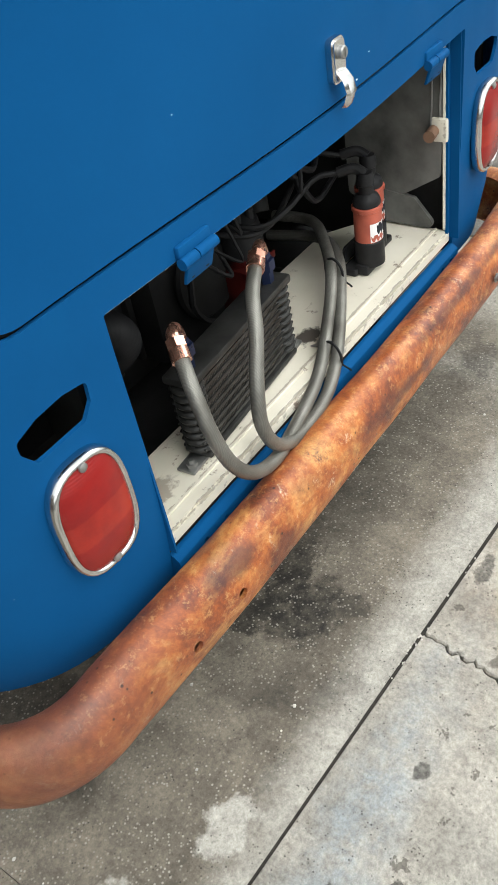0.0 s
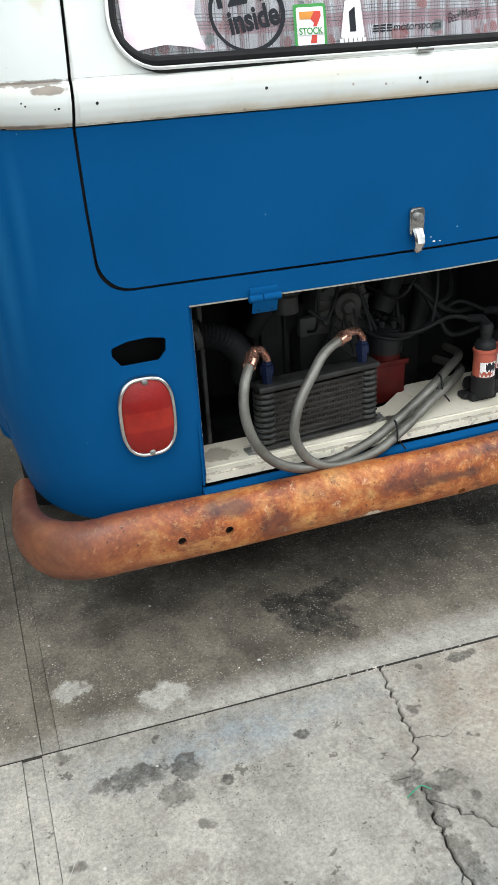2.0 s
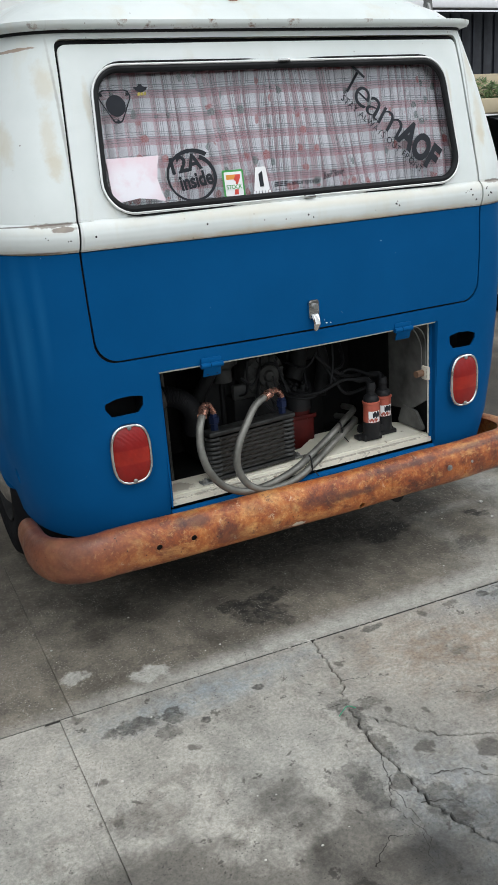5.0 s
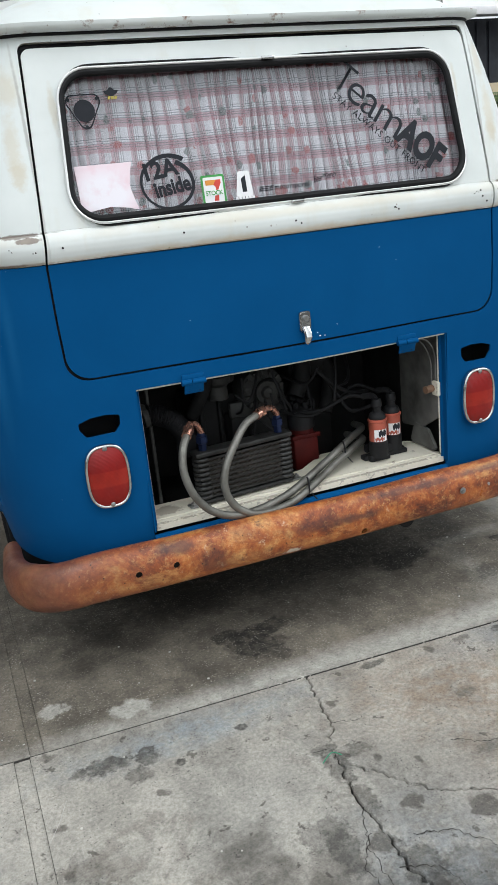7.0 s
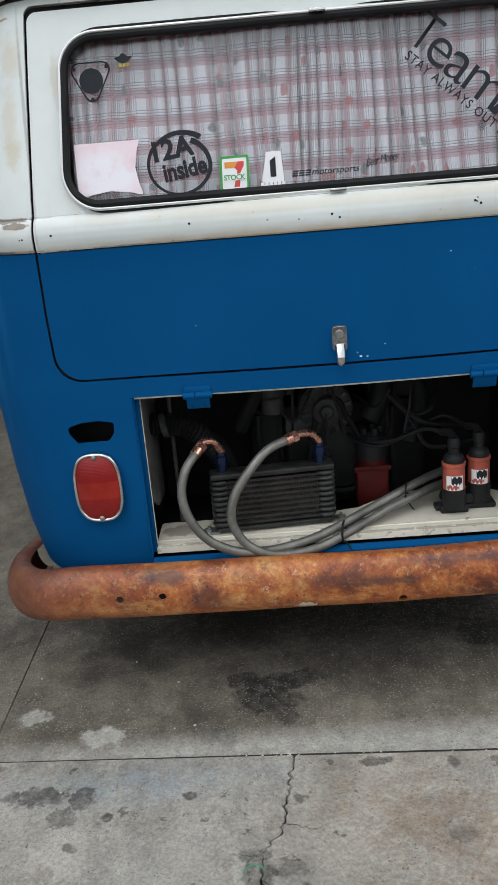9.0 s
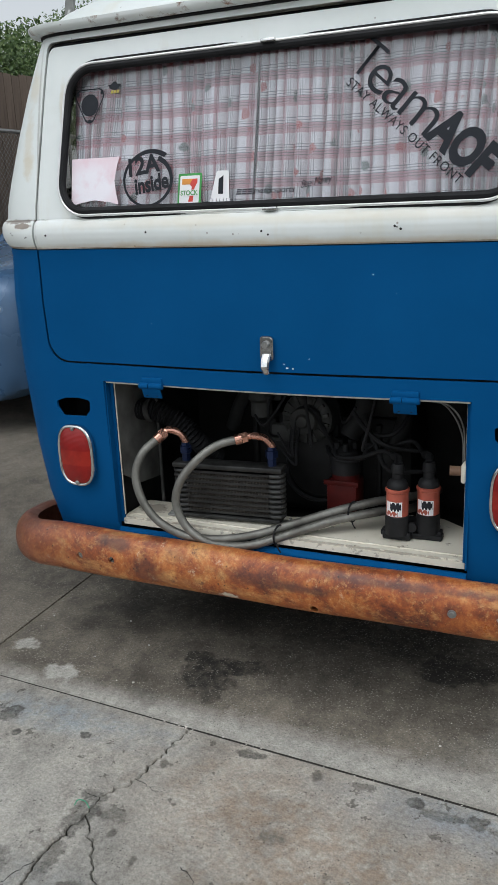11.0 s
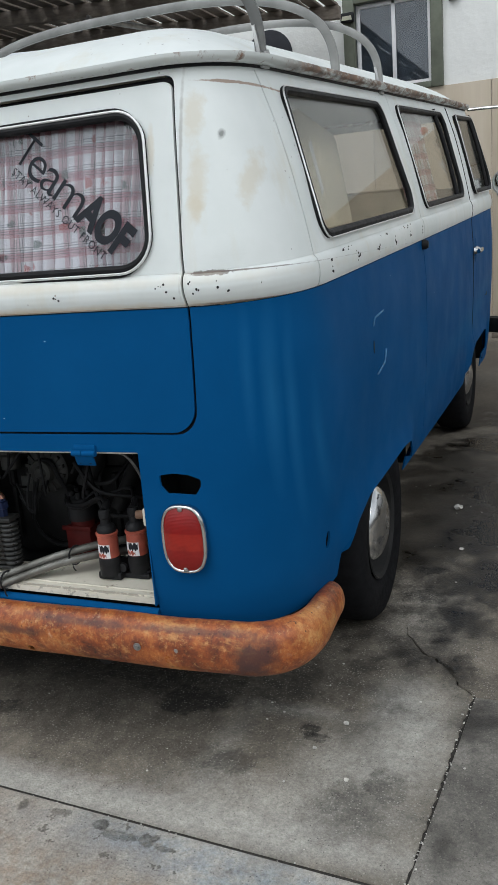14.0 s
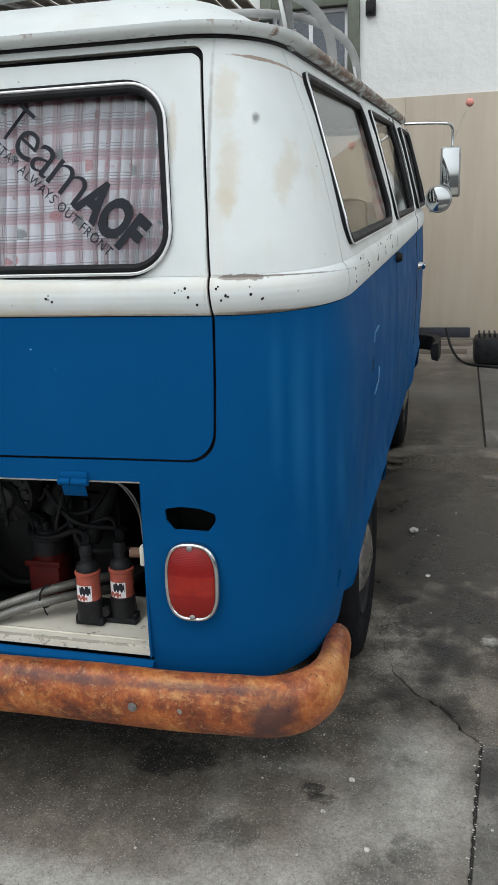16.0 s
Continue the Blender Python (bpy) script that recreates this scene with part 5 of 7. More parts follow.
hoop(1.00, 1.712, 0.285, False)
hoop(1.58, 1.755, 0.285, True)

# lid hinges
for x in (-0.312, 0.322):
    y = rear_y(x, 0.80)
    bm = bmesh.new()
    tube(bm, [Vector((x - 0.032, y - 0.008, 0.806)), Vector((x - 0.006, y - 0.008, 0.806))], 0.0075, 12)
    tube(bm, [Vector((x - 0.004, y - 0.008, 0.806)), Vector((x + 0.032, y - 0.008, 0.806))], 0.0075, 12)
    box(bm, x - 0.026, x + 0.026, y - 0.012, y - 0.006, 0.774, 0.804, 0.0025)
    box(bm, x - 0.030, x + 0.030, y - 0.006, y + 0.003, 0.808, 0.826, 0.003)
    for v in bm.verts:
        v.co.y += 0.45 * max(0.0, 0.796 - v.co.z)
        v.co.z -= 0.005
    h = part("lid_hinge", bm, BLUE, van, "blue painted steel lid hinge")
    for dx in (-0.014, 0.014):
        bm = bmesh.new()
        lathe(bm, [(0.0035, 0), (0.0035, 0.0008), (0.0, 0.0008)], pose(x + dx, y - 0.0042, 0.778, 90), 8)
        part("bolt_hole", bm, SOOT, h, angle=0)

# flange round the engine opening, sill, valance
for s in (-1, 1):
    x = s * 0.462
    y = rear_y(x, 0.6)
    bm = bmesh.new()
    prism(bm, [(x, y + 0.001), (x - s * 0.0035, y + 0.001), (x - s * 0.0035, y + 0.020), (x - s * 0.012, y + 0.020), (x - s * 0.012, y + 0.026), (x, y + 0.026)][:: s], "z", 0.41, 0.80)
    part("opening_flange", bm, BLUE, van, "blue folded edge of the engine opening")
bm = bmesh.new()
tube(bm, [Vector((x, rear_y(x, 0.80) + 0.010, 0.800)) for x in np.linspace(-0.458, 0.458, 24)], 0.0035, 6)
for s in (-1, 1):
    tube(bm, [Vector((s * 0.452, rear_y(0.45, 0.6) + 0.028, z)) for z in np.linspace(0.43, 0.80, 8)], 0.004, 6)
part("opening_edge", bm, CREAM, van, "cream painted inner lip of the opening")
bm = bmesh.new()
prism(bm, rounded([(0.012, 0.335), (0.034, 0.335), (0.034, 0.396), (0.024, 0.396), (0.013, 0.388)], 0.004, 3), "x", -0.461, 0.461)
me = carve(mesh_of(bm), [lathe(bmesh.new(), [(0.006, -0.1), (0.006, 0.1)], pose(x, 0.0, 0.374, 90), 12) for x in (-0.40, -0.35, 0.39, 0.43)])
part("rear_valance", me, BLUE, van, "blue crossbar below the engine opening with bolt holes")
bm = bmesh.new()
poly = [(-0.452, 0.034), (0.456, 0.034), (0.456, 0.20), (0.36, 0.27), (0.16, 0.27), (0.05, 0.18), (-0.02, 0.165), (-0.452, 0.165)]
prism(bm, rounded(poly, 0.01, 3), "z", 0.413, 0.425)
prism(bm, opening(-0.452, 0.456, 0.029, 0.040, 0.003), "z", 0.405, 0.421)
box(bm, -0.452, 0.456, 0.055, 0.060, 0.4245, 0.4275, 0.001)
part("engine_bay_sill", bm, CREAM, van, "cream painted sill of the engine bay, rust stained")

# engine bay walls
for b in ((-0.50, 0.50, 0.56, 0.58, 0.34, 0.86), (-0.50, 0.50, 0.03, 0.56, 0.826, 0.84), (-0.50, -0.485, 0.043, 0.56, 0.36, 0.826), (0.485, 0.50, 0.043, 0.56, 0.36, 0.826)):
    part("engine_bay_lining", box(bmesh.new(), *b), SOOT, van, "black lining of the engine bay")
for s in (-1, 1):
    b = box(bmesh.new(), *sorted((s * 0.495, s * 0.70)), 0.125, 0.135, 0.62, 0.825)
    box(b, *sorted((s * 0.64, s * 0.65)), 0.05, 0.125, 0.62, 0.825)
    part("vent_duct", b, SOOT, van, "black duct behind the air vent")
for s in (-1, 1):
    bm = bmesh.new()
    prism(bm, rounded([(0.035, 0.79), (0.25, 0.79), (0.25, 0.475), (0.13, 0.49), (0.045, 0.54)][:: s], 0.012, 4), "x", s * 0.452 - 0.003, s * 0.452 + 0.003)
    part("baffle_panel", bm, BAYGREY, van, "stained grey sheet metal side panel of the engine bay")
bm = bmesh.new()
box(bm, 0.440, 0.452, 0.028, 0.062, 0.610, 0.655, 0.005)
bracket = part("striker_bracket", bm, CREAM, van, "cream bracket with a brown rubber stop")
bm = tube(bmesh.new(), [Vector((0.445, 0.055, 0.632)), Vector((0.412, 0.050, 0.632))], 0.011, 14)
part("rubber_stop", bm, plain("brown_rubber", (0.16, 0.09, 0.055), 0.7), bracket, "brown rubber stop")
bm = bmesh.new()
prism(bm, rounded([(0.05, 0.43), (0.20, 0.43), (0.17, 0.50), (0.10, 0.49)], 0.01, 3), "x", 0.446, 0.456)
part("sill_gusset", bm, BAYGREY, van)

# oil cooler
ROWS_OF_TUBES = 9
COOLER = plain("dusty_black_cooler_metal", (0.030, 0.030, 0.029), 0.42, 0.3, 0.5, 22.0, 0.15, Specular_IOR_Level=0.4)
turn = pose(-0.1625, 0.098, 0.0, 0, 0, 5)
bm = bmesh.new()
box(bm, -0.150, 0.150, -0.024, 0.028, 0.568, 0.582, 0.004)
box(bm, -0.142, 0.142, -0.022, 0.026, 0.432, 0.442, 0.003)
bmesh.ops.transform(bm, matrix=turn, verts=bm.verts[:])
cooler = part("oil_cooler", bm, COOLER, van, "black stacked plate oil cooler standing on the sill")
for i in range(ROWS_OF_TUBES):
    z = 0.450 + 0.0136 * i
    bm = bmesh.new()
    prism(bm, rounded([(-0.147, z - 0.0029), (0.147, z - 0.0029), (0.147, z + 0.0029), (-0.147, z + 0.0029)], 0.0026, 3), "y", -0.018, 0.022)
    for s in (-1, 1):
        lathe(bm, [(0.018, -0.0066), (0.0235, -0.0045), (0.0255, 0.0), (0.0235, 0.0045), (0.018, 0.0066)], pose(s * 0.128, 0.002, z), 22)
    bmesh.ops.transform(bm, matrix=turn, verts=bm.verts[:])
    part("cooler_plate", bm, COOLER, cooler)
bm = bmesh.new()
for i in range(ROWS_OF_TUBES - 1):
    z = 0.450 + 0.0136 * (i + 0.5)
    for k in range(56):
        x = -0.112 + 0.004 * k
        box(bm, x, x + 0.0009, -0.0155, 0.018, z - 0.0041, z + 0.0041)
bmesh.ops.transform(bm, matrix=turn, verts=bm.verts[:])
part("fin_pack", bm, plain("dusty_fin_metal", (0.105, 0.092, 0.080), 0.6, 0.3, 0.4, 30.0, 0.1), cooler, "fine dark cooling fins", 0)
cooler.children[-1]["kind"] = "stuff"
for s in (-1, 1):
    bm = bmesh.new()
    lathe(bm, [(0.012, 0.580), (0.012, 0.602), (0.0165, 0.604), (0.0165, 0.622), (0.012, 0.624), (0.011, 0.632)], turn @ pose(s * 0.118, 0.002, 0.0), 6)
    part("port_fitting", bm, BLUEFIT, cooler, "dark blue port fitting")
for s in (-1, 1):
    bm = bmesh.new()
    box(bm, *sorted((s * 0.135, s * 0.178)), -0.012, 0.02, 0.425, 0.431, 0.002)
    lathe(bm, [(0.009, 0.431), (0.009, 0.437), (0.004, 0.437), (0.004, 0.443), (0.0, 0.443)], pose(s * 0.164, 0.0, 0.0), 6)
    bmesh.ops.transform(bm, matrix=turn, verts=bm.verts[:])
    part("mounting_foot", bm, STEEL, cooler)

# crumpled scrap of foil tape by the cooler's foot
rnd = random.Random(9)
bm = bmesh.new()
grid = [[bm.verts.new((0.005 + 0.012 * i + rnd.uniform(-0.003, 0.003), 0.050 + 0.009 * j + rnd.uniform(-0.003, 0.003), 0.4275 + abs(rnd.gauss(0, 0.004)))) for i in range(6)] for j in range(4)]
for a, b in zip(grid, grid[1:]):
    for i in range(5):
        if (i, a is grid[0]) != (4, True):
            bm.faces.new((a[i], a[i + 1], b[i + 1], b[i]))
scrap = part("foil_scrap", bm, plain("dirty_foil", (0.45, 0.44, 0.41), 0.4, 0.5, 0.6, 60.0, 0.4), van, "crumpled dirty foil tape scrap on the sill", 20)
thick = scrap.modifiers.new("thickness", "SOLIDIFY")
thick.thickness = 0.0008

# hoses
def hose(points, fitting, elbow):
    path = glide(points, 10)
    bm = bmesh.new()
    tube(bm, path, 0.0108, 16)
    ob = part("braided_hose", bm, BRAID, van, "grey braided steel oil hose with copper coloured end", 60)
    bm = bmesh.new()
    p, d = path[0], (path[0] - path[2]).normalized()
    q = Vector(elbow)
    tube(bm, [p - d * 0.014, p + d * 0.002, p + d * 0.003], 0.0138, 16)
    tube(bm, [p + d * 0.004, p + d * 0.018], 0.0145, 6)
    bend = glide([p + d * 0.016, p + d * 0.028, (p + d * 0.034) * 0.45 + q * 0.55 + Vector((0, 0, 0.012)), q + Vector((0, 0, 0.008)), q], 5)
    tube(bm, bend, 0.0092, 12)
    part("hose_end", bm, COPPER, ob, "copper coloured hose end elbow", 30)


port_l, port_r = turn @ Vector((-0.118, 0.002, 0.628)), turn @ Vector((0.118, 0.002, 0.628))
hose([(-0.330, 0.046, 0.654), (-0.360, 0.006, 0.620), (-0.371, -0.020, 0.566), (-0.352, -0.026, 0.500), (-0.308, -0.023, 0.446), (-0.240, -0.010, 0.412), (-0.155, 0.008, 0.407), (-0.070, 0.023, 0.422), (0.01, 0.050, 0.446), (0.13, 0.105, 0.482), (0.22, 0.17, 0.495), (0.30, 0.25, 0.49), (0.33, 0.36, 0.47)], None, port_l)
hose([(-0.112, 0.072, 0.659), (-0.165, 0.044, 0.645), (-0.208, 0.014, 0.612), (-0.250, -0.006, 0.556), (-0.262, -0.012, 0.494), (-0.230, -0.010, 0.430), (-0.165, -0.004, 0.397), (-0.072, 0.004, 0.402), (0.01, 0.028, 0.427), (0.125, 0.085, 0.462), (0.22, 0.145, 0.474), (0.29, 0.23, 0.462), (0.30, 0.36, 0.44)], None, port_r)
for x, y, z, t in ((0.000, 0.032, 0.428, 30), (0.165, 0.120, 0.478, 20)):
    bm = bmesh.new()
    tube(bm, [Vector((x, y, z)) + Vector((0.006 * math.cos(a), 0.022 * math.cos(a), 0.026 * math.sin(a))) for a in np.linspace(0, 6.283, 21)[:-1]], 0.0025, 6, True)
    tube(bm, [Vector((x, y - 0.018, z - 0.014)), Vector((x + 0.008, y - 0.026, z - 0.026)), Vector((x + 0.014, y - 0.026, z - 0.034))], 0.0018, 5)
    part("cable_tie", bm, RUBBER, van, "black cable tie round the hoses")

# ignition coils
def coil(x, y, lead):
    bm = bmesh.new()
    lathe(bm, [(0.0265, 0.452), (0.0265, 0.548), (0.029, 0.550), (0.029, 0.556), (0.026, 0.558)], pose(x, y, 0), 28)
    ob = part("ignition_coil", bm, COILRED, van, "red ignition coil with black cap in a bracket")
    bm = bmesh.new()
    lathe(bm, [(0.0255, 0.557), (0.0255, 0.566), (0.022, 0.574), (0.0135, 0.580), (0.0135, 0.594), (0.0155, 0.596), (0.0155, 0.610), (0.013, 0.618), (0.0, 0.619)], pose(x, y, 0), 24)
    tube(bm, glide([(x, y, 0.614), (x - 0.004, y + 0.02, 0.624), (x - 0.02, y + 0.045, 0.620)], 6), 0.010, 10)
    part("coil_cap", bm, BLACKPL, ob, "black cap and lead boot")
    bm = bmesh.new()
    lathe(bm, [(0.0285, 0.440), (0.0285, 0.488), (0.0268, 0.490), (0.0268, 0.440)], pose(x, y, 0), 28, caps=False)
    box(bm, x - 0.034, x + 0.034, y - 0.012, y + 0.016, 0.4255, 0.446, 0.004)
    part("clamp", bm, BLACKPL, ob)
    bm = bmesh.new()
    for z0, z1, a0, a1, mat_i in ((0.491, 0.528, -2.5, -0.9, 0), (0.505, 0.527, -2.0, -1.0, 1), (0.492, 0.505, -2.45, -1.3, 2)):
        r = 0.0269 + 0.0002 * mat_i
        n = 10
        lo = [bm.verts.new((x + r * math.cos(a0 + (a1 - a0) * i / n), y + r * math.sin(a0 + (a1 - a0) * i / n), z0 + (0.006 if mat_i and i % 3 == 0 else 0))) for i in range(n + 1)]
        hi = [bm.verts.new((v.co.x, v.co.y, z1 - (0.006 if mat_i and i % 4 == 1 else 0))) for i, v in enumerate(lo)]
        for i in range(n):
            bm.faces.new((lo[i], lo[i + 1], hi[i + 1], hi[i])).material_index = mat_i
    me = mesh_of(bm)
    for m in (PAPER, INK, COILRED):
        me.materials.append(m)
    part("coil_label", me, PAPER, ob, "white printed label with dark marks")
    bm = bmesh.new()
    tube(bm, glide([(x - 0.02, y + 0.045, 0.620)] + lead, 8), 0.0055, 8)
    part("ignition_lead", bm, RUBBER, ob)


coil(0.279, 0.110, [(0.22, 0.18, 0.622), (0.15, 0.20, 0.592), (0.09, 0.22, 0.588), (0.06, 0.30, 0.60)])
coil(0.347, 0.142, [(0.28, 0.24, 0.635), (0.20, 0.22, 0.606), (0.13, 0.22, 0.575), (0.07, 0.24, 0.578), (0.02, 0.33, 0.60)])
bm = bmesh.new()
box(bm, 0.235, 0.385, 0.118, 0.150, 0.4255, 0.440, 0.004)
prism(bm, rounded([(0.25, 0.44), (0.376, 0.44), (0.372, 0.470), (0.256, 0.470)], 0.01, 3), "y", 0.150, 0.156)
lathe(bm, [(0.012, 0), (0.012, 0.01), (0.0, 0.01)], pose(0.314, 0.118, 0.458, 90), 16)
part("coil_bracket", bm, BLACKPL, van, "black coil mounting bracket on the sill")

# engine in the dark of the bay
bm = bmesh.new()
box(bm, -0.22, 0.26, 0.36, 0.56, 0.36, 0.66, 0.03)
box(bm, -0.12, 0.12, 0.30, 0.40, 0.40, 0.60, 0.02)
engine = part("engine", bm, SOOT, van, "oily black engine deep in the bay")
for i in range(7):
    part("rib", box(bmesh.new(), -0.20 + 0.06 * i, -0.185 + 0.06 * i, 0.345, 0.38, 0.42, 0.64, 0.004), SOOT, engine)
bm = bmesh.new()
am = pose(-0.012, 0.315, 0.664, 90)
lathe(bm, [(0.066, -0.05), (0.070, -0.045), (0.070, 0.03), (0.060, 0.040), (0.045, 0.043), (0.030, 0.043)], am, 36)
for i in range(14):
    a = 2 * math.pi * i / 14
    box(bm, -0.005, 0.005, 0.040, 0.066, 0.036, 0.046, 0.001, am @ pose(0, 0, 0, 0, 0, math.degrees(a)))
box(bm, -0.12, -0.03, 0.290, 0.315, 0.59, 0.64, 0.008)
alt = part("alternator", bm, GREASY, engine, "dull aluminium alternator with pulley")
bm = bmesh.new()
lathe(bm, [(0.034, 0.043), (0.036, 0.046), (0.030, 0.055), (0.036, 0.064), (0.034, 0.067), (0.020, 0.067), (0.014, 0.074), (0.0, 0.075)], am, 32)
part("pulley", bm, GREASY, engine)
bm = bmesh.new()
lathe(bm, [(0.085, 0.0), (0.09, 0.006), (0.08, 0.013), (0.09, 0.020), (0.085, 0.026), (0.05, 0.026), (0.03, 0.034), (0.0, 0.034)], pose(0.02, 0.31, 0.53, 90), 40)
part("crank_pulley", bm, SOOT, engine, "black crank pulley")
bm = bmesh.new()
tube(bm, [Vector((0.02 + 0.088 * math.cos(a) if math.sin(a) < 0 else -0.004 + 0.036 * math.cos(a), 0.262, (0.53 if math.sin(a) < 0 else 0.664) + (0.088 if math.sin(a) < 0 else 0.036) * math.sin(a))) for a in np.linspace(0, 6.283, 41)[:-1]], 0.006, 6, True)
part("drive_belt", bm, RUBBER, engine)
bm = bmesh.new()
box(bm, 0.055, 0.140, 0.235, 0.31, 0.40, 0.512, 0.010)
lathe(bm, [(0.036, 0.508), (0.036, 0.530), (0.03, 0.532)], pose(0.10, 0.27, 0), 24)
box(bm, 0.05, 0.145, 0.231, 0.236, 0.500, 0.514, 0.002)
part("distributor_housing", bm, ENGRED, engine, "red painted casting beside the oil cooler")
bm = bmesh.new()
lathe(bm, [(0.040, 0.528), (0.042, 0.56), (0.036, 0.59), (0.02, 0.60), (0.0, 0.60)], pose(0.10, 0.27, 0), 24)
for i in range(5):
    a = 2 * math.pi * i / 5
    lathe(bm, [(0.008, 0.585), (0.008, 0.612), (0.0, 0.614)], pose(0.10 + 0.024 * math.cos(a), 0.27 + 0.024 * math.sin(a), 0), 10)
part("distributor_cap", bm, BLACKPL, engine)
bm = bmesh.new()
pts = glide([(-0.46, 0.15, 0.695), (-0.40, 0.155, 0.692), (-0.34, 0.165, 0.664), (-0.30, 0.19, 0.61), (-0.28, 0.26, 0.54)], 14)
tube(bm, pts, lambda t: 0.027 + 0.003 * math.cos(t * 56 * math.pi), 18)
part("corrugated_duct", bm, RUBBER, engine, "black corrugated air duct")
for pts, r in (([(-0.24, 0.30, 0.62), (-0.20, 0.28, 0.70), (-0.16, 0.30, 0.76), (-0.10, 0.36, 0.78)], 0.020), ([(0.10, 0.30, 0.62), (0.14, 0.32, 0.70), (0.12, 0.36, 0.78)], 0.028), ([(0.20, 0.30, 0.55), (0.24, 0.34, 0.66), (0.22, 0.40, 0.78)], 0.022)):
    part("coolant_pipe", tube(bmesh.new(), glide(pts, 8), r, 14), SOOT, engine, "dark coolant pipe")
bm = bmesh.new()
box(bm, -0.20, -0.09, 0.30, 0.42, 0.70, 0.80, 0.012)
lathe(bm, [(0.03, 0.66), (0.03, 0.70), (0.04, 0.71), (0.04, 0.73)], pose(-0.15, 0.30, 0), 20)
part("air_box", box(bmesh.new(), 0.10, 0.26, 0.34, 0.46, 0.66, 0.80, 0.02), SOOT, engine, "black air box")
part("carburettor", bm, GREASY, engine, "greasy grey carburettor")
rnd = random.Random(4)
for i in range(11):
    x0 = rnd.uniform(-0.1, 0.25)
    p0, p1 = Vector((x0, rnd.uniform(0.2, 0.3), rnd.uniform(0.60, 0.78))), Vector((x0 + rnd.uniform(-0.1, 0.22), rnd.uniform(0.2, 0.34), rnd.uniform(0.56, 0.76)))
    mid = (p0 + p1) / 2 + Vector((rnd.uniform(-0.03, 0.03), -0.03, -rnd.uniform(0.02, 0.08)))
    bm = bmesh.new()
    tube(bm, glide([p0, (p0 + mid) / 2 + Vector((0, -0.01, -0.01)), mid, p1], 8), rnd.choice((0.003, 0.004, 0.006)), 7)
    part("wire", bm, RUBBER, engine)
bm = bmesh.new()
tube(bm, glide([(0.36, 0.03, 0.795), (0.41, 0.035, 0.785), (0.44, 0.04, 0.74), (0.445, 0.045, 0.66)], 8), 0.0022, 6)
tube(bm, glide([(0.35, 0.045, 0.795), (0.40, 0.05, 0.78), (0.435, 0.055, 0.72), (0.44, 0.06, 0.64)], 8), 0.0022, 6)
part("lamp_wire", bm, BAYGREY, van, "grey wires looped at the corner of the opening")
bm = bmesh.new()
tube(bm, [Vector((-0.40, 0.16, z)) for z in np.linspace(0.43, 0.79, 6)], 0.005, 8)
lathe(bm, [(0.031, -0.008), (0.033, -0.006), (0.033, 0.006), (0.031, 0.008)], pose(-0.415, 0.153, 0.692, 0, 80), 24, caps=False)
part("hose_clamp", bm, GREASY, engine)

# cabin: floor, rear bed, curtains
bm = bmesh.new()
box(bm, -0.74, 0.74, 0.30, 3.9, 0.86, 0.90, 0.01)
part("bed_platform", bm, TAN, van, "tan board over the engine")
bm = bmesh.new()
box(bm, -0.76, -0.72, 0.55, 3.0, 0.92, 1.22, 0.01)
part("inner_lining", bm, TAN, van, "tan inner side lining")
bm = bmesh.new()
box(bm, -0.60, 0.60, 2.9, 2.95, 0.9, 1.45, 0.05)
part("seat_back", bm, TAN, van, "tan seat back behind the side glass")


# added tan panels and pale strips imitate what the side glass mirrors
for s in (-1, 1):
    bm = bmesh.new()
    prism(bm, rounded([(0.46, 1.22), (1.46, 1.22), (1.45, 1.50), (1.10, 1.58), (0.80, 1.50), (0.52, 1.36)], 0.03, 4), "x", s * 0.60 - 0.004, s * 0.60 + 0.004)
    for v in bm.verts:
        v.co.x -= s * (0.18 * (v.co.z - 1.22) - 0.012 * math.sin(v.co.y * 23))
    part("draped_cloth", raked(bm), TAN, van, "added tan panel standing in for reflections in the side glass")
    bm = tube(bmesh.new(), [Vector((s * 0.655, 0.86, 1.47)), Vector((s * 0.645, 1.00, 1.33))], 1.0, section=[(-0.012, -0.001), (0.012, -0.001), (0.012, 0.001), (-0.012, 0.001)], up=(s, 0, 0))
    part("strap", raked(bm), PAPER, van, "added pale strip standing in for a reflection in the side glass")


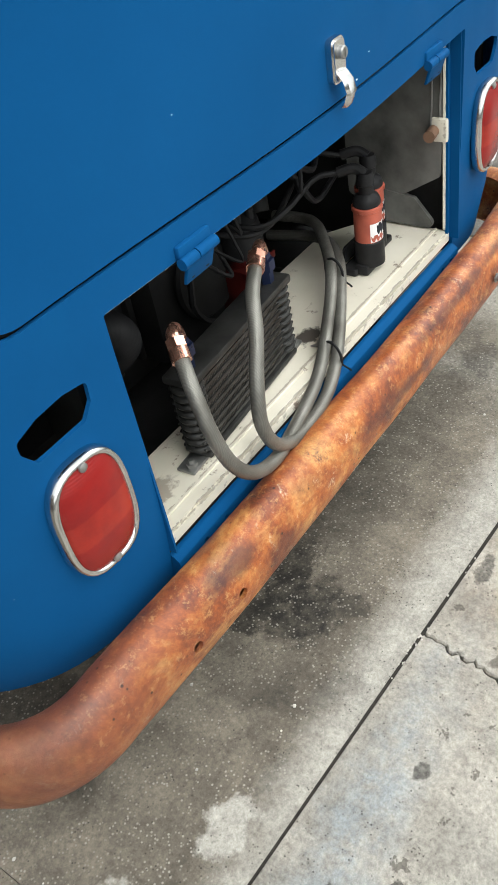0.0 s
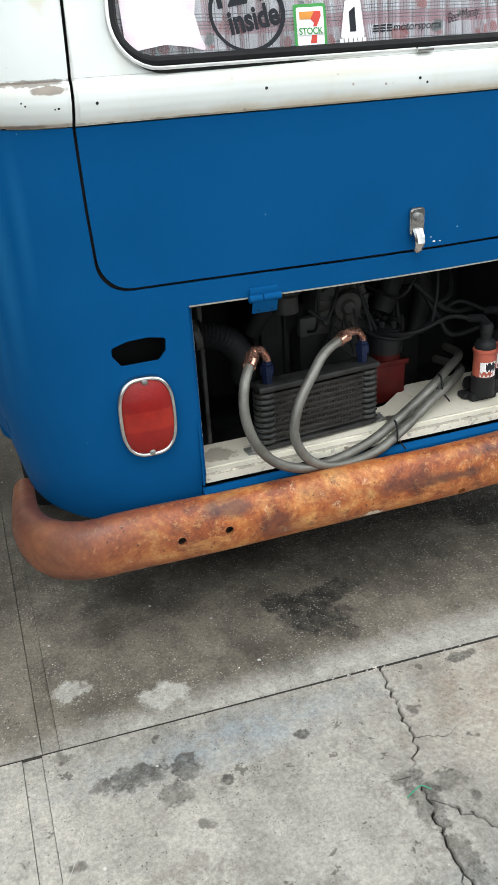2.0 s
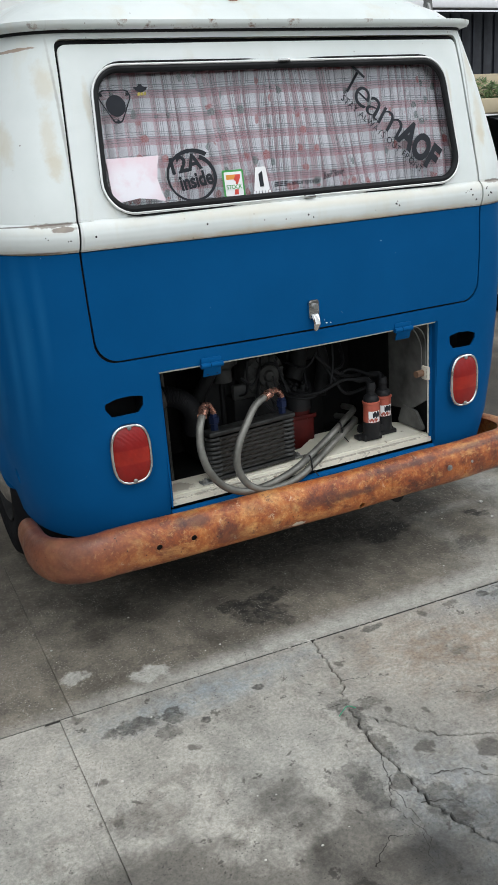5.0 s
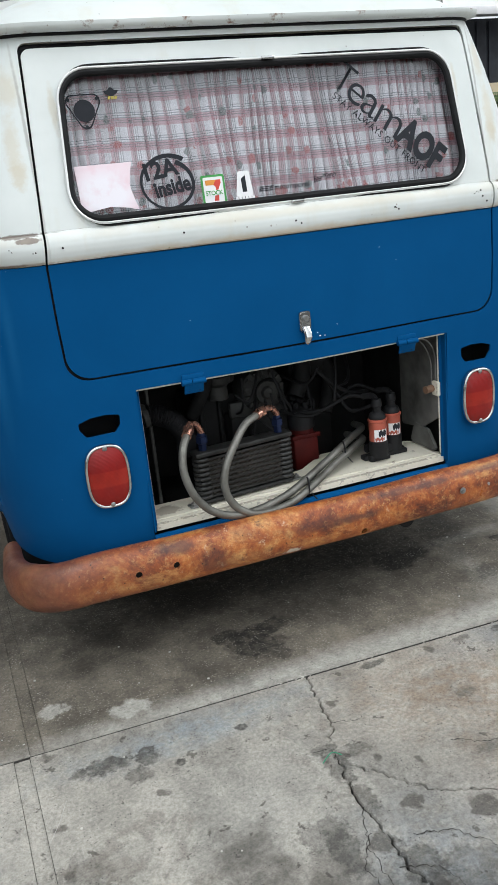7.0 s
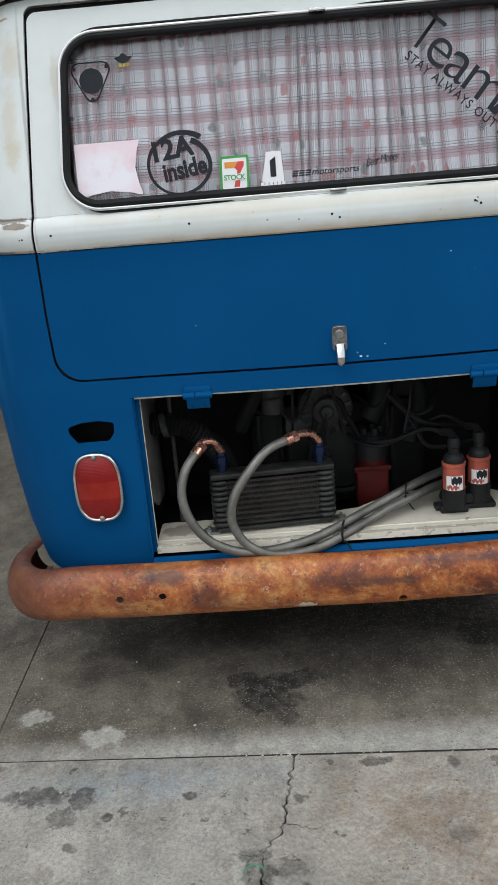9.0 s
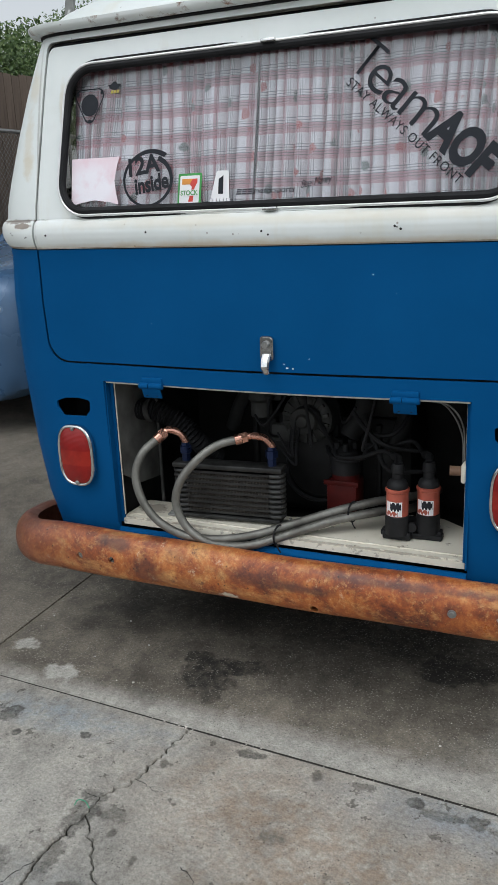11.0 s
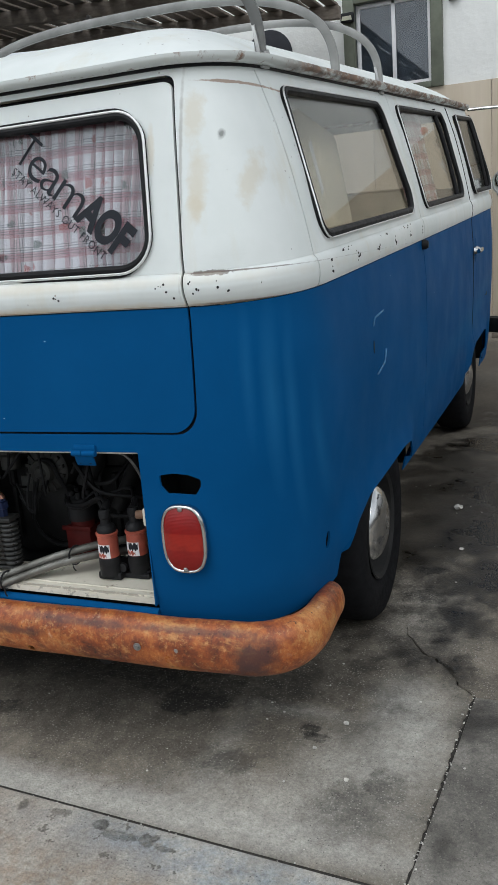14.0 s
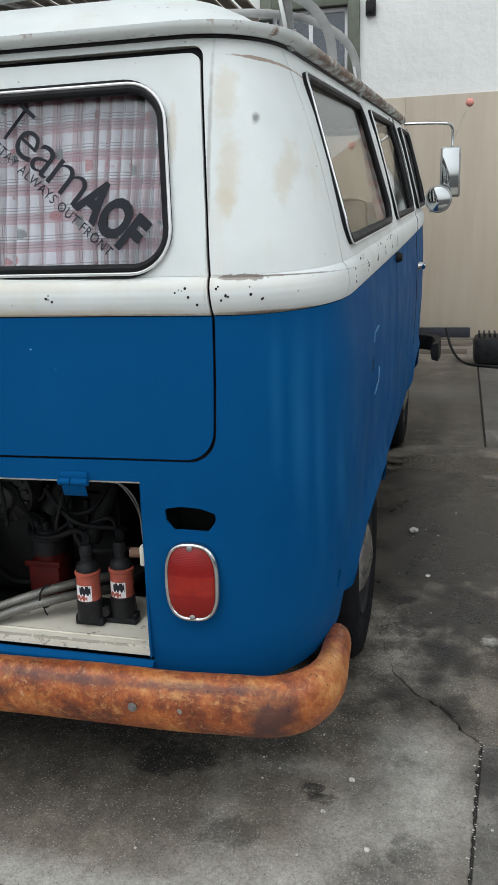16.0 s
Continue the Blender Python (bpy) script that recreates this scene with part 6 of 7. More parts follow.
def curtain(x0, x1, depth, plane, folds, amp, name, label, seed, parent=None):
    """A gathered cloth: uneven pleats with round crests and tight creases, drifting a little on the way down."""
    rnd = random.Random(seed)
    bm = bmesh.new()
    uv = bm.loops.layers.uv.new("UVMap")
    nx, nz = int(folds * 16), 20
    ph = [rnd.uniform(0, 6.28) for _ in range(6)]
    depths = [rnd.uniform(0.45, 1.25) for _ in range(int(folds * 2) + 6)]
    rows, length = [], [0.0]
    for j in range(nz + 1):
        row, v = [], j / nz
        for i in range(nx + 1):
            u = i / nx
            p = folds * u + 0.55 * math.sin(ph[0] + 7 * u) + 0.35 * math.sin(ph[1] + 17 * u) + 0.22 * math.sin(ph[2] + 2.2 * v + 5 * u) + 2.0
            q = p - math.floor(p)
            a, b = depths[int(math.floor(p)) % len(depths)], depths[(int(math.floor(p)) + 1) % len(depths)]
            crest = math.sin(math.pi * q) ** 0.75
            d = amp * ((1 - crest) * (a * (1 - q) + b * q) * 1.3 + 0.25 * math.sin(ph[3] + 4 * v + 11 * u)) * (0.75 + 0.35 * (1 - v))
            row.append(bm.verts.new(plane(x0 + (x1 - x0) * u + 0.006 * math.sin(ph[4] + 3 * v + 7 * u), v, depth + d)))
        rows.append(row)
    for i in range(nx):
        length.append(length[-1] + (rows[nz // 2][i + 1].co - rows[nz // 2][i].co).length)
    for j in range(nz):
        for i in range(nx):
            fc = bm.faces.new((rows[j][i], rows[j][i + 1], rows[j + 1][i + 1], rows[j + 1][i]))
            for lp, (a, b) in zip(fc.loops, ((i, j), (i + 1, j), (i + 1, j + 1), (i, j + 1))):
                lp[uv].uv = (length[a], b / nz * 0.36 + 0.002 * math.sin(ph[5] + 9 * a / nx))
    return part(name, bm, PLAID, parent or van, label, 80)


rear_plane = lambda x, v, d: (x, glass_y(1.20 + 0.350 * v) + glass_bow(x) + d, 1.20 + 0.350 * v)
curtain(-0.532, -0.044, 0.030, rear_plane, 15, 0.022, "curtain", "pink and white plaid flowered curtain", 1)
curtain(-0.050, 0.570, 0.031, rear_plane, 22, 0.025, "curtain", "pink and white plaid flowered curtain", 2)
for s in (-1, 1):
    curtain(1.80, 2.48, 0.03, lambda y, v, d: (s * (0.80 - 0.10 * v - d), y, 1.22 + 0.38 * v + 0.055 * y * (0.92 + 0.38 * v)), 10, 0.012, "curtain", "pink plaid curtain behind the side window", 5 + s)
bm = bmesh.new()
tube(bm, [Vector((-0.56, glass_y(1.56) + 0.045, 1.566)), Vector((0.56, glass_y(1.56) + 0.045, 1.566))], 0.004, 8)
part("curtain_rail", bm, STEEL, van)
bm = bmesh.new()
box(bm, -0.60, 0.60, 0.20, 0.24, 0.90, 1.60)
part("cabin_trim", bm, BAYGREY, van, "grey inner trim behind the curtains")

# stickers on the pane
def sticker(bm, material, name, label, lift=0.0035):
    return part(name, on_glass(bm, lift), material, pane, label, 0)


def make_pink():
    k = Mat("faded_pink_sticker", 0.5, Specular_IOR_Level=0.2)
    c = k.ramp(k.noise(16.0, 5.0, 0.6), (0.52, (0.85, 0.81, 0.86)), (0.75, (0.80, 0.62, 0.68)))
    rim = k.node("ShaderNodeMapRange", Value=k.near(-0.460, 1.280, 0.068, 0.048, 0.25, 14.0, "xz", 0.3))
    return k.done(k.mix(k.math("MULTIPLY", k.math("SUBTRACT", 1.0, rim.outputs[0]), 0.5), c, (0.82, 0.58, 0.64)))


PINKPAPER = make_pink()
def wavy(a, e=8.0):
    c, s = math.cos(a), math.sin(a)
    u, v = math.copysign(abs(c) ** (2 / e), c), math.copysign(abs(s) ** (2 / e), s)
    return -0.453 + 0.077 * u * (1 - 0.27 * (1 - v * v) * abs(u)), 1.290 + 0.062 * v * (1 - 0.30 * (1 - u * u) * abs(v))


bm = flat_poly([wavy(a) for a in np.linspace(0, 2 * math.pi, 65)[:-1]])
sticker(bm, PINKPAPER, "blank_sticker", "faded pink and white sticker with wavy edge")
bm = bmesh.new()
ring_a, ring_b = [], []
for i in range(71):
    # one turn and a little more, the loose end lying outside the start
    f = i / 70
    a = radians(62 - 372 * f)
    r = 0.90 + 0.10 * min(1.0, f * 5) + 0.13 * max(0.0, (f - 0.80) / 0.20) ** 1.2
    w = 0.0055 + 0.006 * abs(2 * f - 1) ** 1.5
    ring_a.append(bm.verts.new((-0.303 + 0.069 * r * math.cos(a), 1.289 + 0.063 * r * math.sin(a), 0)))
    ring_b.append(bm.verts.new((-0.303 + (0.069 * r - w) * math.cos(a), 1.289 + (0.063 * r - w) * math.sin(a), 0)))
for i in range(70):
    bm.faces.new((ring_a[i], ring_a[i + 1], ring_b[i + 1], ring_b[i]))
sticker(bm, INK, "ring_sticker", "black open ring sticker")


def letters(text, x, z, angle, width, height, bold=0.0, spacing=1.0):
    """Letters from (x, z), running at an angle, brought to a width and height."""
    me = lettering(text, 1.0, bold, spacing)
    bm = bmesh.new()
    bm.from_mesh(me)
    bpy.data.meshes.remove(me)
    x0, x1 = min(v.co.x for v in bm.verts), max(v.co.x for v in bm.verts)
    y1 = max(v.co.y for v in bm.verts)
    c, s = math.cos(radians(angle)), math.sin(radians(angle))
    for v in bm.verts:
        a, b = (v.co.x - x0) / (x1 - x0) * width, v.co.y / y1 * height
        v.co = Vector((x + a * c - b * s, z + a * s + b * c, 0))
    return bm


sticker(letters("12A", -0.355, 1.297, 7, 0.086, 0.040, 0.035), INK, "lettering", "black lettering 12A")
sticker(letters("inside", -0.336, 1.256, 8, 0.092, 0.036, 0.035, 0.98), INK, "lettering", "black lettering inside")
YELLOWV = plain("yellow_vinyl", (0.45, 0.36, 0.06), 0.5)
GREEN, ORANGE, REDV = plain("green_vinyl", (0.05, 0.32, 0.06), 0.5), plain("orange_vinyl", (0.75, 0.30, 0.04), 0.5), plain("red_vinyl", (0.62, 0.05, 0.03), 0.5)
sticker(flat_poly(rounded([(-0.222, 1.226), (-0.161, 1.226), (-0.159, 1.296), (-0.220, 1.296)], 0.004, 3)), GREEN, "square_sticker", "green edged square sticker", 0.0030)
sticker(flat_poly(rounded([(-0.217, 1.231), (-0.166, 1.231), (-0.164, 1.291), (-0.215, 1.291)], 0.003, 3)), PAPER, "sticker_field", "white field of the sticker", 0.0036)
sticker(flat_poly([(-0.210, 1.284), (-0.210, 1.272), (-0.190, 1.272), (-0.182, 1.284)]), ORANGE, "sticker_bar", "orange bar", 0.0042)
sticker(flat_poly([(-0.182, 1.284), (-0.190, 1.272), (-0.184, 1.266), (-0.193, 1.234), (-0.181, 1.234), (-0.178, 1.262), (-0.170, 1.276), (-0.170, 1.284)]), REDV, "sticker_stroke", "red stroke", 0.0042)
sticker(flat_poly([(-0.213, 1.247), (-0.168, 1.247), (-0.168, 1.260), (-0.213, 1.260)]), PAPER, "sticker_band", "white band", 0.0046)
sticker(letters("STOCK", -0.213, 1.2485, 0, 0.045, 0.0105, 0.02, 0.95), GREEN, "lettering", "green lettering STOCK", 0.0052)
sticker(flat_poly(rounded([(-0.135, 1.238), (-0.088, 1.238), (-0.092, 1.298), (-0.122, 1.298)], 0.004, 3)), PAPER, "figure_sticker", "white cut out sticker with dark marks")
sticker(flat_poly([(-0.116, 1.248), (-0.104, 1.248), (-0.104, 1.288), (-0.116, 1.280)]), INK, "sticker_mark", "dark mark", 0.0042)
for i in range(6):
    x = -0.137 + 0.0088 * i
    sticker(flat_poly([(x, 1.226), (x + 0.007, 1.226), (x + 0.007, 1.238), (x, 1.238)]), PAPER, "sticker_mark", "pale unreadable mark", 0.0042)
def slanted(bm, z0, lean=0.22):
    for v in bm.verts:
        v.co.x += lean * (v.co.y - z0)
    return bm


for x, w in ((-0.072, 0.012), (-0.058, 0.011), (-0.045, 0.011)):
    bar = bmesh.new()
    for z in (1.2445, 1.2490, 1.2535):
        bar.faces.new([bar.verts.new((a, b, 0)) for a, b in ((x, z), (x + w, z), (x + w, z + 0.0030), (x, z + 0.0030))])
    sticker(slanted(bar, 1.244), INK, "sticker_mark", "small dark unreadable mark", 0.0035)
sticker(slanted(letters("motorsports", -0.030, 1.2455, 0, 0.097, 0.0105, 0.012, 1.0), 1.2455), INK, "lettering", "small dark lettering motorsports", 0.0035)
sticker(slanted(letters("Beer Money", 0.083, 1.252, 9, 0.064, 0.017, 0.0, 0.86), 1.252, 0.35), INK, "lettering", "small dark script lettering beer money", 0.0035)
sticker(letters("T", 0.176, 1.490, -41, 0.050, 0.074, -0.01), INK, "lettering", "large dark letter T")
sticker(letters("eam", 0.208, 1.456, -41, 0.178, 0.055, -0.006, 0.88), INK, "lettering", "large dark lettering eam")
sticker(letters("AOF", 0.343, 1.345, -41, 0.150, 0.076, 0.05, 0.96), INK, "lettering", "large bold dark lettering AOF")
sticker(letters("STAY ALWAYS OUT FRONT", 0.172, 1.456, -41, 0.322, 0.0185, 0.004, 1.15), INK, "lettering", "small dark lettering stay always out front")
bm = bmesh.new()
bm.faces.new([bm.verts.new((-0.472 + 0.025 * math.cos(a), 1.466 + 0.025 * math.sin(a), 0)) for a in np.linspace(0, 6.283, 25)[:-1]])
sticker(bm, INK, "disc_sticker", "black disc of the rounded triangle sticker")
bm = bmesh.new()
tri = rounded([(-0.524, 1.503), (-0.420, 1.503), (-0.472, 1.407)], 0.016, 8)
tri_in = rounded([(-0.5195, 1.5005), (-0.4245, 1.5005), (-0.472, 1.413)], 0.0145, 8)
A, B = [bm.verts.new((x, z, 0)) for x, z in tri], [bm.verts.new((x, z, 0)) for x, z in tri_in]
for i in range(len(A)):
    j = (i + 1) % len(A)
    bm.faces.new((A[i], A[j], B[j], B[i]))
for x, z in ((-0.506, 1.492), (-0.438, 1.492), (-0.472, 1.430)):
    bm.faces.new([bm.verts.new((x + 0.004 * math.cos(a), z + 0.004 * math.sin(a), 0)) for a in np.linspace(0, 6.283, 13)[:-1]])
sticker(bm, INK, "outline_sticker", "black outlined rounded triangle sticker")
sticker(flat_poly([(-0.402 + 0.016 * math.cos(a) * (1 + 0.25 * math.sin(5 * a)), 1.504 + 0.008 * math.sin(a) * (1 + 0.3 * math.cos(4 * a)), 0)[:2] for a in np.linspace(0, 6.283, 25)[:-1]]), INK, "small_sticker", "small dark torn sticker")
for i in range(3):
    x = -0.412 + 0.008 * i
    sticker(flat_poly([(x, 1.487), (x + 0.006, 1.488), (x + 0.007, 1.495), (x + 0.001, 1.494)]), YELLOWV, "sticker_mark", "yellow mark below the small sticker")

# dark gaps behind the door seams
for s in (-1, 1):
    for y in DOOR_SEAMS:
        for z0, z1, slope in ((0.46, 1.13, 0.0), (1.135, 1.205, 0.0), (1.21, 1.618, 0.093)):
            if y < 0.5 and z0 < 1.0:
                continue
            bm = bmesh.new()
            pts = []
            for z in np.linspace(z0, z1, 8):
                yy = y + slope * max(0.0, z - 1.19)
                w = float(np.interp(z, LEVEL, HALF))
                rx, ry = corner(z)
                y_end = float(np.interp(z, LEVEL, REAR)) + bow(z) + ry
                u = max(0.0, min(1.0, (y_end - yy) / ry))
                x = w - rx + rx * (1 - u ** 2.35) ** (1 / 2.35)
                pts.append(Vector((s * (x - 0.011), yy, z)))
            tube(bm, pts, 0.006, 6)
            raked(bm)
            part("door_seam_rubber", bm, RUBBER, van)

# mirrors, handles, side marks
bm = bmesh.new()
tube(bm, glide([(0.70, 4.02, 1.925), (0.80, 4.08, 1.930), (0.95, 4.20, 1.935), (0.985, 4.24, 1.915), (0.99, 4.25, 1.86), (0.99, 4.25, 1.80)], 8), 0.010, 10)
arm = part("mirror_arm", bm, CHROME, van, "bent bright mirror arm")
bm = bmesh.new()
box(bm, 0.918, 1.045, 4.235, 4.275, 1.49, 1.80, 0.012)
part("mirror_case", bm, STEEL, arm, "grey rectangular mirror case")
bm = bmesh.new()
box(bm, 0.930, 1.034, 4.2315, 4.2345, 1.502, 1.788, 0.001)
part("mirror_glass", bm, MIRROR, arm)
bm = bmesh.new()
lathe(bm, [(0.078, -0.012), (0.085, -0.004), (0.080, 0.012), (0.05, 0.03), (0.0, 0.036)], pose(0.915, 4.12, 1.475, -90), 32)
tube(bm, glide([(0.86, 4.16, 1.40), (0.89, 4.17, 1.43), (0.915, 4.14, 1.46)], 5), 0.008, 8)
rm = part("round_mirror", bm, STEEL, van, "round grey backed door mirror")
bm = bmesh.new()
lathe(bm, [(0.074, 0.0125), (0.06, 0.017), (0.03, 0.020), (0.0, 0.021)], pose(0.915, 4.12, 1.475, 90), 32)
part("mirror_glass", bm, MIRROR, rm)
bm = bmesh.new()
tube(bm, [Vector((0.98, 4.27, 1.80)), Vector((1.04, 4.50, 1.98)), Vector((1.09, 4.78, 2.12))], 0.002, 5)
ant = part("aerial", bm, STEEL, van, "thin whip aerial with a pink ball on top")
bm = bmesh.new()
bmesh.ops.create_uvsphere(bm, u_segments=16, v_segments=12, radius=0.028, matrix=Matrix.Translation((1.09, 4.78, 2.13)))
part("aerial_ball", bm, plain("pink_foam", (0.75, 0.30, 0.24), 0.7), ant, "pink foam ball")
for s in (-1, 1):
    for y, l in ((3.12, -1),):
        x = s * 0.852
        bm = bmesh.new()
        for dy in (0.0, 0.075):
            lathe(bm, [(0.016, 0), (0.014, 0.012), (0.009, 0.03)], pose(x, y + l * dy, 0.985, 0, 90 * s), 14)
        tube(bm, glide([(x + s * 0.028, y - l * 0.02, 0.985), (x + s * 0.034, y + l * 0.03, 0.987), (x + s * 0.034, y + l * 0.09, 0.987), (x + s * 0.028, y + l * 0.12, 0.985)], 5), 0.010, 10)
        raked(bm)
        handle = part("door_handle", bm, CHROME, van, "chrome door handle")
        bm = bmesh.new()
        lathe(bm, [(0.045, 0.0005), (0.043, 0.0018), (0.036, 0.0012), (0.0, 0.0008)], pose(x, y - 0.02, 0.985, 0, 90 * s) @ Matrix.Diagonal((1.25, 0.6, 1, 1)), 24)
        part("finger_scoop", raked(bm), BLUE, handle, "blue dished scoop behind the handle")
    bm = bmesh.new()
    lathe(bm, [(0.017, 0.0), (0.017, 0.012), (0.012, 0.022), (0.0, 0.024)], pose(s * 0.845, 1.585, 1.118, 0, 90 * s), 16)
    part("slide_stop", raked(bm), SOOT, van, "dark rubber stop of the side door")
# paler blue paints the highlights along the filler flap's groove
FLAPGLINT = plain("pale_blue_edge_highlight", (0.05, 0.16, 0.30), 0.5, 0.0, 0.5, 40.0, 0.1)
bm = bmesh.new()
lathe(bm, [(0.009, -0.001), (0.009, 0.001), (0.0, 0.0015)], pose(0.8515, 0.745, 0.905, 0, 90) @ Matrix.Diagonal((2.0, 0.6, 1, 1)), 12)
part("filler_flap_hole", raked(bm), SOOT, van, "dark finger hole of the filler flap")
for pts in (((0.74, 0.965), (0.76, 0.985), (0.87, 0.99)), ((0.89, 0.875), (0.87, 0.84), (0.77, 0.822))):
    bm = tube(bmesh.new(), [Vector((0.8535, y, z)) for y, z in pts], 0.0026, 6)
    part("filler_flap_edge", raked(bm), FLAPGLINT, van, "filler flap edge with its highlight painted pale blue")

# ---- surroundings ----
STUCCO = make_stucco()
PLY = make_wood("beige_painted_plywood", (0.50, 0.42, 0.32), (0.60, 0.52, 0.41), 0.7, (6.0, 6.0, 0.6), 0.1)
OLDWOOD = make_wood("weathered_grey_timber", (0.13, 0.105, 0.085), (0.26, 0.22, 0.18), 0.85, (3.0, 30.0, 30.0))
FENCEWOOD = make_wood("brown_fence_boards", (0.12, 0.085, 0.065), (0.22, 0.17, 0.135), 0.85, (30.0, 30.0, 2.0))
GREENWOOD = plain("grey_green_painted_wood", (0.13, 0.14, 0.105), 0.7, 0.0, 0.2, 6.0, 0.15)
DARKWOOD = plain("dark_painted_slats", (0.018, 0.02, 0.028), 0.6, 0.0, 0.3, 6.0, 0.2)
BEIGEWALL = plain("beige_plaster", (0.48, 0.40, 0.27), 0.8, 0.0, 0.12, 4.0, 0.3)

wall = thing("wall_north", "white rough stucco house wall with boarded lower half", "wall", kind="structure")
bm = bmesh.new()
WY = 7.6
box(bm, -4.2, -1.02, WY, WY + 0.25, 0.05, 5.2)
box(bm, -1.02, 0.0, WY, WY + 0.25, 0.05, 2.60)
box(bm, -1.02, 0.0, WY, WY + 0.25, 3.62, 5.2)
box(bm, 0.0, 4.5, WY, WY + 0.25, 0.05, 5.2)
part("stucco_face", bm, STUCCO, wall, "white rough stucco")
for i, (x0, x1) in enumerate(((-1.9, -0.75), (-0.75, 0.47), (0.47, 1.69), (1.69, 2.91), (2.91, 4.13))):
    bm = bmesh.new()
    box(bm, x0 + 0.002, x1 - 0.002, WY - 0.02, WY - 0.002, 0.18, 2.60, 0.003)
    part("plywood_sheet", bm, PLY, wall, "beige painted plywood sheet")
bm = bmesh.new()
for x0, x1, z0, z1 in ((-1.02, -0.90, 2.60, 3.62), (-0.12, 0.0, 2.60, 3.62), (-0.90, -0.12, 3.50, 3.62), (-0.90, -0.12, 2.60, 2.66)):
    box(bm, x0, x1, WY - 0.05, WY + 0.02, z0, z1, 0.008)
win = part("window", bm, GREENWOOD, wall, "grey green framed house window")
bm = bmesh.new()
for x0, x1, z0, z1 in ((-0.90, -0.86, 2.66, 3.5), (-0.53, -0.49, 2.66, 3.5), (-0.16, -0.12, 2.66, 3.5), (-0.86, -0.16, 3.46, 3.5), (-0.86, -0.16, 2.66, 2.70)):
    box(bm, x0, x1, WY + 0.04, WY + 0.08, z0, z1, 0.005)
part("sash", bm, PAPER, win, "white sliding sash")
for x0, x1 in ((-0.86, -0.53), (-0.49, -0.16)):
    bm = bmesh.new()
    box(bm, x0, x1, WY + 0.056, WY + 0.062, 2.70, 3.46)
    part("pane", bm, make_glass("house_glass", (0.62, 0.65, 0.68), 0.8, 0.08) if x0 < -0.8 else bpy.data.materials["house_glass"], win)
bm = bmesh.new()
box(bm, -1.0, 0.0, WY + 0.12, WY + 0.14, 2.5, 3.7)
part("drawn_blind", bm, plain("pale_blue_grey_blind", (0.34, 0.37, 0.40), 0.8, 0.0, 0.35, 2.5, 0.1), wall, "pale drawn blind behind the panes")
bm = bmesh.new()
box(bm, 0.06, 0.16, WY - 0.06, WY, 3.38, 3.52, 0.01)
box(bm, 0.085, 0.135, WY - 0.075, WY - 0.05, 3.40, 3.47, 0.006)
tagged(part("wall_lamp", bm, BLACKPL, None, "small black box lamp on the stucco wall"), category="lamp")

bm = bmesh.new()
prism(bm, [(-2.14, 2.62), (-1.60, 2.62)] + [(-1.87 + 0.27 * math.cos(t), 3.14 + 0.27 * math.sin(t)) for t in np.linspace(0, math.pi, 17)], "y", WY - 0.012, WY - 0.002)
part("arched_vent", bm, DARKWOOD, wall, "dark arched vent in the stucco")
bm = bmesh.new()
box(bm, -1.03, -0.89, WY - 0.11, WY - 0.05, 3.33, 3.42, 0.01)
lantern = tagged(part("wall_lantern", bm, BLACKPL, None, "small dark lantern with a pale glass on the window frame"), category="lamp")
bm = bmesh.new()
prism(bm, [(-1.015, 3.345), (-0.905, 3.345), (-0.915, 3.385), (-1.005, 3.385)], "y", WY - 0.116, WY - 0.109)
part("lantern_glass", bm, plain("pale_lantern_glass", (0.55, 0.54, 0.42), 0.3), lantern, "pale glass")

pergola = thing("pergola", "weathered grey timber pergola with open slats", "pergola")


def far_end(x):
    return 6.15 + (x + 4.75) * 0.324


for back in (0.06, 1.1, 2.2, 3.3):
    bm = bmesh.new()
    x1 = -1.0 if back > 0.1 else -0.98
    pts = [(-4.85, far_end(-4.85) - back - 0.04), (x1, far_end(x1) - back - 0.04), (x1, far_end(x1) - back + 0.04), (-4.85, far_end(-4.85) - back + 0.04)]
    prism(bm, pts, "z", 3.33, 3.45)
    part("beam", bm, OLDWOOD, pergola)
rnd = random.Random(7)
for i in range(26):
    x = -4.72 + i * 0.147
    if x > -0.98:
        break
    bm = bmesh.new()
    box(bm, x - 0.055, x + 0.055, 2.3, far_end(x) + rnd.uniform(-0.02, 0.06), 3.455, 3.48, 0.004)
    for v in bm.verts:
        v.co.x += 0.02 * math.sin(v.co.y * 0.8 + i)
        v.co.z += rnd.uniform(0, 0.001)
    part("slat", bm, OLDWOOD, pergola, angle=0)
for x, y in ((-4.75, 3.93), (-1.05, 2.9)):
    if x < -4:
        bm = bmesh.new()
        tube(bm, [Vector((x, y, ground_z(x, y))), Vector((x, y, 3.33))], 0.032, 10)
        part("post", bm, STEEL, pergola, "slender grey post")
bm = bmesh.new()
tube(bm, [Vector((-2.6, 6.5, 3.33)), Vector((-2.9, 5.6, 3.32))], 0.03, 8)
part("strut", bm, STEEL, pergola)

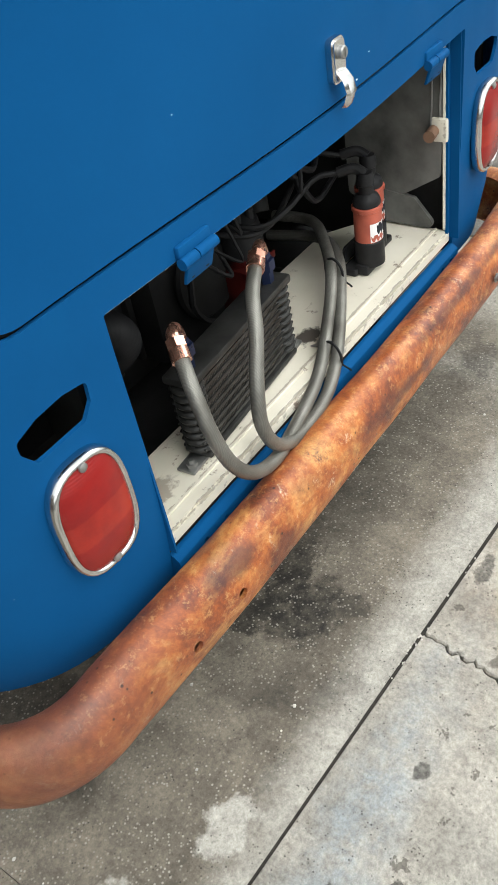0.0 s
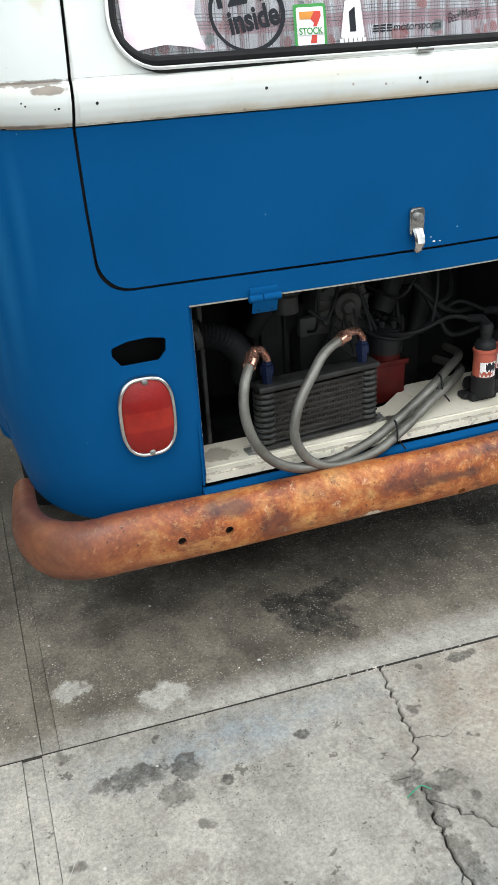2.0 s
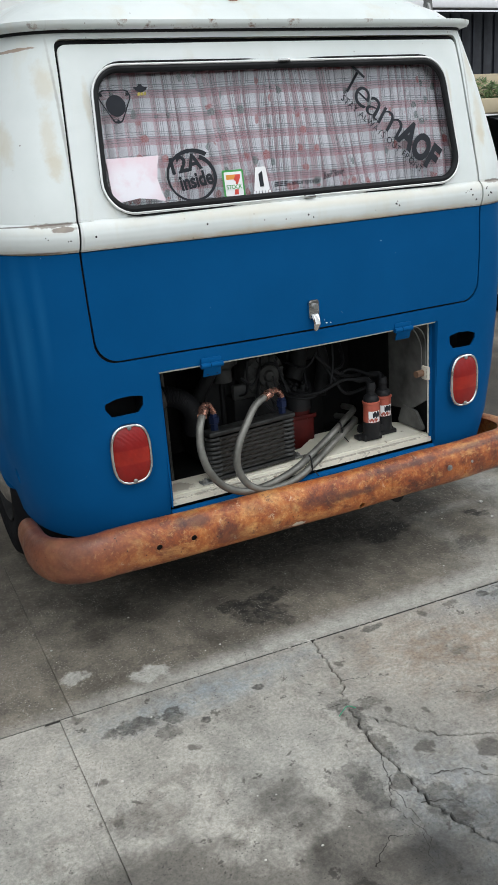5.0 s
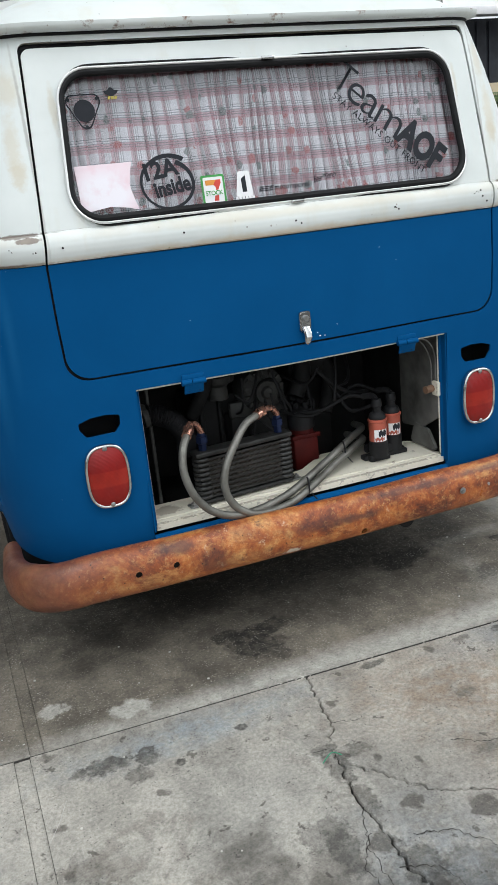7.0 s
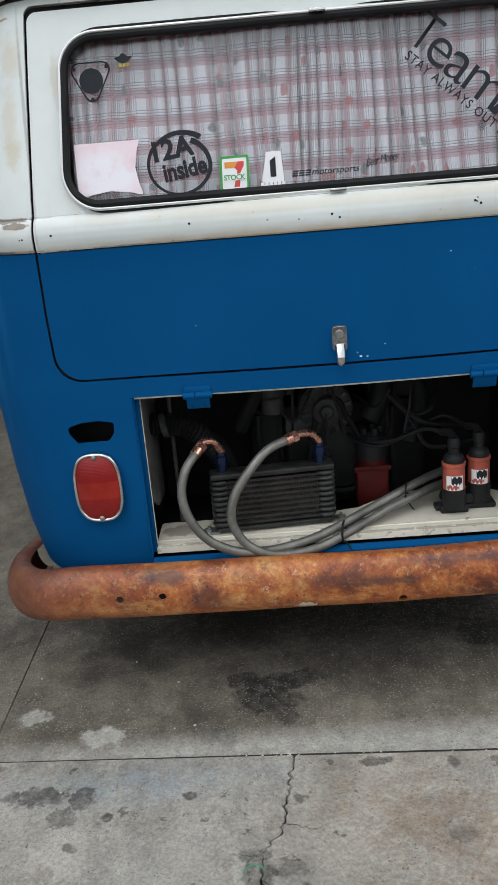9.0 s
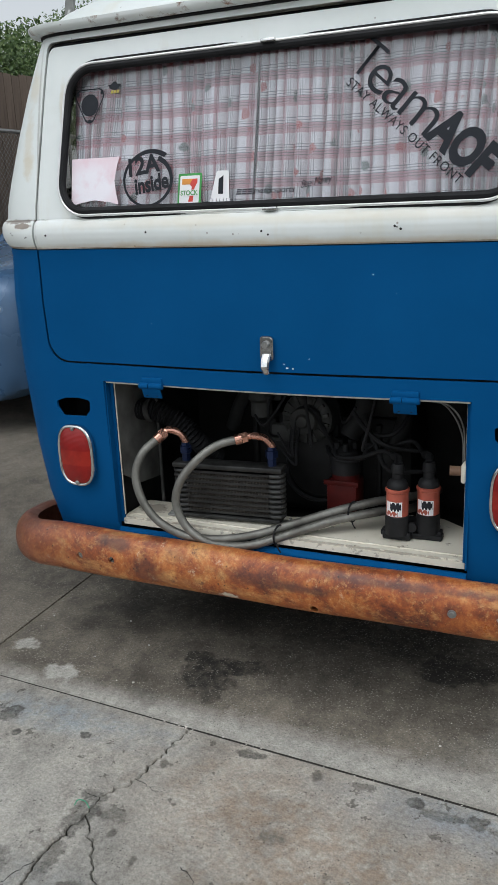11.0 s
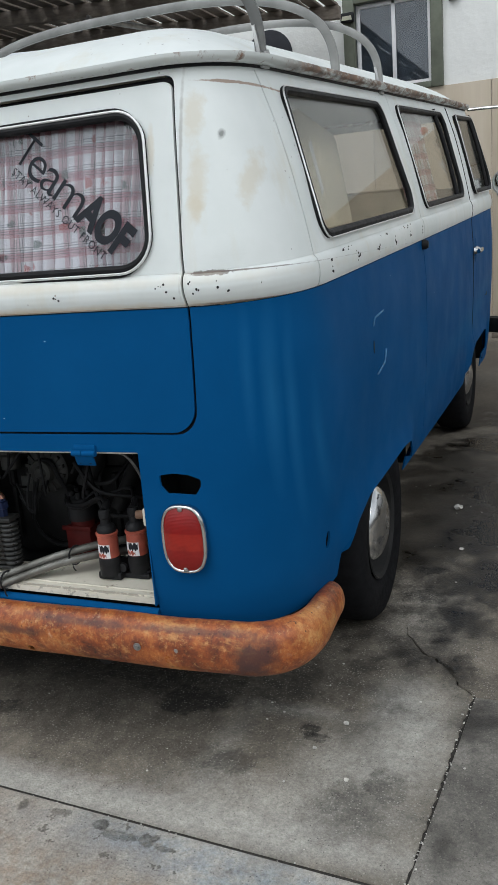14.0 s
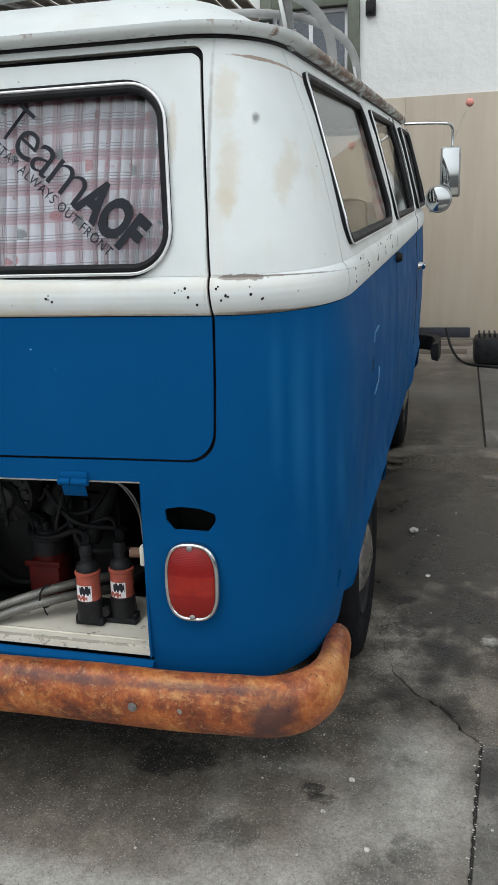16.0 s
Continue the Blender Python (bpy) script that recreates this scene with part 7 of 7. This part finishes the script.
# clutter at the foot of the wall
bm = bmesh.new()
z = ground_z(1.3, 6.2)
box(bm, 1.20, 1.52, 6.05, 6.45, z, z + 0.24, 0.05)
batt = tagged(part("battery_box", bm, BLACKPL, None, "black plastic battery charger box on the ground"), category="charger box")
bm = bmesh.new()
for i in range(6):
    box(bm, 1.24 + 0.045 * i, 1.255 + 0.045 * i, 6.10, 6.40, z + 0.235, z + 0.27, 0.004)
part("top_rib", bm, BLACKPL, batt)
bm = bmesh.new()
tube(bm, glide([(0.95, 6.5, z + 0.28), (1.0, 6.4, z + 0.12), (1.08, 6.3, z + 0.015), (1.2, 6.0, z + 0.012), (1.45, 5.9, z + 0.012), (1.6, 6.1, z + 0.02)], 8), 0.012, 8)
tagged(part("cable", bm, RUBBER, None, "black rubber cable lying in loops on concrete"), category="cable")
for i, (x0, x1, y, h, w, m) in enumerate(((0.5, 1.25, 7.35, 0.06, 0.12, OLDWOOD), (0.45, 1.2, 7.22, 0.05, 0.10, OLDWOOD), (0.55, 1.15, 6.7, 0.05, 0.06, OLDWOOD), (0.60, 1.18, 7.42, 0.10, 0.06, DARKWOOD))):
    zz = ground_z((x0 + x1) / 2, y) + (0.06 if i == 3 else 0)
    bm = bmesh.new()
    box(bm, x0, x1, y, y + w, zz, zz + h, 0.004)
    tagged(part("plank", bm, m, None, "loose weathered timber plank at the wall foot"), category="plank", group="planks at the wall")
bm = bmesh.new()
box(bm, -1.9, -0.72, 7.18, 7.24, ground_z(-1.2, 7.2), 0.74, 0.01)
SIGNBLUE = plain("bright_blue_painted_board", (0.05, 0.25, 0.55), 0.5, 0.0, 0.2, 6.0, 0.1)
board = tagged(part("painted_board", bm, SIGNBLUE, None, "bright blue painted board with a gold disc"), category="board")
bm = bmesh.new()
lathe(bm, [(0.24, 0), (0.24, 0.004), (0.0, 0.004)], pose(-0.88, 7.178, 0.42, 90), 32)
disc = part("gold_disc", bm, plain("gold_paint", (0.42, 0.30, 0.05), 0.5), board, "gold painted disc")
for dx in (-0.03, 0.03, 0.09):
    bm = bmesh.new()
    box(bm, -0.88 + dx, -0.86 + dx, 7.168, 7.173, 0.38, 0.47)
    part("mark", bm, BLACKPL, disc)
bm = bmesh.new()
box(bm, -1.9, -0.68, 6.9, 7.5, 0.98, 1.04, 0.01)
for x in (-1.85, -0.75):
    box(bm, x - 0.03, x + 0.03, 6.95, 7.01, ground_z(x, 7.0), 0.98, 0.004)
    box(bm, x - 0.03, x + 0.03, 7.40, 7.46, ground_z(x, 7.4), 0.98, 0.004)
tagged(part("workbench", bm, PAPER, None, "white topped bench against the boarded wall"), category="bench")

# boundary fence with chain link, hedge
fence = thing("boundary_fence", "brown wooden board fence behind chain link", "fence")
rnd = random.Random(3)
bm = bmesh.new()
box(bm, -0.07, 0.07, -0.01, 0.01, 0, 2.72, 0.003)
board_me = mesh_of(bm)
for i in range(64):
    ob = part("board", board_me, FENCEWOOD, fence, angle=0)
    y = -1.5 + 0.148 * i
    ob.matrix_basis = pose(-6.2, y, ground_z(-6.2, y) + rnd.uniform(-0.02, 0.01), 0, 0, 90 + rnd.uniform(-1, 1))
for z in (0.5, 2.3):
    bm = bmesh.new()
    box(bm, -6.26, -6.21, -1.6, 8.1, z, z + 0.09)
    part("rail", bm, FENCEWOOD, fence)
bm = bmesh.new()
for y in (-1.0, 1.2, 3.4, 5.6, 7.8):
    tube(bm, [Vector((-6.0, y, ground_z(-6, y))), Vector((-6.0, y, 2.14))], 0.025, 8)
tube(bm, [Vector((-6.0, -1.2, 2.12)), Vector((-6.0, 8.0, 2.12))], 0.024, 8)
cl = tagged(part("chain_link_fence", bm, STEEL, None, "galvanised chain link fence with top rail"), category="fence")
bm = bmesh.new()
for i in range(165):
    y0 = -1.2 + 0.062 * i
    for sgn in (-1, 1):
        pts = [Vector((-6.0 + 0.004 * sgn, y0 + sgn * (z - 0.1) * 0.9, z)) for z in (0.08, 2.10)]
        if max(p.y for p in pts) < 9.2 and min(p.y for p in pts) > -2.4:
            tube(bm, pts, 0.0022, 3)
part("wire_mesh", bm, STEEL, cl)["kind"] = "stuff"


def leaf_mass(name, label, category, blobs, count, size, seed, dark=False):
    rnd = random.Random(seed)
    verts, faces = [], []
    for _ in range(count):
        cx, cy, cz, r = rnd.choice(blobs)
        d = Vector((rnd.gauss(0, 1), rnd.gauss(0, 1), rnd.gauss(0, 1))).normalized() * (r * rnd.uniform(0.45, 1.08) ** 0.6)
        c = Vector((cx, cy, cz)) + Vector((d.x, d.y, d.z * 0.85))
        a = Vector((rnd.uniform(-1, 1), rnd.uniform(-1, 1), rnd.uniform(-1, 1))).normalized()
        b = a.orthogonal().normalized()
        s = size * rnd.uniform(0.6, 1.3)
        n = len(verts)
        verts += [c - a * s, c + b * s * 0.4, c + a * s, c - b * s * 0.4]
        faces.append((n, n + 1, n + 2, n + 3))
    me = bpy.data.meshes.new(name)
    me.from_pydata(verts, [], faces)
    me.materials.append(LEAF)
    return me


k = Mat("green_leaves", 0.55)
isl = k.node("ShaderNodeNewGeometry").outputs["Random Per Island"]
LEAF = k.done(k.ramp(isl, (0.0, (0.04, 0.075, 0.02)), (0.5, (0.08, 0.14, 0.04)), (1.0, (0.16, 0.22, 0.07))))
rnd = random.Random(11)
hedge = thing("hedge_tree", "dense green leafy hedge tree behind the fence", "tree")
blobs = [(-7.6 + rnd.uniform(-0.6, 0.6), y + rnd.uniform(-0.3, 0.3), 3.3 + rnd.uniform(-0.8, 0.75), rnd.uniform(0.45, 0.75)) for y in np.linspace(2.5, 11.0, 44)]
part("crown", leaf_mass("crown", "", "", blobs, 70000, 0.032, 5), LEAF, hedge, "green leaves", 0)["kind"] = "stuff"
bm = bmesh.new()
for y in (3.5, 5.5, 7.5, 9.5):
    tube(bm, glide([(-7.6, y, 0.0), (-7.55, y + 0.05, 0.9), (-7.65, y - 0.05, 2.2), (-7.5, y + 0.1, 3.3)], 4), lambda t: 0.09 - 0.06 * t, 8)
part("trunk", bm, FENCEWOOD, hedge)

# tall stalks rising behind the fence
for x, y, h in ((-6.60, 6.0, 3.42), (-6.35, 6.05, 3.56), (-6.12, 5.95, 3.56), (-6.02, 6.1, 3.44)):
    st = thing("tall_stalk", "thin tall leafy plant stalk beyond the fence", "plant", "stalks beyond the fence")
    bm = bmesh.new()
    tube(bm, glide([(x - 0.5, y, 0.1), (x - 0.3, y + 0.05, 1.5), (x - 0.05, y, 2.8), (x, y, h)], 5), lambda t: 0.012 - 0.008 * t, 6)
    part("stem", bm, FENCEWOOD, st)
    part("leaves", leaf_mass("leaves", "", "", [(x, y, h - 0.04 - 0.07 * i, 0.03) for i in range(4)], 40, 0.03, int(h * 100)), LEAF, st, angle=0)["kind"] = "stuff"

# neighbours to the east: garage front, planter wall
east = thing("neighbour_house", "white house front with dark slatted doors", "house")
bm = bmesh.new()
box(bm, 2.6, 5.9, 9.0, 9.2, 0.1, 4.6)
box(bm, 5.9, 9.6, 9.0, 9.2, 3.2, 4.6)
part("wall", bm, STUCCO, east, "white stucco")
bm = bmesh.new()
box(bm, 5.9, 9.6, 9.35, 9.40, 0.1, 3.2)
part("garage_door", bm, DARKWOOD, east, "dark painted slatted garage door")
for i in range(16):
    bm = bmesh.new()
    x = 5.95 + 0.22 * i
    box(bm, x, x + 0.17, 9.32, 9.352, 0.15, 3.17, 0.006)
    part("slat", bm, DARKWOOD, east)
bm = bmesh.new()
box(bm, 5.7, 9.8, 8.80, 8.99, 3.16, 3.28, 0.02)
part("lintel", bm, PAPER, east, "white lintel")
planter = thing("planter_wall", "beige plastered planter wall with shrubs on top", "planter")
bm = bmesh.new()
box(bm, 5.6, 9.5, 7.0, 7.5, 1.62, 1.80, 0.01)
box(bm, 5.6, 9.5, 7.44, 7.52, 1.80, 2.13, 0.01)
for x in (5.75, 7.4, 9.2):
    box(bm, x, x + 0.15, 7.05, 7.45, 0.1, 1.62)
part("back_wall", box(bmesh.new(), 5.62, 9.48, 7.46, 7.50, 0.1, 1.62), DARKWOOD, planter, "dark wall below the trough")
part("trough", bm, BEIGEWALL, planter, "beige plaster trough")
blobs = [(x, 7.22, 1.86 + rnd.uniform(-0.05, 0.06), rnd.uniform(0.10, 0.19)) for x in np.linspace(5.8, 9.2, 16)]
part("shrubs", leaf_mass("shrubs", "", "", blobs, 5000, 0.035, 9), LEAF, planter, "small green shrubs", 0)["kind"] = "stuff"


# parked cars
def parked_car(name, label, paint, m, back=0.0):
    car = thing(name, label, "car")
    L, W, = 4.3, 1.70
    # stations along the car: y, bonnet or roof height, half width
    top = [(0.0, 0.55, 0.60), (0.03, 0.74, 0.70), (0.12, 0.86, 0.78), (0.35, 0.91, 0.82), (0.9, 0.95, 0.845), (1.25, 0.98, 0.85), (2.2, 0.99, 0.85), (3.3, 0.99, 0.85), (3.9, 0.97, 0.82), (4.22, 0.88, 0.76), (4.3, 0.70, 0.68)]
    bm = bmesh.new()
    rings = []
    fine = [Vector(p) for p in glide(top, 4)]
    for p in fine:
        y, h, w = p
        sec = [(0, h + 0.03), (w * 0.5, h + 0.02), (w * 0.82, h), (w * 0.95, h - 0.06), (w, max(h - 0.20, 0.40)), (w, 0.36), (w * 0.97, 0.27), (w * 0.8, 0.20), (0, 0.20)]
        pts = sec + [(-a, b) for a, b in sec[-2:0:-1]]
        rings.append([bm.verts.new((a, y, max(b, 0.20))) for a, b in pts])
    for a, b in zip(rings, rings[1:]):
        for i in range(len(a)):
            j = (i + 1) % len(a)
            bm.faces.new((a[i], a[j], b[j], b[i]))
    bm.faces.new(rings[0][::-1]); bm.faces.new(rings[-1])
    bmesh.ops.recalc_face_normals(bm, faces=bm.faces[:])
    me = carve(mesh_of(bm), [lathe(bmesh.new(), [(0.34, -0.3), (0.34, 0.3)], pose(s * 0.85, y, 0.30, 0, 90), 28) for s in (-1, 1) for y in (0.80, 3.45)])
    body = part("body", me, paint, car, angle=40)
    bm = bmesh.new()
    cab = [(1.15, 0.98, 0.74), (1.55, 1.28, 0.66), (1.85, 1.40, 0.61), (2.5, 1.44, 0.60), (3.1, 1.40, 0.60), (3.75, 1.0, 0.70)]
    rings = []
    for y, h, w in glide([(y + back, h, w) for y, h, w in cab], 4):
        sec = [(0, h + 0.01), (w * 0.7, h), (w * 0.92, h - 0.03), (max(w, 0.6 + 0.16 * (1.44 - h)), h - 0.10 if h > 1.1 else h - 0.02), (0.80, 0.96)]
        pts = sec + [(-a, b) for a, b in sec[::-1][:-1]]
        rings.append([bm.verts.new((a, y, max(b, 0.95))) for a, b in pts])
    for a, b in zip(rings, rings[1:]):
        for i in range(len(a) - 1):
            bm.faces.new((a[i], a[i + 1], b[i + 1], b[i]))
    bmesh.ops.recalc_face_normals(bm, faces=bm.faces[:])
    part("cabin", bm, DARKGLASS, car, "dark glazed cabin", 40)
    bm = bmesh.new()
    r0 = [(1.80, 1.405, 0.60), (2.5, 1.450, 0.60), (3.15, 1.405, 0.59)]
    rings = [[bm.verts.new((u * w, y, h + 0.012 - 0.03 * abs(u) ** 3)) for u in np.linspace(-1, 1, 9)] for y, h, w in glide([(y + back, h, w) for y, h, w in r0], 5)]
    for a, b in zip(rings, rings[1:]):
        for i in range(8):
            bm.faces.new((a[i], a[i + 1], b[i + 1], b[i]))
    for s in (-1, 1):
        tube(bm, glide([(s * 0.75, 1.13 + back, 0.97), (s * 0.66, 1.52 + back, 1.26), (s * 0.60, 1.82 + back, 1.39)], 5), 0.03, 8)
        tube(bm, [Vector((s * 0.80, 2.45 + back, 0.97)), Vector((s * 0.615, 2.45 + back, 1.42))], 0.025, 8)
        tube(bm, glide([(s * 0.59, 3.1 + back, 1.39), (s * 0.66, 3.5 + back, 1.16), (s * 0.70, 3.78 + back, 0.98)], 5), 0.035, 8)
    part("roof", bm, paint, car, angle=40)
    for s in (-1, 1):
        bm = bmesh.new()
        bmesh.ops.create_uvsphere(bm, u_segments=20, v_segments=12, radius=1.0, matrix=pose(s * 0.585, 0.085, 0.668, 0, 0, s * 20) @ Matrix.Diagonal((0.125, 0.075, 0.128, 1)))
        hl = part("headlight", bm, BLACKPL, car, "oval headlight unit", 60)
        bm = bmesh.new()
        bmesh.ops.create_uvsphere(bm, u_segments=20, v_segments=12, radius=1.0, matrix=pose(s * 0.585, 0.070, 0.668, 0, 0, s * 20) @ Matrix.Diagonal((0.105, 0.072, 0.106, 1)))
        part("headlight_lens", bm, HEADGLASS, hl, "clear bright lens", 60)
        bm = bmesh.new()
        bmesh.ops.create_uvsphere(bm, u_segments=16, v_segments=8, radius=1.0, matrix=pose(s * 0.545, 0.022, 0.455, 0, 0, s * 14) @ Matrix.Diagonal((0.12, 0.03, 0.042, 1)))
        part("fog_lamp", bm, BLACKPL, car, "small oval lamp in the bumper", 60)
        for y in (0.80, 3.45):
            bm = bmesh.new()
            lathe(bm, [(0.19, -0.08), (0.27, -0.095), (0.305, -0.07), (0.305, 0.07), (0.27, 0.095), (0.19, 0.08), (0.18, 0.04), (0.0, 0.05)], pose(s * 0.74, y, 0.305, 0, 90 * s), 32)
            w = part("wheel", bm, TYRE, car, "black tyre", 40)
            bm = bmesh.new()
            lathe(bm, [(0.185, 0.075), (0.17, 0.06), (0.06, 0.066), (0.0, 0.08)], pose(s * 0.74, y, 0.305, 0, 90 * s), 24, caps=False)
            part("rim", bm, STEEL, w)
    car.matrix_basis = m
    return car


HEADGLASS = plain("clear_headlight_lens", (0.30, 0.31, 0.32), 0.12, 0.85, 0.5, 22.0, 0.5)
DARKGLASS = plain("dark_car_glass", (0.02, 0.022, 0.024), 0.08, 0.0, 0.1, 3.0, 0.0)
CARBLUE = plain("dusty_blue_car_paint", (0.045, 0.10, 0.19), 0.28, 0.1, 0.12, 3.0, 0.03)
CARWHITE = plain("white_car_paint", (0.75, 0.75, 0.75), 0.3, 0.0, 0.05, 3.0, 0.02)
parked_car("parked_car", "dusty blue car parked beside the van", CARBLUE, pose(-2.95, 1.75, ground_z(-2.95, 2.5), 0, 0, 0), 0.6)
parked_car("parked_car", "white saloon car parked in the next drive", CARWHITE, pose(4.05, 2.0, ground_z(4, 3), 0, 0, 0))

# litter and grit on the slabs
CHIP = plain("pale_stone_chip", (0.50, 0.48, 0.44), 0.8, 0.0, 0.35, 60.0, 0.3)
rnd = random.Random(21)
def pebble(x, y, r):
    bm = bmesh.new()
    bmesh.ops.create_icosphere(bm, subdivisions=1, radius=r, matrix=Matrix.Translation((x, y, ground_z(x, y) + r * 0.45)) @ Matrix.Diagonal((1, rnd.uniform(0.6, 1), 0.6, 1)))
    for v in bm.verts:
        v.co += Vector((rnd.uniform(-1, 1), rnd.uniform(-1, 1), rnd.uniform(-0.3, 0.3))) * r * 0.2
    return bm


bm = bmesh.new()
for i in range(130):
    x, y, r = rnd.uniform(-1.0, 1.6), rnd.uniform(-0.2, 2.6) if i % 3 else rnd.uniform(-0.9, 0.4), rnd.uniform(0.0015, 0.0042)
    bmesh.ops.create_icosphere(bm, subdivisions=1, radius=r, matrix=Matrix.Translation((x, y, ground_z(x, y) + r * 0.4)) @ Matrix.Diagonal((1, rnd.uniform(0.6, 1), 0.6, 1)))
for i in range(60):
    x, y = joint[rnd.randrange(len(joint))]
    x, y, r = x + rnd.uniform(-0.006, 0.006), y + rnd.uniform(-0.008, 0.008), rnd.uniform(0.0012, 0.003)
    bmesh.ops.create_icosphere(bm, subdivisions=1, radius=r, matrix=Matrix.Translation((x, y, ground_z(x, y) + r * 0.3)) @ Matrix.Diagonal((1, rnd.uniform(0.6, 1), 0.6, 1)))
for i in range(40):
    x = rnd.uniform(-0.30, 0.9) if i % 2 else rnd.gauss(-0.19, 0.03)
    y, r = jy(x) + rnd.uniform(-0.006, 0.004), rnd.uniform(0.0012, 0.0028)
    bmesh.ops.create_icosphere(bm, subdivisions=1, radius=r, matrix=Matrix.Translation((x, y, ground_z(x, y) + r * 0.3)) @ Matrix.Diagonal((1, rnd.uniform(0.6, 1), 0.6, 1)))
tagged(part("grit", bm, CHIP, None, "scattered pale grit and chips on concrete", 0), category="grit", kind="stuff")
for x, y, r in ((0.913, 1.90, 0.022), (0.99, 1.45, 0.010), (0.86, 0.24, 0.008), (0.92, 0.02, 0.007), (0.81, 0.12, 0.006)):
    tagged(part("pebble", pebble(x, y, r), CHIP, None, "small pale stone chip lying on concrete"), category="pebble", group="stone chips")
# green wisp
bm = bmesh.new()
tube(bm, glide([(-0.27, -0.53, ground_z(-0.27, -0.53) + 0.002), (-0.255, -0.535, 0.006), (-0.24, -0.53, 0.003), (-0.225, -0.538, -0.004)], 5), 0.0013, 5)
tagged(part("plastic_thread", bm, plain("green_plastic", (0.05, 0.35, 0.18), 0.5), None, "green plastic thread lying by the crack"), category="thread")
# pale straw
bm = bmesh.new()
tube(bm, [Vector((x, y, ground_z(x, y) + 0.001)) for x, y in ((-0.835, -0.36), (-0.86, -0.42), (-0.90, -0.49))], 0.0007, 5)
tagged(part("straw", bm, CHIP, None, "thin pale straw lying on the slab"), category="straw")

# hairline cracks running off the main one
DARKCRACK = plain("dark_crack", (0.03, 0.027, 0.023), 0.9)
for i, pts in enumerate((((-0.255, -0.69), (-0.297, -0.778), (-0.303, -0.907), (-0.33, -1.0)), ((-0.275, -0.76), (-0.33, -0.83), (-0.31, -0.92), (-0.36, -1.02)), ((-0.20, -0.80), (-0.12, -0.83), (-0.06, -0.91), (0.02, -0.96)), ((-0.27, -0.86), (-0.20, -0.89), (-0.17, -0.98)), ((-0.19, -0.41), (-0.13, -0.43), (-0.10, -0.42)), ((-0.24, -0.49), (-0.29, -0.48)), ((0.03, -0.60), (0.10, -0.645), (0.22, -0.66), (0.34, -0.72)), ((-0.45, -0.95), (-0.38, -0.90), (-0.33, -0.93)))):
    line = wander(pts, 0.007, 0.0045, 30 + i)
    bm = bmesh.new()
    n = len(line)
    a, b = [], []
    for j, (x, y) in enumerate(line):
        x2, y2 = line[min(j + 1, n - 1)] if j < n - 1 else line[j - 1]
        d = Vector((x2 - x, y2 - y)).normalized() * (1 if j < n - 1 else -1)
        w = 0.0011 * (1 - 0.8 * j / n) * (0.6 + random.Random(i * 50 + j).random())
        z = ground_z(x, y) + 0.0004
        a.append(bm.verts.new((x - d.y * w, y + d.x * w, z)))
        b.append(bm.verts.new((x + d.y * w, y - d.x * w, z)))
    for j in range(n - 1):
        bm.faces.new((b[j], b[j + 1], a[j + 1], a[j]))
    part("hairline_crack", bm, DARKCRACK, pavement, "dark hairline crack", 0)
